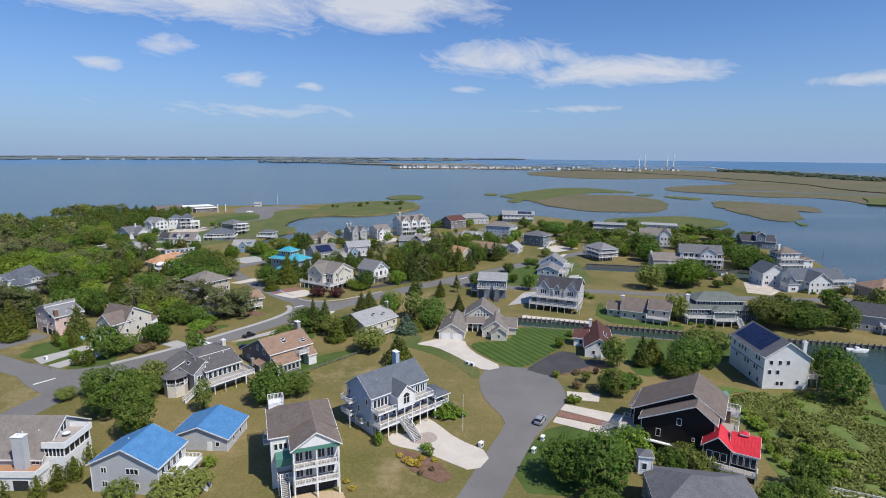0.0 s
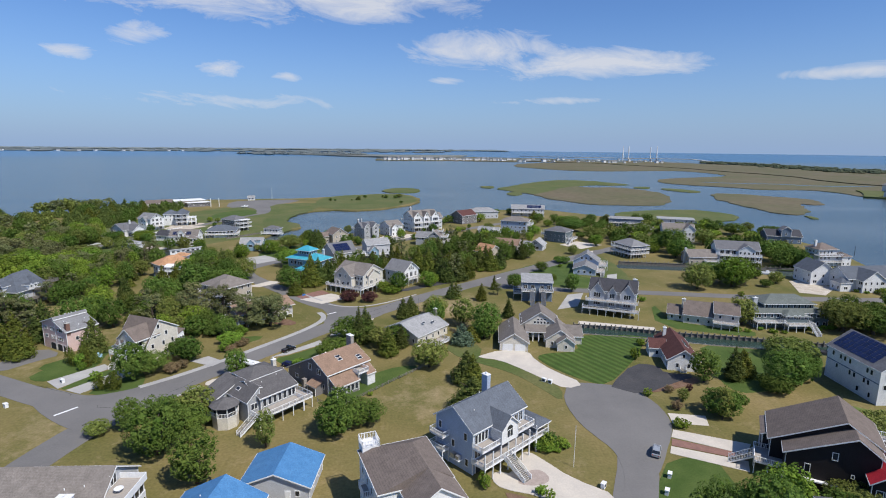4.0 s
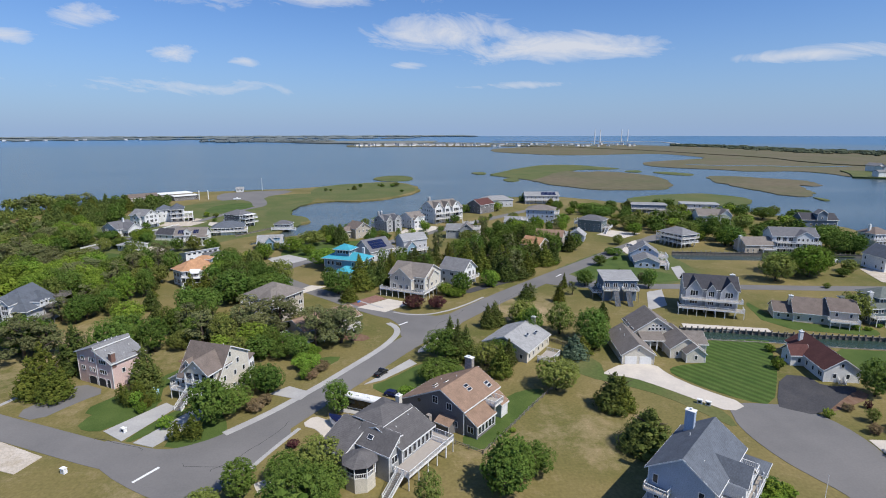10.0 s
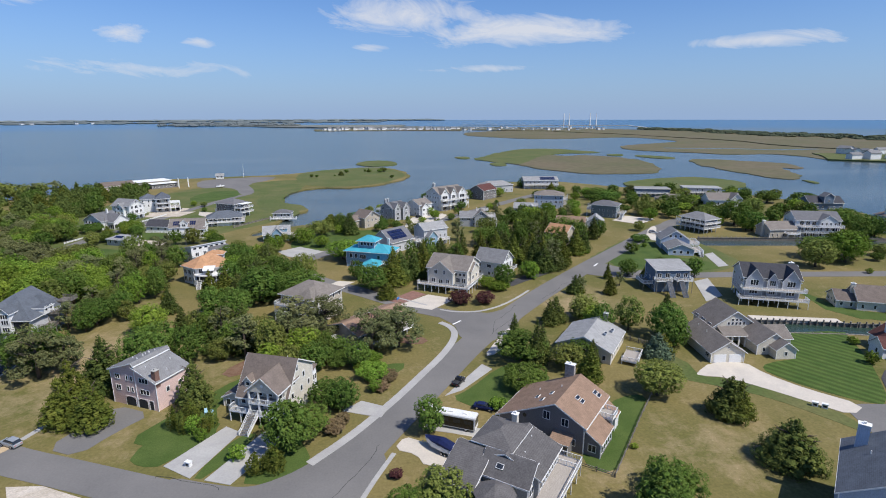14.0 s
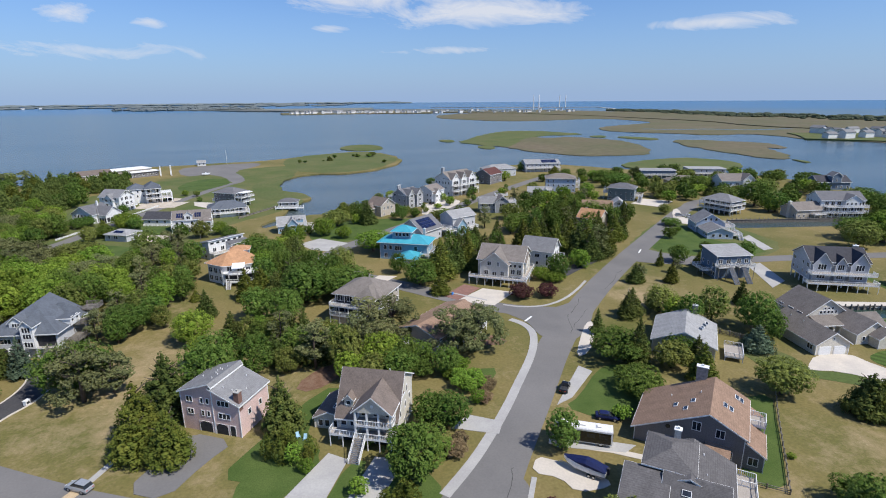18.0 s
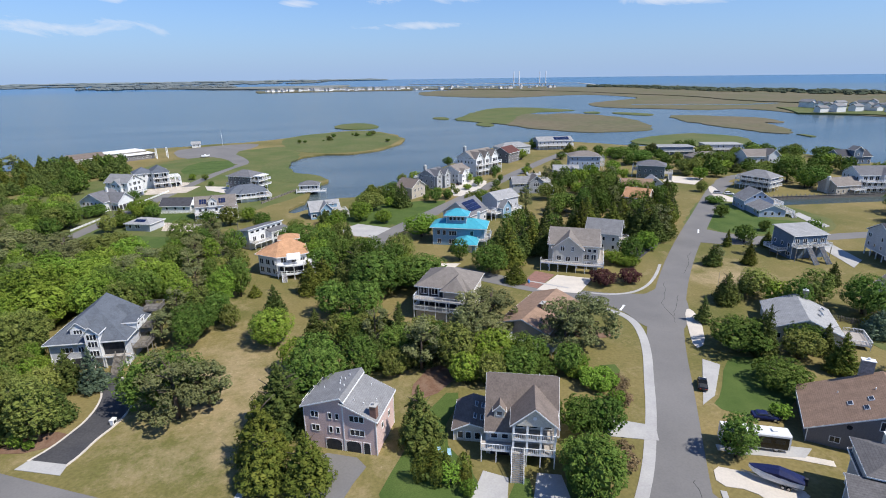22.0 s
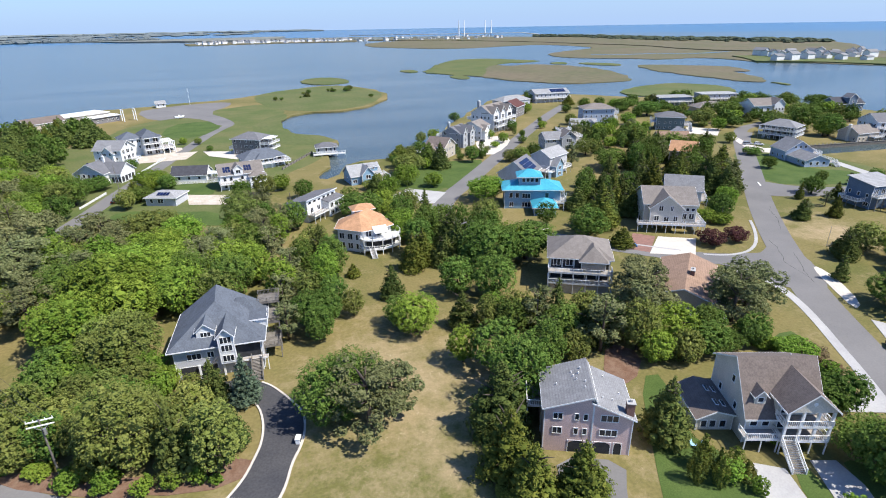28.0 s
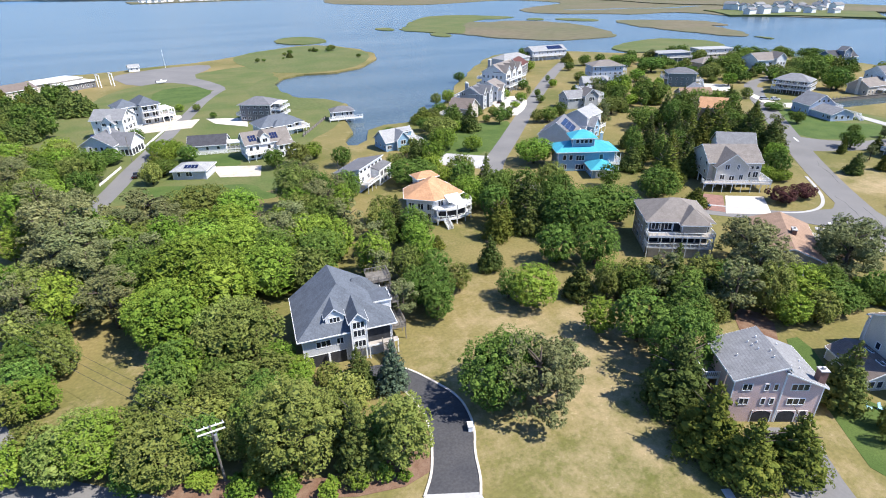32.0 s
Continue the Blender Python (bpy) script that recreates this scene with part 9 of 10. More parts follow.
    if form in ("broad", "bush"):
        base, top = (0.10, 1.0) if form == "broad" else (0.0, 1.0)
        k = 38 if form == "broad" else 14
        cz, hz = (base + top) / 2 * asp, (top - base) / 2 * asp
        for i in range(k):
            ph = math.pi * (3 - math.sqrt(5)) * i + r.uniform(-0.4, 0.4)
            u = 1 - 2 * (i + 0.5) / k
            q = math.sqrt(1 - u * u)
            rad = r.uniform(0.16, 0.40)
            f = (1 - rad * 0.9) * r.uniform(0.88, 1.06)
            lobes.append(((f * q * math.cos(ph) * r.uniform(0.8, 1.1), f * q * math.sin(ph) * r.uniform(0.8, 1.1), cz + u * (hz - rad * min(asp, 1.2) * 0.8) * r.uniform(0.85, 1.1)), (rad, rad, rad * min(max(asp * 0.6, 0.6), 1.1))))
        lobes.append(((0, 0, cz), (0.62, 0.62, hz * 0.75)))
    elif form == "pine":
        for i in range(46):
            u = r.uniform(0, 1)
            z = asp * (0.24 + 0.72 * u)
            f = math.sqrt(r.uniform(0.02, 1)) * 0.86 * (1.0 - 0.75 * max(0.0, u - 0.45) ** 1.3)
            ph = r.uniform(0, 2 * math.pi)
            rad = r.uniform(0.13, 0.27)
            lobes.append(((f * math.cos(ph), f * math.sin(ph), z), (rad, rad, rad * 0.62)))
    elif form == "column":
        for i in range(9):
            z = asp * (0.08 + 0.86 * i / 8)
            rad = 0.95 * (1 - (abs(i / 8 - 0.35) / 0.75) ** 2)
            lobes.append(((r.uniform(-0.06, 0.06), r.uniform(-0.06, 0.06), z), (max(rad, 0.2), max(rad, 0.2), asp * 0.12)))
    else:
        tiers = 13
        for i in range(tiers):
            z = asp * (0.08 + 0.84 * i / tiers)
            reach = (1 - (i / tiers) ** 1.25) * 0.86 + 0.1
            k = max(4, int(12 * reach))
            for j in range(k):
                ph = 2 * math.pi * (j + r.uniform(-0.3, 0.3)) / k + i
                rad = reach * r.uniform(0.2, 0.34) + 0.06
                f = reach * r.uniform(0.5, 0.86)
                lobes.append(((f * math.cos(ph), f * math.sin(ph), z + r.uniform(-0.03, 0.05) * asp), (rad, rad, rad * 0.75)))
            lobes.append(((0, 0, z + 0.04 * asp), (reach * 0.62, reach * 0.62, asp * 0.09)))
        lobes.append(((0, 0, asp * 0.94), (0.1, 0.1, asp * 0.06)))
    L = np.array([l[0] for l in lobes])
    S = np.array([l[1] for l in lobes])
    area = S[:, 0] * S[:, 2]
    for i in range(len(lobes)):
        k = int(count * 1.6 * area[i] / area.sum()) + 2
        # leaves gather in sprigs, with gaps between them
        sprigs = r.normal(0, 1, (max(5, k // 9), 3))
        d = sprigs[r.randint(len(sprigs), size=k)]
        d = d / np.linalg.norm(d, axis=1)[:, None] + r.normal(0, 0.2, (k, 3))
        d /= np.linalg.norm(d, axis=1)[:, None]
        p = L[i] + d * S[i] * r.uniform(0.84, 1.16, (k, 1))
        inside = np.zeros(k, bool)
        for j in range(len(lobes)):
            if j != i:
                inside |= ((((p - L[j]) / S[j]) ** 2).sum(1) < 0.62)
        ok = ~inside & (p[:, 2] > 0.02 * asp)
        nn = d / S[i]
        nn /= np.linalg.norm(nn, axis=1)[:, None]
        P.append(p[ok])
        N.append(nn[ok])
        core.add(*sphere_rough(L[i], S[i] * (0.6 if form == "cone" else 0.48), r, 6, 3))
    P, N = np.concatenate(P), np.concatenate(N)
    if len(P) > count:
        pick = r.permutation(len(P))[:count]
        P, N = P[pick], N[pick]
    if form == "cone":
        N = N * (1, 1, 0.6) + (0, 0, 0.55)
    elif form != "column":
        N = N * 0.6 + (0, 0, 1.0)
    N /= np.linalg.norm(N, axis=1)[:, None]
    cards = leaf_cards(P, N, size, r)
    n0 = len(core.v)
    verts = np.concatenate([np.array(core.v), cards])
    faces = core.f + [(n0 + 4 * i, n0 + 4 * i + 1, n0 + 4 * i + 2, n0 + 4 * i + 3) for i in range(len(P))]
    me = bpy.data.meshes.new("crown")
    me.from_pydata(verts.tolist(), [], faces)
    me.materials.append(LEAF_D)
    me.update()
    return me


def trunk_mesh(form, seed, asp):
    r = random.Random(seed)
    s = Shape()
    top = asp * (0.92 if form in ("cone", "pine", "column") else 0.6)
    pts = [(0, 0, -0.05)] + [(r.uniform(-0.05, 0.05), r.uniform(-0.05, 0.05), top * k / 4) for k in range(1, 5)]
    w = 0.075 if form != "bush" else 0.05
    s.tube(pts, [w, w * 0.85, w * 0.65, w * 0.45, w * 0.15])
    for k in range(6 if form != "column" else 3):
        z = top * r.uniform(0.35, 0.85)
        ph = r.uniform(0, 6.28)
        reach = r.uniform(0.35, 0.7)
        s.tube([(0, 0, z), (reach * 0.5 * math.cos(ph), reach * 0.5 * math.sin(ph), z + 0.1 * asp), (reach * math.cos(ph), reach * math.sin(ph), z + 0.17 * asp)], [w * 0.45, w * 0.3, w * 0.1], 5)
    return s.mesh("trunk", BARK, True)


CROWNS = {}
SIZES = {"far": (560, 0.115), "small": (900, 0.088), "medium": (3900, 0.047), "large": (7600, 0.032)}


def crown_for(form, size, asp_class, variant):
    key = (form, size, asp_class, variant)
    if key not in CROWNS:
        count, leaf = SIZES[size]
        if form == "cone" and size != "far":
            count, leaf = int(count * 1.35), leaf * 0.86
        seed = sum(ord(c) for c in form + size) * 7 + int(asp_class * 10) + variant * 101
        CROWNS[key] = (crown_mesh(form, seed, count, leaf, asp_class), trunk_mesh(form, seed, asp_class))
    return CROWNS[key]


def tree(kind, x, y, rad, height, r):
    """One tree or shrub; x and y in metres."""
    form = FORM[kind]
    size = "small" if rad < 2.4 else "medium" if rad < 5.2 else "large"
    asp = height / rad
    asp_class = min((0.8, 1.2, 1.8, 2.6, 3.6), key=lambda a: abs(math.log(a / asp)))
    crown, trunk = crown_for(form, size, asp_class, r.randrange(3))
    nm, label, cat = SAYS[kind]
    ob = thing(nm, label, cat, group="" if form != "column" else "clipped evergreens")
    ob.matrix_world = Matrix.Translation((x, y, 0)) @ Matrix.Rotation(r.uniform(0, 6.28), 4, "Z") @ Matrix.Diagonal((rad, rad, height / asp_class, 1))
    part("trunk", trunk, None, ob)
    c = part("crown", crown, None, ob)
    c.material_slots[0].link = "OBJECT"
    c.material_slots[0].material = LEAFY[kind]
    return ob


tr = random.Random(11)
PLACED = []
for kind, x, y, rad, height in TREES:
    rad, height = min(rad, 9.5), min(max(height, rad * 0.75), 15.5)
    if kind == "D" and tr.random() < 0.25:
        kind = "O" if tr.random() < 0.5 else "B"
    if kind == "C" and tr.random() < 0.35:
        kind = "Y"
    tree(kind, x * U, y * U, rad, height, tr)
    PLACED.append((x * U, y * U, rad))


HOMES = [o for o in scene.collection.objects if o.parent is None and o.name.startswith("house")]
KEEP = []
for o in HOMES:
    for c in o.children:
        if c.name.startswith(("wall", "deck")):
            m = o.matrix_world @ c.matrix_basis
            co = [m @ Vector(b) for b in c.bound_box]
            cx, cy = sum(v.x for v in co) / 8, sum(v.y for v in co) / 8
            KEEP.append((cx, cy, max(math.hypot(v.x - cx, v.y - cy) for v in co) * 0.8))
LINES = [(MAIN, 5.5), (WEST, 5), (SIDE_A, 5), (SIDE_B, 4.5), (COURT, 5), (POINT, 4.5)]


def clear(x, y, rad, spacing):
    if any(math.hypot(x - a, y - b) < r0 + rad * 0.6 for a, b, r0 in KEEP):
        return False
    if any(math.hypot(x - a, y - b) < w + rad * 0.7 for line, w in LINES for a, b in line):
        return False
    return all(math.hypot(x - a, y - b) > (rad + r0) * spacing for a, b, r0 in PLACED)


JOINED = {}


def joined_tree(kind, x, y, rad, height, r):
    """Adds a far tree's crown to the one mesh of its kind."""
    asp = height / rad
    asp_class = min((0.8, 1.2, 1.8, 2.6, 3.6), key=lambda a: abs(math.log(a / asp)))
    crown, _ = crown_for(FORM[kind], "far", asp_class, r.randrange(2))
    co = np.empty(len(crown.vertices) * 3)
    crown.vertices.foreach_get("co", co)
    a = r.uniform(0, 6.28)
    co = co.reshape(-1, 3) @ np.array([[math.cos(a), math.sin(a), 0], [-math.sin(a), math.cos(a), 0], [0, 0, 1]]) * (rad, rad, height / asp_class) + (x, y, 0)
    vs, fs, n = JOINED.setdefault(kind, [[], [], 0])
    vs.append(co)
    fs += [tuple(i + n for i in p.vertices) for p in crown.polygons]
    JOINED[kind][2] += len(co)


def woods(poly, n, mix, rmin, rmax, hmin, hmax, spacing=0.62, seed=1, far=False):
    r = random.Random(seed)
    poly = plan(poly)
    xs, ys = [p[0] for p in poly], [p[1] for p in poly]
    made = tries = 0
    while made < n and tries < n * 25:
        tries += 1
        x, y, rad = r.uniform(min(xs), max(xs)), r.uniform(min(ys), max(ys)), r.uniform(rmin, rmax)
        if inside((x, y), poly) and clear(x, y, rad, spacing):
            (joined_tree if far else tree)(r.choice(mix), x, y, rad, r.uniform(hmin, hmax), r)
            PLACED.append((x, y, rad))
            made += 1


# the wood west of the grey house
woods([(-150.9, 166.9), (-153.4, 190.5), (-141.4, 186.5), (-127.4, 181.0), (-116.2, 176.3), (-111.3, 175.5), (-112.4, 167.3), (-116.4, 157.3), (-128.3, 159.3), (-139.0, 155.0)], 52, "BBBDDOOPP", 4.6, 7.6, 9, 13, 0.52, 3)
woods([(-145.2, 137.2), (-133.3, 145.2), (-125.3, 133.3), (-133.3, 127.2), (-143.4, 129.3)], 14, "ODOY", 2.5, 4.2, 6, 10, 0.5, 4)
woods([(-168.2, 135.2), (-150.9, 144.9), (-152.9, 170.0), (-173.2, 175.2)], 14, "DOO", 3, 5, 6, 9, 0.6, 5)
# trees between the houses of the side street
woods([(-87.3, 136.2), (-81.3, 128.2), (-73.3, 124.2), (-65.3, 121.7), (-56.3, 122.2), (-54.3, 125.7), (-63.3, 129.2), (-71.0, 133.0), (-79.0, 136.5), (-85.0, 140.0)], 18, "DOPCD", 3, 4.5, 8, 12, 0.55, 40)
woods([(-114.3, 159.2), (-105.3, 153.2), (-99.3, 155.2), (-101.3, 167.2), (-104.3, 173.2), (-105.3, 185.2), (-112.3, 191.2)], 15, "DOCPB", 3.2, 5, 9, 13, 0.55, 41)
woods([(-87.3, 158.2), (-79.3, 155.2), (-73.3, 161.2), (-75.3, 173.2), (-81.3, 181.2), (-88.3, 179.2)], 11, "CCD", 3, 4.6, 9, 13, 0.55, 42)
woods([(-169.7, 248.8), (-147.3, 240.3), (-149.4, 200.3), (-146.5, 176.1), (-150.3, 165.5), (-157.1, 172.2)], 26, "BDOPDB", 4, 6.5, 8, 12, 0.55, 43)
woods([(-154.3, 165.1), (-149.9, 161.4), (-148.1, 154.6), (-150.7, 150.1), (-153.1, 153.2)], 4, "OD", 2.5, 4, 5, 8, 0.6, 44)
# cedars behind the marina, scrub along the west shore
woods([(-205.3, 347.2), (-161.4, 347.3), (-153.5, 320.4), (-153.3, 291.2), (-165.3, 270.3), (-193.6, 285.4), (-215.4, 315.3)], 70, "CCCCYD", 4, 6.5, 8, 12, 0.55, 6, far=True)
woods([(-254.1, 280.8), (-215.4, 313.3), (-193.6, 280.5), (-168.4, 257.3), (-169.4, 230.3), (-188.7, 210.5), (-244.3, 225.9)], 70, "CCDOP", 4.5, 7.5, 7, 12, 0.62, 7, far=True)
woods([(-238.5, 325.4), (-221.3, 340.2), (-205.3, 347.2), (-225.5, 317.4)], 10, "OOP", 6, 8, 10, 13, 0.6, 8, far=True)
woods([(-315.2, 116.6), (-244.3, 220.9), (-183.6, 210.4), (-171.2, 175.1), (-179.1, 115.8)], 70, "DPCC", 4, 7.5, 8, 13, 0.72, 9, far=True)
# between the two streets
woods([(-15.7, 186.9), (1.2, 179.7), (11.4, 189.6), (23.7, 203.4), (10.6, 208.7), (-3.4, 202.7), (-16.4, 196.0)], 22, "CCCD", 3.2, 5, 9, 14, 0.55, 10)
woods([(-48.1, 171.8), (-35.2, 166.6), (-20.4, 179.4), (-19.1, 188.5), (-33.8, 187.6)], 14, "CCD", 3, 4.6, 8, 13, 0.6, 11)
# round the far houses
woods([(63.2, 223.7), (120.0, 200.0), (130.4, 238.3), (132.3, 281.9), (94.8, 296.6), (65.6, 266.0)], 40, "DDBO", 4, 6, 6, 10, 0.75, 14, far=True)
woods([(54.1, 237.1), (75.6, 246.0), (75.2, 296.3), (46.7, 305.3), (36.1, 285.7)], 14, "DDO", 3.5, 5.5, 5, 8, 0.75, 15, far=True)
woods([(-14.4, 208.0), (8.8, 218.6), (29.6, 246.0), (15.7, 258.0), (-18.1, 231.8)], 14, "DCB", 3, 4.5, 5, 9, 0.75, 16, far=True)
woods([(-11.6, 280.4), (26.7, 313.2), (54.6, 325.3), (46.5, 340.4), (14.6, 325.3)], 12, "DDB", 3, 5, 5, 8, 0.75, 17, far=True)
woods([(77, 118), (96, 118), (99, 128), (88, 134), (78, 128)], 6, "DBD", 3.8, 5.4, 7, 10, 0.8, 18)
woods([(100.0, 130.0), (140.1, 129.9), (135.1, 148.0), (110.0, 150.0)], 10, "DO", 3.5, 5, 5, 8, 0.75, 19, far=True)
# thicket beside the dark house, thinning out to tall grass
woods([(43.6, 59.8), (49.0, 57.6), (53.0, 64.0), (54.5, 74.0), (52.0, 82.0), (46.5, 78.0), (44.5, 68.0)], 24, "BOBBO", 0.9, 2.2, 1.4, 3.0, 0.6, 20, far=True)
woods([(51.0, 58.0), (62.0, 60.0), (69.0, 80.0), (62.0, 86.0), (54.0, 84.0), (54.5, 70.0)], 10, "BOBB", 0.6, 1.3, 0.8, 1.6, 0.6, 22, far=True)
woods([(14.1, 44.0), (20.1, 58.0), (30.1, 63.0), (38.2, 59.9), (46.3, 57.8), (40.2, 43.9)], 18, "DDO", 3, 4.6, 5, 8, 0.55, 21)
# planting between the houses of the shore row
woods([(-50, 228), (-20, 252), (10, 279), (15, 275), (-13, 246), (-43, 221)], 14, "DBOD", 1.6, 3.0, 3, 5.5, 0.8, 31, far=True)
woods([(-6, 232), (6, 246), (14, 250), (33, 246), (36, 240), (20, 230), (4, 222)], 22, "DDBOP", 2.2, 3.8, 4.5, 8, 0.7, 32, far=True)
woods([(-84, 204), (-79, 210), (-70, 216), (-64, 219), (-60, 226), (-70, 224), (-84, 211)], 5, "DBO", 2.0, 3.4, 4, 6, 0.8, 33, far=True)
# small trees on the spit
for x, y, rad in ((-86.6, 399.1, 2.4), (-77.6, 400.2, 2.2), (-67.7, 410.2, 3.2), (-61.8, 421.3, 3), (-56.8, 427.3, 3.4), (-50.9, 432.4, 3), (-47.9, 438.4, 2.6), (-41.9, 426.3, 4), (-37.9, 428.4, 4.5), (-33.9, 427.4, 3), (-31.6, 390.1, 3.6), (-72.7, 405.2, 2), (-44.9, 432.4, 2.6)):
    rad *= tr.uniform(0.55, 1.15)
    tree(tr.choice("CDOD"), x * U + tr.uniform(-7, 7), y * U + tr.uniform(-4, 4), rad, rad * tr.uniform(1.1, 1.7), tr)

# tufts of tall grass on the wild lot
gr = np.random.RandomState(9)
lot = plan([(47, 86), (51, 86), (63, 86), (71, 83), (67, 70), (62.5, 56), (59, 42), (50, 44), (44, 58), (45.5, 68), (47.5, 77)])
tv, tf = [], []
while len(tf) < 26000:
    x, y = gr.uniform(43, 72) * U, gr.uniform(42, 87) * U
    if not inside((x, y), lot) or noise.noise(Vector((x / 7, y / 7, 2.0))) < -0.25:
        continue
    a, hgt, wid = gr.uniform(0, 6.28), gr.uniform(0.15, 0.55), gr.uniform(0.12, 0.34)
    c_, s_, lean = math.cos(a), math.sin(a), gr.uniform(-0.75, 0.75)
    n0 = len(tv)
    tv += [(x - wid * c_, y - wid * s_, 0), (x + wid * c_, y + wid * s_, 0), (x + wid * 0.5 * c_ - lean * s_, y + wid * 0.5 * s_ + lean * c_, hgt), (x - wid * 0.7 * c_ - lean * s_, y - wid * 0.7 * s_ + lean * c_, hgt * 0.85)]
    tf.append((n0, n0 + 1, n0 + 2, n0 + 3))
me = mesh_of("tall_grass", tv, tf, LEAF_W)
tagged(new("tall_grass", me), "tall yellow-green wild grass on the open lot", "grass", kind="stuff")

for kind, (vs, fs, n) in JOINED.items():
    me = bpy.data.meshes.new("woodland")
    me.from_pydata(np.concatenate(vs).tolist(), [], fs)
    me.materials.append(LEAFY[kind])
    tagged(new("woodland", me), "far low woodland of " + {"C": "dark cedars", "Y": "green junipers", "P": "grey-green pines", "D": "green leafy trees", "B": "bright green trees", "O": "olive green trees"}[kind], "woodland", kind="stuff")

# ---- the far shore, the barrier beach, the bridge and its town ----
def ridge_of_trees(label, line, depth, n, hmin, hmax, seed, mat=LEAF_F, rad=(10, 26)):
    """A far wood: many low ragged clumps along a line, by default in the haze-tinted leaf colour."""
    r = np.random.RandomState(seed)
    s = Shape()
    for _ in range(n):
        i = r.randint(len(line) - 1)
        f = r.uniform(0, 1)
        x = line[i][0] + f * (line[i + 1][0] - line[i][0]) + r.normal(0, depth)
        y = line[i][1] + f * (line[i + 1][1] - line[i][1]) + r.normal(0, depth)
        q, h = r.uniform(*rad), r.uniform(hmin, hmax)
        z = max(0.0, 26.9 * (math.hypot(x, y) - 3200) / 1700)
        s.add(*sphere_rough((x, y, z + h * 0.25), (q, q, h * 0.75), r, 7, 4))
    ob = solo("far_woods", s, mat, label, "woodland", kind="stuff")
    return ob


def polar(az, dist):
    return (dist * math.sin(radians(az)), dist * math.cos(radians(az)))


# the shore's haze is in its base colour
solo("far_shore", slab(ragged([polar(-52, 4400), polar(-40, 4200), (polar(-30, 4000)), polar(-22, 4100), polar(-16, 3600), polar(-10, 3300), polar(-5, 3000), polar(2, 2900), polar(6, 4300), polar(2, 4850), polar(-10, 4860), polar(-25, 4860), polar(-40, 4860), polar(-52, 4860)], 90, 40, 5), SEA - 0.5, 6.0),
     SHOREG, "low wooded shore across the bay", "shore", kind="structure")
# these far woods take their haze from the colour of LEAF_F
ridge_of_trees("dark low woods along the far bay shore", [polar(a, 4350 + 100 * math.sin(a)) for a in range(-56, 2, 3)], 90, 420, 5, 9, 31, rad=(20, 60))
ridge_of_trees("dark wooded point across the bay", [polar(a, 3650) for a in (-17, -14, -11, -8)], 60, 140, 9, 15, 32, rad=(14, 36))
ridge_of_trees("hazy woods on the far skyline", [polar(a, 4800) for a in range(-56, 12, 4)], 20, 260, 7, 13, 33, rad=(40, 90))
solo("barrier_beach", slab(ragged([polar(3, 2700), polar(10, 2500), polar(18, 2300), polar(26, 1900), polar(34, 1500), polar(46, 1100), polar(60, 900), polar(64, 1050), polar(48, 1350), polar(36, 1950), polar(28, 2500), polar(20, 2900), polar(10, 3200), polar(3, 3300)], 60, 20, 6), SEA - 0.5, 1.4),
     MARSH, "low barrier beach with dune scrub", "shore", kind="structure")
ridge_of_trees("dark scrub woods along the barrier beach", [(1299, 2395), (1309, 2102), (1288, 1809), (1273, 1583), (1330, 1473), (1334, 1309), (1330, 1175)], 45, 420, 4, 10, 34, SCRUB, rad=(6, 20))
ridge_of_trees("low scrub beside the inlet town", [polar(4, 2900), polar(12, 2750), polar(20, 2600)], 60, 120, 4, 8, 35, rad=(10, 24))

# town houses far off: pale walls, grey roofs
tw = random.Random(5)
s1, s2 = Shape(), Shape()
s1.box(-6, -5, 0, 6, 5, 8)
s1.prism([(-5, 8), (5, 8), (0, 11)], "x", -6, 6)
s2.prism([(-5.6, 7.8), (0, 11.4), (5.6, 7.8), (5.6, 8.2), (0, 11.9), (-5.6, 8.2)], "x", -6.4, 6.4)
town_house = thing("town_house", "pale far-off beach house with a grey roof", "house", pose(*polar(-4, 2560), 1.2), "far town houses")
part("wall", s1, W_WHITE, town_house)
part("roof", s2, R_MGRAY, town_house)
for k in range(150):
    if k < 86:
        az, dist = -4.5 + 12.5 * k / 86 + tw.uniform(-0.3, 0.3), 2500 + tw.uniform(-30, 160)
    elif k < 118:
        az, dist = 8 + 16 * (k - 86) / 32, 2450 + tw.uniform(-80, 300)
    else:
        az, dist = 40.2 + 8.5 * (k - 118) / 32 + tw.uniform(-0.3, 0.3), 1010 + tw.uniform(-60, 130)
    m = pose(*polar(az, dist), 1.3, 0, 0, tw.choice((0, 30, 60, 90))) @ Matrix.Diagonal((tw.uniform(0.6, 1.9), tw.uniform(0.8, 1.3), tw.uniform(0.45, 1.15), 1))
    c = copy_thing(town_house, m)
    c.matrix_basis = m
for k in range(16):
    az, dist = -44 + 22 * k / 16 + tw.uniform(-0.5, 0.5), 4180 + tw.uniform(-40, 40)
    m = pose(*polar(az, dist), 15.5, 0, 0, tw.uniform(0, 90)) @ Matrix.Diagonal((1.6, 1.4, 0.8, 1))
    copy_thing(town_house, m).matrix_basis = m
solo("town_ground", slab(ragged([polar(-5.5, 2440), polar(2, 2440), polar(9, 2380), polar(10, 2700), polar(0, 2760), polar(-5.5, 2720)], 60, 12, 8), SEA - 0.5, 1.3), MARSH, "marshy ground of the far town", "ground", kind="structure")
solo("town_ground", slab(ragged([polar(38.5, 940), polar(44, 930), polar(50, 880), polar(51, 1020), polar(44, 1120), polar(38.5, 1080)], 40, 10, 9), SEA - 0.5, 1.25), MARSH_G, "marsh ground of the far houses", "ground", kind="structure")

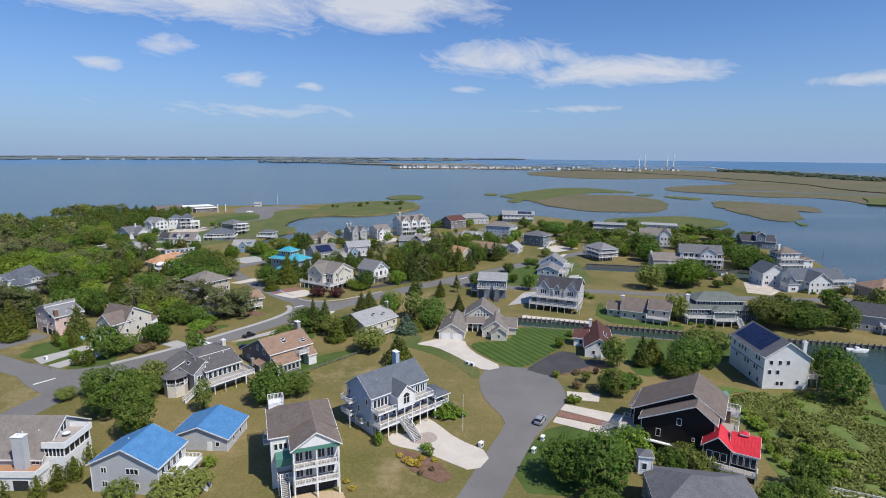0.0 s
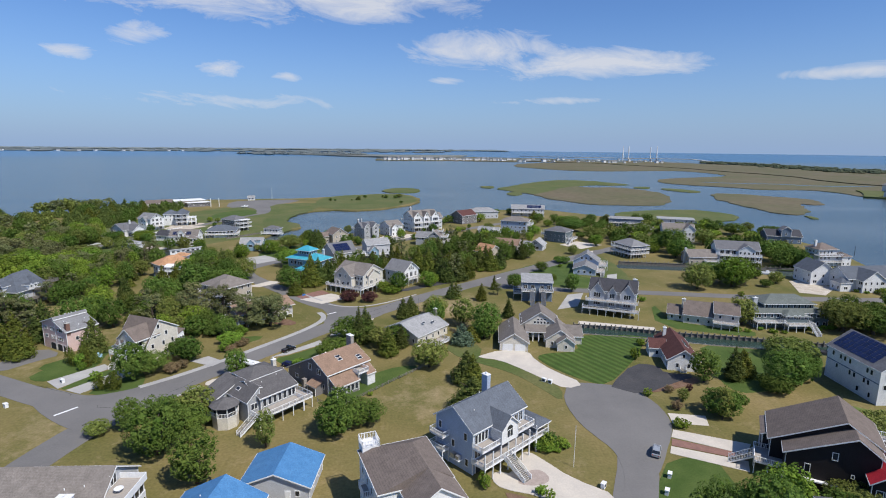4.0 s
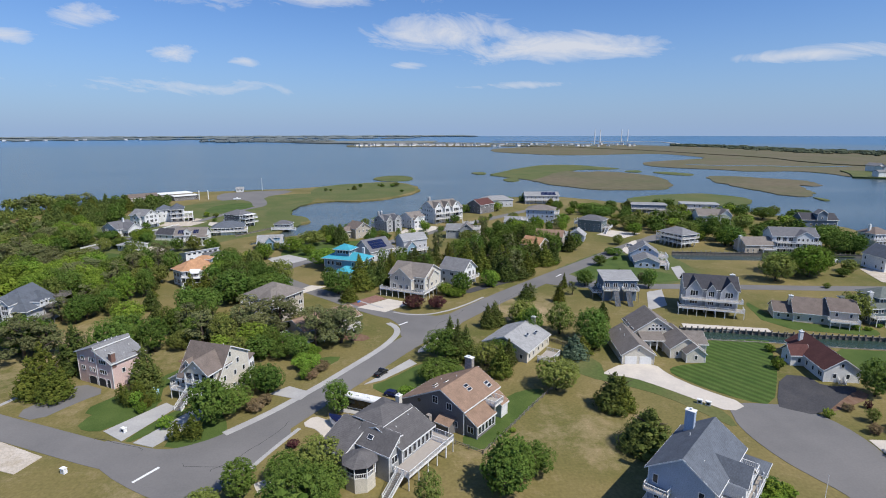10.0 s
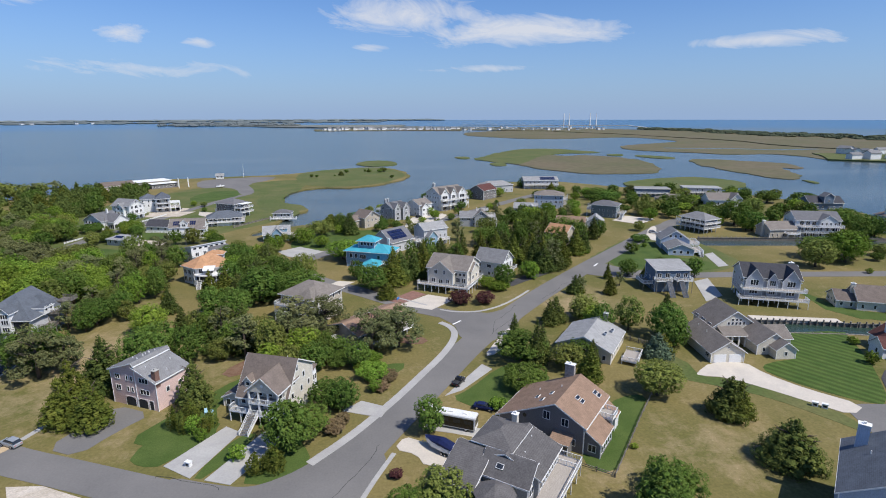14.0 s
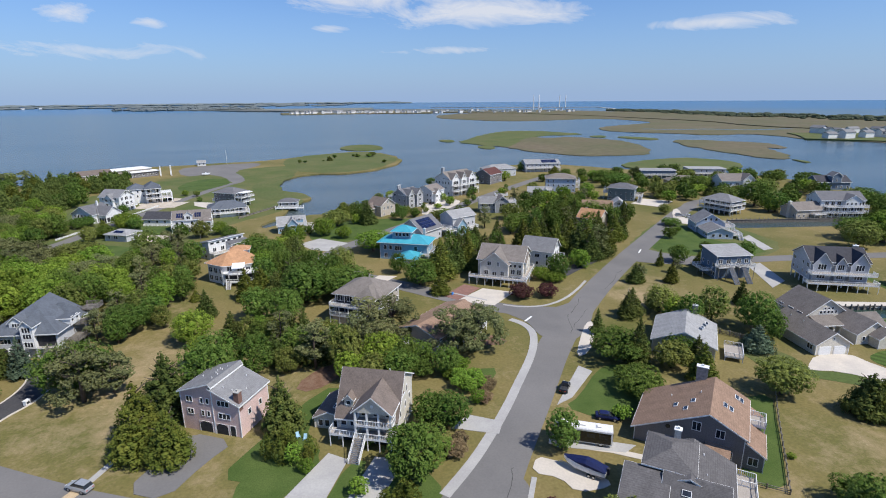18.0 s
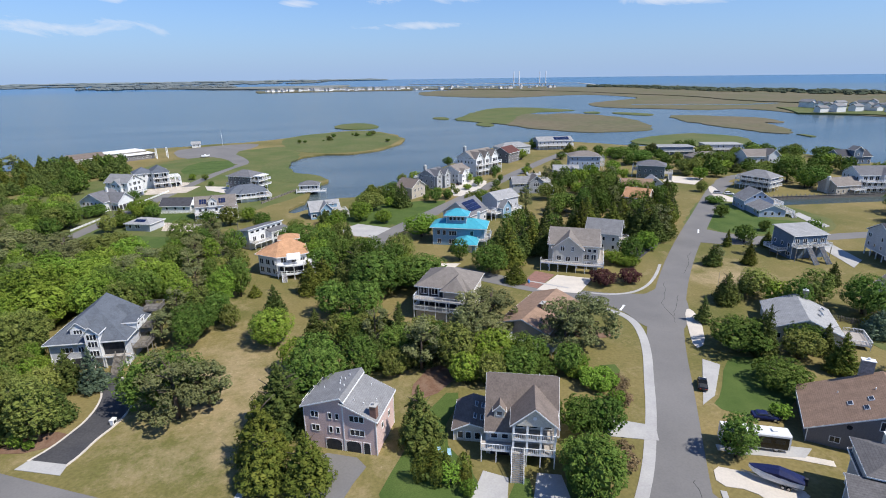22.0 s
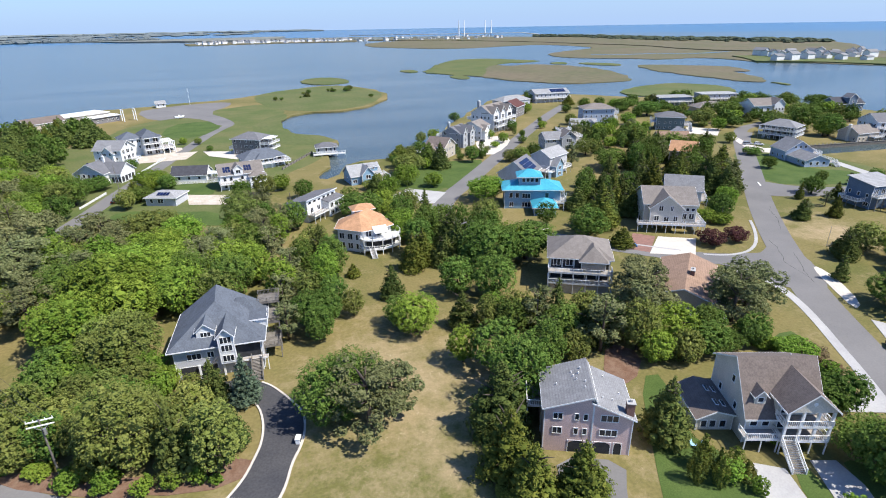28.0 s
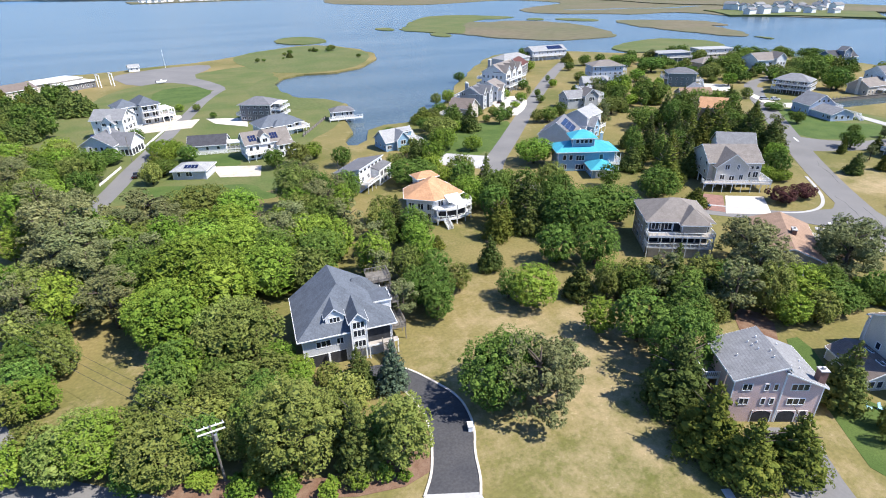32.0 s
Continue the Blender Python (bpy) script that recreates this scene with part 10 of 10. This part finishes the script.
# the cable-stayed bridge at the inlet: four pylons and a low deck
bridge = thing("bridge", "far white bridge with four slender pylons", "bridge", pose(0, 0, 0))
d = Shape()
d.beam((547, 3150, 10), (763, 2784, 14), 16, 3)
d.beam((763, 2784, 14), (1239, 2528, 14), 16, 3)
d.beam((1239, 2528, 14), (1297, 2381, 3), 16, 3)
part("bridge_deck", d, CONC, bridge)
for x, y in [(963, 2659), (987, 2649), (1079, 2609), (1105, 2596)]:
    p = Shape()
    p.tube([(x, y, -1), (x, y, 40), (x, y, 73)], [3.0, 2.4, 1.7], 8)
    part("pylon", p, WHITE, bridge)

# ---- vehicles ----
def wheel_mesh(rad, wd):
    t, h = Shape(), Shape()
    t.tube([(0, -wd / 2, 0), (0, wd / 2, 0)], [rad, rad], 16)
    h.tube([(0, -wd / 2 - 0.01, 0), (0, wd / 2 + 0.01, 0)], [rad * 0.6, rad * 0.6], 12)
    return t.mesh("wheel", RUBBER), h.mesh("rim", METAL)


def loft(sections):
    """A closed body through cross sections (x, half width, z low, z high, top half width)."""
    s, verts, faces = Shape(), [], []
    for x, hw, lo, hi, tw_ in sections:
        mid = lo + (hi - lo) * 0.55
        verts += [(x, -hw * 0.92, lo), (x, -hw, mid), (x, -tw_, hi), (x, tw_, hi), (x, hw, mid), (x, hw * 0.92, lo)]
    n = len(sections)
    for i in range(n - 1):
        for k in range(6):
            faces.append((6 * i + k, 6 * i + (k + 1) % 6, 6 * i + 6 + (k + 1) % 6, 6 * i + 6 + k))
    faces += [tuple(range(6))[::-1], tuple(range(6 * n - 6, 6 * n))]
    return s.add(verts, faces)


def car(label, x, y, rot, paint, suv=True, name="car", truck=False):
    c = thing(name, label, "car", pose(x * U, y * U, 0.09, 0, 0, rot))
    top = 1.7 if suv else 1.45
    part("body", loft([(-2.3, 0.78, 0.42, 0.85, 0.7), (-2.2, 0.9, 0.3, 1.0, 0.8), (-1.4, 0.93, 0.25, 1.02, 0.84), (0.6, 0.93, 0.25, 1.0, 0.84), (1.3, 0.92, 0.25, 0.97, 0.8), (2.15, 0.86, 0.3, 0.82, 0.7), (2.35, 0.72, 0.42, 0.7, 0.6)]), paint, c)
    if truck:
        part("cabin", loft([(-0.5, 0.82, 0.95, 1.05, 0.8), (-0.35, 0.8, 0.95, top, 0.66), (0.5, 0.78, 0.95, top, 0.64), (1.1, 0.8, 0.95, 1.0, 0.76)]), GLASS, c)
        b = Shape()
        b.box(-2.15, -0.72, 0.98, -0.6, 0.72, 1.05)
        part("load_bed", b, SCREEN, c)
        b = Shape()
        b.box(-0.33, -0.64, top, 0.45, 0.64, top + 0.04)
        part("roof_panel", b, paint, c)
    else:
        back = -2.1 if suv else -1.7
        part("cabin", loft([(back, 0.8, 0.95, 1.05, 0.78), (back + 0.25, 0.78, 0.95, top - 0.06, 0.64), (0.1, 0.78, 0.95, top - 0.03, 0.64), (0.5, 0.78, 0.95, top - 0.14, 0.62), (1.2, 0.8, 0.95, 1.0, 0.76)]), GLASS, c)
        part("roof_panel", loft([(back + 0.2, 0.62, top - 0.1, top - 0.04, 0.58), (back + 0.45, 0.68, top - 0.1, top, 0.6), (0.0, 0.68, top - 0.08, top, 0.6), (0.35, 0.64, top - 0.16, top - 0.1, 0.58)]), paint, c)
    wm, rm = wheel_mesh(0.36, 0.24)
    for wx in (-1.4, 1.45):
        for wy in (-0.82, 0.82):
            wo = part("wheel", wm, None, c, at=pose(wx, wy, 0.36))
            part("rim", rm, None, wo)
    lamp = Shape()
    lamp.box(-0.05, -0.16, -0.07, 0.03, 0.16, 0.07)
    for nm, lx, mat in (("headlight", 2.24, WHITEP), ("tail_light", -2.26, REDP)):
        me = lamp.mesh(nm, mat)
        for ly in (-0.55, 0.55):
            part(nm, me, None, c, at=pose(lx, ly, 0.74))
    return c


car("silver estate car parked by the court", 15.0, 75.2, 62, SILVER)
car("black pickup truck parked on the kerb", -42.6, 112.3, 53, BLACKP, truck=True, name="pickup_truck")
car("dark blue car beside the motor home", -40.6, 104.6, -28, NAVY, suv=False)
car("grey car parked beside the grass", -99.9, 106.4, 150, SILVER)
car("black pickup truck on the west road", -141.1, 225.2, 75, BLACKP, truck=True, name="pickup_truck")
car("black car in the white house's forecourt", -131.8, 284.2, 10, BLACKP)
car("silver car in the parking bay", 43.6, 204.3, -30, SILVER)
car("white car in the parking bay", 45.9, 202.0, -30, WHITEP)
car("dark car before the shore house", -31.8, 247.2, 40, BLACKP)

# motor home
rv = thing("motor_home", "large white and black motor home on its pad", "motor home", pose(-48.6 * U, 102.9 * U, 0.1, 0, 0, -28.5))
b = Shape()
b.prism([(-1.25, 0.5), (1.25, 0.5), (1.27, 1.2), (1.25, 3.2), (1.1, 3.4), (-1.1, 3.4), (-1.25, 3.2), (-1.27, 1.2)], "x", 0, 10.6)
part("body", b, WHITEP, rv)
b = Shape()
b.box(0.1, -1.3, 0.7, 10.3, -1.265, 2.9)
part("side_panel", b, BLACKP, rv, "black and brown painted side")
b = Shape()
b.box(10.6, -1.1, 1.5, 10.66, 1.1, 2.9)
part("windscreen", b, GLASS, rv)
for x0 in (1.0, 3.4, 6.0, 8.2):
    b = Shape()
    b.box(x0, -1.32, 1.7, x0 + 1.5, -1.3, 2.5)
    part("window", b, GLASS, rv)
for x0, wd in ((1.6, 0.9), (4.6, 1.1), (7.8, 0.8)):
    b = Shape()
    b.box(x0, -0.45, 3.4, x0 + wd, 0.45, 3.65)
    part("roof_unit", b, WHITE, rv)
wm, rm = wheel_mesh(0.48, 0.3)
for wx in (2.2, 3.2, 8.6):
    for wy in (-1.08, 1.08):
        wo = part("wheel", wm, None, rv, at=pose(wx, wy, 0.48))
        part("rim", rm, None, wo)

# boats
def boat(label, x, y, rot, length, hull_mat, cover=None, trailer=False, z=0.0):
    o = thing("boat", label, "boat", pose(x * U, y * U, z, 0, 0, rot))
    k = length / 7
    lift = 0.6 if trailer else 0.0
    part("hull", loft([(-3.4 * k, 1.05, lift + 0.25, lift + 1.15, 1.0), (-1 * k, 1.18, lift + 0.15, lift + 1.2, 1.12), (1.5 * k, 1.05, lift + 0.2, lift + 1.3, 0.98), (2.8 * k, 0.55, lift + 0.5, lift + 1.42, 0.5), (3.5 * k, 0.08, lift + 1.0, lift + 1.5, 0.06)]), hull_mat, o)
    if cover:
        part("cover", loft([(-3.4 * k, 1.08, lift + 1.0, lift + 1.35, 0.9), (-1.5 * k, 1.2, lift + 1.05, lift + 2.0, 0.5), (-0.2 * k, 1.18, lift + 1.1, lift + 2.3, 0.45), (1.2 * k, 1.05, lift + 1.15, lift + 1.9, 0.3), (2.8 * k, 0.56, lift + 1.3, lift + 1.55, 0.2), (3.5 * k, 0.1, lift + 1.42, lift + 1.54, 0.06)]), cover, o, "navy canvas cover")
    else:
        c = Shape()
        c.box(-0.6 * k, -0.5, lift + 1.15, 0.5 * k, 0.5, lift + 2.0)
        part("console", c, WHITE, o)
    e = Shape()
    e.box(-3.8 * k, -0.25, lift + 0.5, -3.4 * k, 0.25, lift + 1.7)
    part("outboard_motor", e, SCREEN, o)
    if trailer:
        t = Shape()
        t.beam((-3.0 * k, -0.9, 0.5), (3.0 * k, -0.3, 0.5), 0.12)
        t.beam((-3.0 * k, 0.9, 0.5), (3.0 * k, 0.3, 0.5), 0.12)
        t.beam((3.0 * k, 0, 0.5), (4.3 * k, 0, 0.45), 0.12)
        t.beam((-2.0 * k, -1.1, 0.42), (-2.0 * k, 1.1, 0.42), 0.12)
        part("trailer", t, METAL, o)
        wm_, rm_ = wheel_mesh(0.34, 0.22)
        for wx in (-1.8, -1.0):
            for wy in (-1.15, 1.15):
                wo_ = part("wheel", wm_, None, o, at=pose(wx, wy, 0.34))
                part("rim", rm_, None, wo_)


boat("motorboat under a navy cover on its trailer", -48.0, 96.3, 134, 7.6, WHITEP, NAVY, True, 0.09)
boat("white motorboat moored at the canal bulkhead", 88.0, 107.6, -12, 7, WHITEP, z=SEA - 0.3)
boat("white motorboat in the far canal", 98.3, 179.8, -12, 7, WHITEP, z=SEA - 0.3)
boat("small dark boat moored by the lawn", 66.0, 110.5, -15, 5.5, SCREEN, z=SEA - 0.3)
boat("white motorboat on the parking ground", -130.9, 358.6, 10, 7, WHITEP, None, True)

# ---- bulkheads: boards and piles along the canals ----
def bulkhead(label, a, b, step=2.4, top=0.35, cap=True, rise=0.7):
    (x0, y0), (x1, y1) = plan([a, b])
    length = math.hypot(x1 - x0, y1 - y0)
    o = thing("bulkhead", label, "bulkhead", pose(x0, y0, 0, 0, 0, math.degrees(math.atan2(y1 - y0, x1 - x0))))
    s = Shape()
    s.box(0, -0.08, SEA - 0.6, length, 0.12, top - 0.1)
    part("planking", s, WOOD_G, o)
    if cap:
        s = Shape()
        s.box(0, -0.25, top - 0.1, length, 0.3, top)
        part("cap_board", s, WOOD_G, o)
    p = Shape()
    p.tube([(0, 0, SEA - 0.8), (0, 0, top + rise)], [0.23, 0.21], 8)
    me = p.mesh("mooring_post", WOOD_G)
    for i in range(int(length / step) + 1):
        part("mooring_post", me, None, o, at=pose(i * step, -0.3, rng.uniform(-0.1, 0.12), 0, 0, rng.uniform(0, 90)))


bulkhead("grey timber bulkhead with thick piles along the canal", (18.5, 127.4), (27.5, 125.4), 1.9)
bulkhead("grey timber bulkhead with thick piles along the canal", (27.5, 125.4), (38.0, 121.8), 1.9)
bulkhead("grey timber bulkhead with thick piles along the canal", (38.0, 121.8), (52.0, 118.5), 1.9)
bulkhead("grey timber bulkhead with thick piles along the canal", (52.0, 118.5), (65.3, 114.8), 1.9)
bulkhead("grey timber bulkhead with thick piles along the canal", (65.3, 114.8), (81.4, 112.0), 1.9)
bulkhead("grey timber bulkhead with thick piles along the canal", (81.4, 112.0), (97.0, 108.5), 1.9)
bulkhead("low timber bulkhead along the lawn", (60.0, 110.2), (54.4, 111.6), top=0.12, rise=0.1)
bulkhead("low timber bulkhead along the lawn", (54.4, 111.6), (44.0, 114.1), top=0.12, rise=0.1)
bulkhead("low timber bulkhead along the lawn", (44.0, 114.1), (31.7, 118.2), top=0.12, rise=0.1)
bulkhead("low timber bulkhead along the lawn", (31.7, 118.2), (17.0, 121.9), top=0.12, rise=0.1)
bulkhead("tall timber bulkhead of the far canal", (112.3, 181.8), (93.3, 185.8), top=0.9)
bulkhead("tall timber bulkhead of the far canal", (93.3, 185.8), (53.1, 193.8), top=0.9)
solo("canal_water", slab(plan([(16.0, 121.0), (18.0, 129.0), (98.0, 111.0), (120.0, 104.0), (110.0, 90.0), (80.0, 91.0), (74.0, 100.0), (58.0, 109.0)]), SEA - 0.4, SEA + 0.02), CANAL, "calm green-grey canal water", "water", kind="structure")
solo("terrace", slab(plan([(19.6, 127.6), (20.4, 130.0), (36.4, 125.2), (35.8, 122.8)]), -0.3, 0.12), CONC, "pale concrete canal-side terrace", "terrace", kind="structure")
bulkhead("white dock of the boathouse", (-100.3, 239.8), (-88.9, 257.3), step=3, top=0.9)


# ---- street and garden things ----
def mailbox(label, x, y, rot):
    o = thing("mailbox", label, "mailbox", pose(x * U, y * U, 0.0, 0, 0, rot))
    s = Shape()
    s.box(-0.55, -0.35, 0, 0.55, 0.35, 1.0)
    part("base", s, WHITE, o)
    s = Shape()
    s.box(-0.62, -0.42, 1.0, 0.62, 0.42, 1.12)
    part("lid", s, WHITE, o)
    s = Shape()
    s.box(-0.35, -0.37, 0.3, 0.35, -0.33, 0.8)
    part("front_panel", s, SCREEN, o)


for x, y, rot in ((5.5, 68.2, 50), (14.4, 70.0, 60), (12.6, 66.8, 60), (4.9, 97.5, -40), (5.8, 96.8, -40), (-77.2, 98.4, -30), (-80.1, 89.8, 150), (-113.3, 126.2, 70)):
    mailbox("boxy white mailbox enclosure beside the drive", x, y, rot)


def pole(name, label, x, y, h, rad=0.06, mat=WHITE, cat="pole"):
    o = thing(name, label, cat, pose(x * U, y * U, 0))
    s = Shape()
    s.tube([(0, 0, -0.1), (0, 0, h * 0.5), (0, 0, h)], [rad, rad * 0.85, rad * 0.6], 10)
    part("pole", s, mat, o)
    return o


o = pole("flagpole", "white flagpole on the lawn with a ball", 3.1, 72.5, 9.0)
s = Shape()
s.add(*sphere_rough((0, 0, 9.05), (0.1, 0.1, 0.1), np.random.RandomState(1), 8, 6))
part("ball", s, METAL, o)
pole("flagpole", "white flagpole beside the stilt house", -40.5, 159.4, 10.0)
pole("marker_post", "tall white marker post at the marina", -127.3, 408.9, 14, 0.12)
pole("street_lamp", "slim grey street lamp post on the verge", -17.2, 137.7, 6, 0.07, METAL)
pole("marker_post", "channel marker post in the bay", 150.6, 207.5, 6, 0.15, SCREEN)
pole("utility_pole", "plain wooden pole in the wood", -103.8, 195.7, 9, 0.14, WOOD_G)
pole("utility_pole", "plain wooden pole on the west road", -141.9, 238.3, 10, 0.14, WOOD_G)

# power pole with two cross arms
o = pole("utility_pole", "wooden power pole with white cross arms", -134.6, 131.2, 10.2, 0.17, WOOD_G)
for z in (9.2, 9.9):
    s = Shape()
    s.beam((-1.7, -0.12 if z < 9.5 else 0.12, z), (1.7, -0.12 if z < 9.5 else 0.12, z), 0.14, 0.16)
    part("cross_arm", s, WHITE, o)
s = Shape()
s.beam((-1.1, 0, 9.2), (0, 0, 8.2), 0.06)
part("brace", s, METAL, o)
s = Shape()
s.beam((1.1, 0, 9.2), (0, 0, 8.2), 0.06)
part("brace", s, METAL, o)
ins = Shape()
ins.tube([(0, 0, 0), (0, 0, 0.28)], [0.08, 0.05], 8)
ime = ins.mesh("insulator", WHITEP)
for x in (-1.6, -0.7, 0.7, 1.6):
    part("insulator", ime, None, o, at=pose(x, 0.12, 9.98))
s = Shape()
s.tube([(0.35, -0.2, 7.6), (0.35, -0.2, 8.6)], [0.22, 0.22], 10)
part("transformer", s, METAL, o)
pole2 = pole("utility_pole", "wooden power pole beyond the clearing", -157.9, 166.9, 10.2, 0.17, WOOD_G)
s = Shape()
s.beam((-1.7, 0, 9.6), (1.7, 0, 9.6), 0.14, 0.16)
part("cross_arm", s, WHITE, pole2)
for k, x in enumerate((-1.6, 0.0, 1.6)):
    a, b = Vector((-134.6 * U + x, 131.2 * U, 10.2)), Vector((-157.9 * U + x, 166.9 * U, 9.8))
    pts = [a.lerp(b, i / 12) - Vector((0, 0, 1.4 * 4 * (i / 12) * (1 - i / 12))) for i in range(13)]
    s = Shape()
    s.tube(pts, [0.025] * 13, 4)
    solo("power_line", s, SCREEN, "thin sagging power line between two poles", "cable")


# ---- fences ----
def rail_fence(label, pts, h=1.1, mat=WOOD_G, step=2.4, rails=(0.4, 0.8), pickets=False):
    pts = plan(pts)
    o = thing("fence", label, "fence", pose(pts[0][0], pts[0][1], 0))
    base = Vector(pts[0])
    p = Shape()
    p.box(-0.09, -0.09, -0.1, 0.09, 0.09, h)
    me = p.mesh("post", mat)
    for a, b in zip(pts, pts[1:]):
        a, b = Vector(a) - base, Vector(b) - base
        n = max(1, round((b - a).length / step))
        for i in range(n + 1):
            q = a.lerp(b, i / n)
            part("post", me, None, o, at=pose(q.x, q.y, 0))
        for z in rails:
            s = Shape()
            s.beam((a.x, a.y, z), (b.x, b.y, z), 0.07, 0.12)
            part("rail", s, mat, o)
        if pickets:
            s = Shape()
            k = int((b - a).length / 0.3)
            s.box(-0.06, -0.03, 0.08, 0.06, 0.03, h - 0.08)
            slat = s.mesh("picket", mat)
            for i in range(k):
                q = a.lerp(b, (i + 0.5) / k)
                part("picket", slat, None, o, at=pose(q.x, q.y, 0))


rail_fence("weathered split-rail fence behind the lawn", [(-15.7, 104.2), (-20.2, 99.2), (-25.7, 92.7), (-29.6, 88.2)])
rail_fence("weathered split-rail fence behind the lawn", [(-29.6, 88.2), (-31.2, 89.5), (-32.8, 90.8)])
rail_fence("low white picket fence along the road", [(-148.0, 222.6), (-144.2, 234.2)], 1.0, WHITE, pickets=True)
rail_fence("low white picket fence along the road", [(-140.2, 247.0), (-136.4, 259.0), (-132.6, 271.2)], 1.0, WHITE, pickets=True)
rail_fence("low white picket fence by the shed", [(-128.6, 236.2), (-117.3, 233.6)], 1.0, WHITE, pickets=True)
rail_fence("low white rail fence beside the wild lot", [(43.6, 60.8), (47.4, 59.2), (51.5, 57.4), (58.5, 54.3)], 0.7, WHITE, rails=(0.3, 0.6))
solo("path", strip(plan([(43.4, 60.2), (47.2, 58.6), (51.3, 56.8), (58.3, 53.7)]), 1.2, -0.2, 0.2), CONC, "pale boardwalk beside the wild lot", "path", kind="structure")
rail_fence("dark plank fence by the driveway", [(-10.2, 123.6), (-6.4, 118.8)], 1.6, WOOD_G, pickets=True)

# garden chairs, kayaks, blue play set
def lawn_chair(label, x, y, z, rot, mat):
    o = thing("lawn_chair", label, "chair", pose(x * U, y * U, z, 0, 0, rot), "lawn chairs")
    s = Shape()
    s.add([(-0.3, -0.35, 0.35), (0.3, -0.35, 0.35), (0.3, 0.3, 0.28), (-0.3, 0.3, 0.28), (-0.3, -0.35, 0.4), (0.3, -0.35, 0.4), (0.3, 0.3, 0.33), (-0.3, 0.3, 0.33)], [(0, 3, 2, 1), (4, 5, 6, 7), (0, 1, 5, 4), (1, 2, 6, 5), (2, 3, 7, 6), (3, 0, 4, 7)])
    part("seat", s, mat, o)
    s = Shape()
    s.beam((0, 0.3, 0.3), (0, 0.62, 1.0), 0.6, 0.05)
    part("backrest", s, mat, o)
    leg = Shape()
    leg.box(-0.03, -0.03, 0, 0.03, 0.03, 0.55)
    me = leg.mesh("leg", mat)
    for lx in (-0.33, 0.33):
        for ly in (-0.3, 0.28):
            part("leg", me, None, o, at=pose(lx, ly, 0))


PALEB = material("pale_blue_paint", (0.35, 0.55, 0.68))
lawn_chair("pale blue slatted lawn chair by the annex", -78.1, 110.0, 0.02, 20, PALEB)
lawn_chair("pale blue slatted lawn chair by the annex", -77.3, 109.4, 0.02, -10, PALEB)
s = Shape()
s.tube([(-1.4, 0, 0.25), (-0.7, 0, 0.3), (0.7, 0, 0.3), (1.4, 0, 0.25)], [0.05, 0.32, 0.32, 0.05], 10)
solo("kayak", s, BLUEP, "bright blue kayak on the brick forecourt", "kayak", pose(-48.3 * U, 152.1 * U, 0.02, 0, 0, 70))
solo("pool", slab(plan([(-164.4, 250.4), (-159.6, 249.1), (-160.2, 246.6), (-165.0, 247.9)]), -0.5, 0.13), POOL, "long bright blue swimming pool", "pool", kind="structure")
# jungle gym of the dark house
o = thing("play_set", "green and tan garden play set", "play set", pose(46.8 * U, 81.8 * U, 0, 0, 0, 20))
s = Shape()
s.beam((0, 0, 2.4), (4.5, 0, 2.4), 0.14)
part("beam", s, CEDAR, o)
for a, b in (((0, 0, 2.4), (-0.6, -1.0, 0)), ((0, 0, 2.4), (-0.6, 1.0, 0)), ((4.5, 0, 2.4), (5.1, -1, 0)), ((4.5, 0, 2.4), (5.1, 1, 0))):
    s = Shape()
    s.beam(a, b, 0.12)
    part("leg", s, CEDAR, o)
s = Shape()
s.prism([(-1.2, 2.6), (1.2, 2.6), (0, 3.8)], "x", -2.6, -0.4)
part("tower_roof", s, AWNING, o)
s = Shape()
s.box(-2.5, -1, 1.2, -0.5, 1, 1.35)
part("tower_floor", s, CEDAR, o)
leg = Shape()
leg.box(-0.07, -0.07, 0, 0.07, 0.07, 2.7)
me = leg.mesh("tower_post", CEDAR)
for x in (-2.4, -0.6):
    for y in (-0.9, 0.9):
        part("tower_post", me, None, o, at=pose(x, y, 0))
# marina kiosk and boat lift frames
h = siding_house("small white kiosk on the marina ground", (-143.0, 403.8), 10, 6, 5, 2.8, W_WHITE, R_LGRAY, "gx", 1.4, sides="f", floors=(0,))
o = thing("boat_lift", "white steel boat lift frame by the marina", "boat lift", pose(-153.5 * U, 361.4 * U, 0, 0, 0, 20))
for x in (0, 8):
    for y in (0, 6):
        s = Shape()
        s.box(x - 0.25, y - 0.25, 0, x + 0.25, y + 0.25, 8)
        part("post", s, WHITE, o)
    s = Shape()
    s.beam((x, -0.3, 8), (x, 6.3, 8), 0.5)
    part("cross_beam", s, WHITE, o)
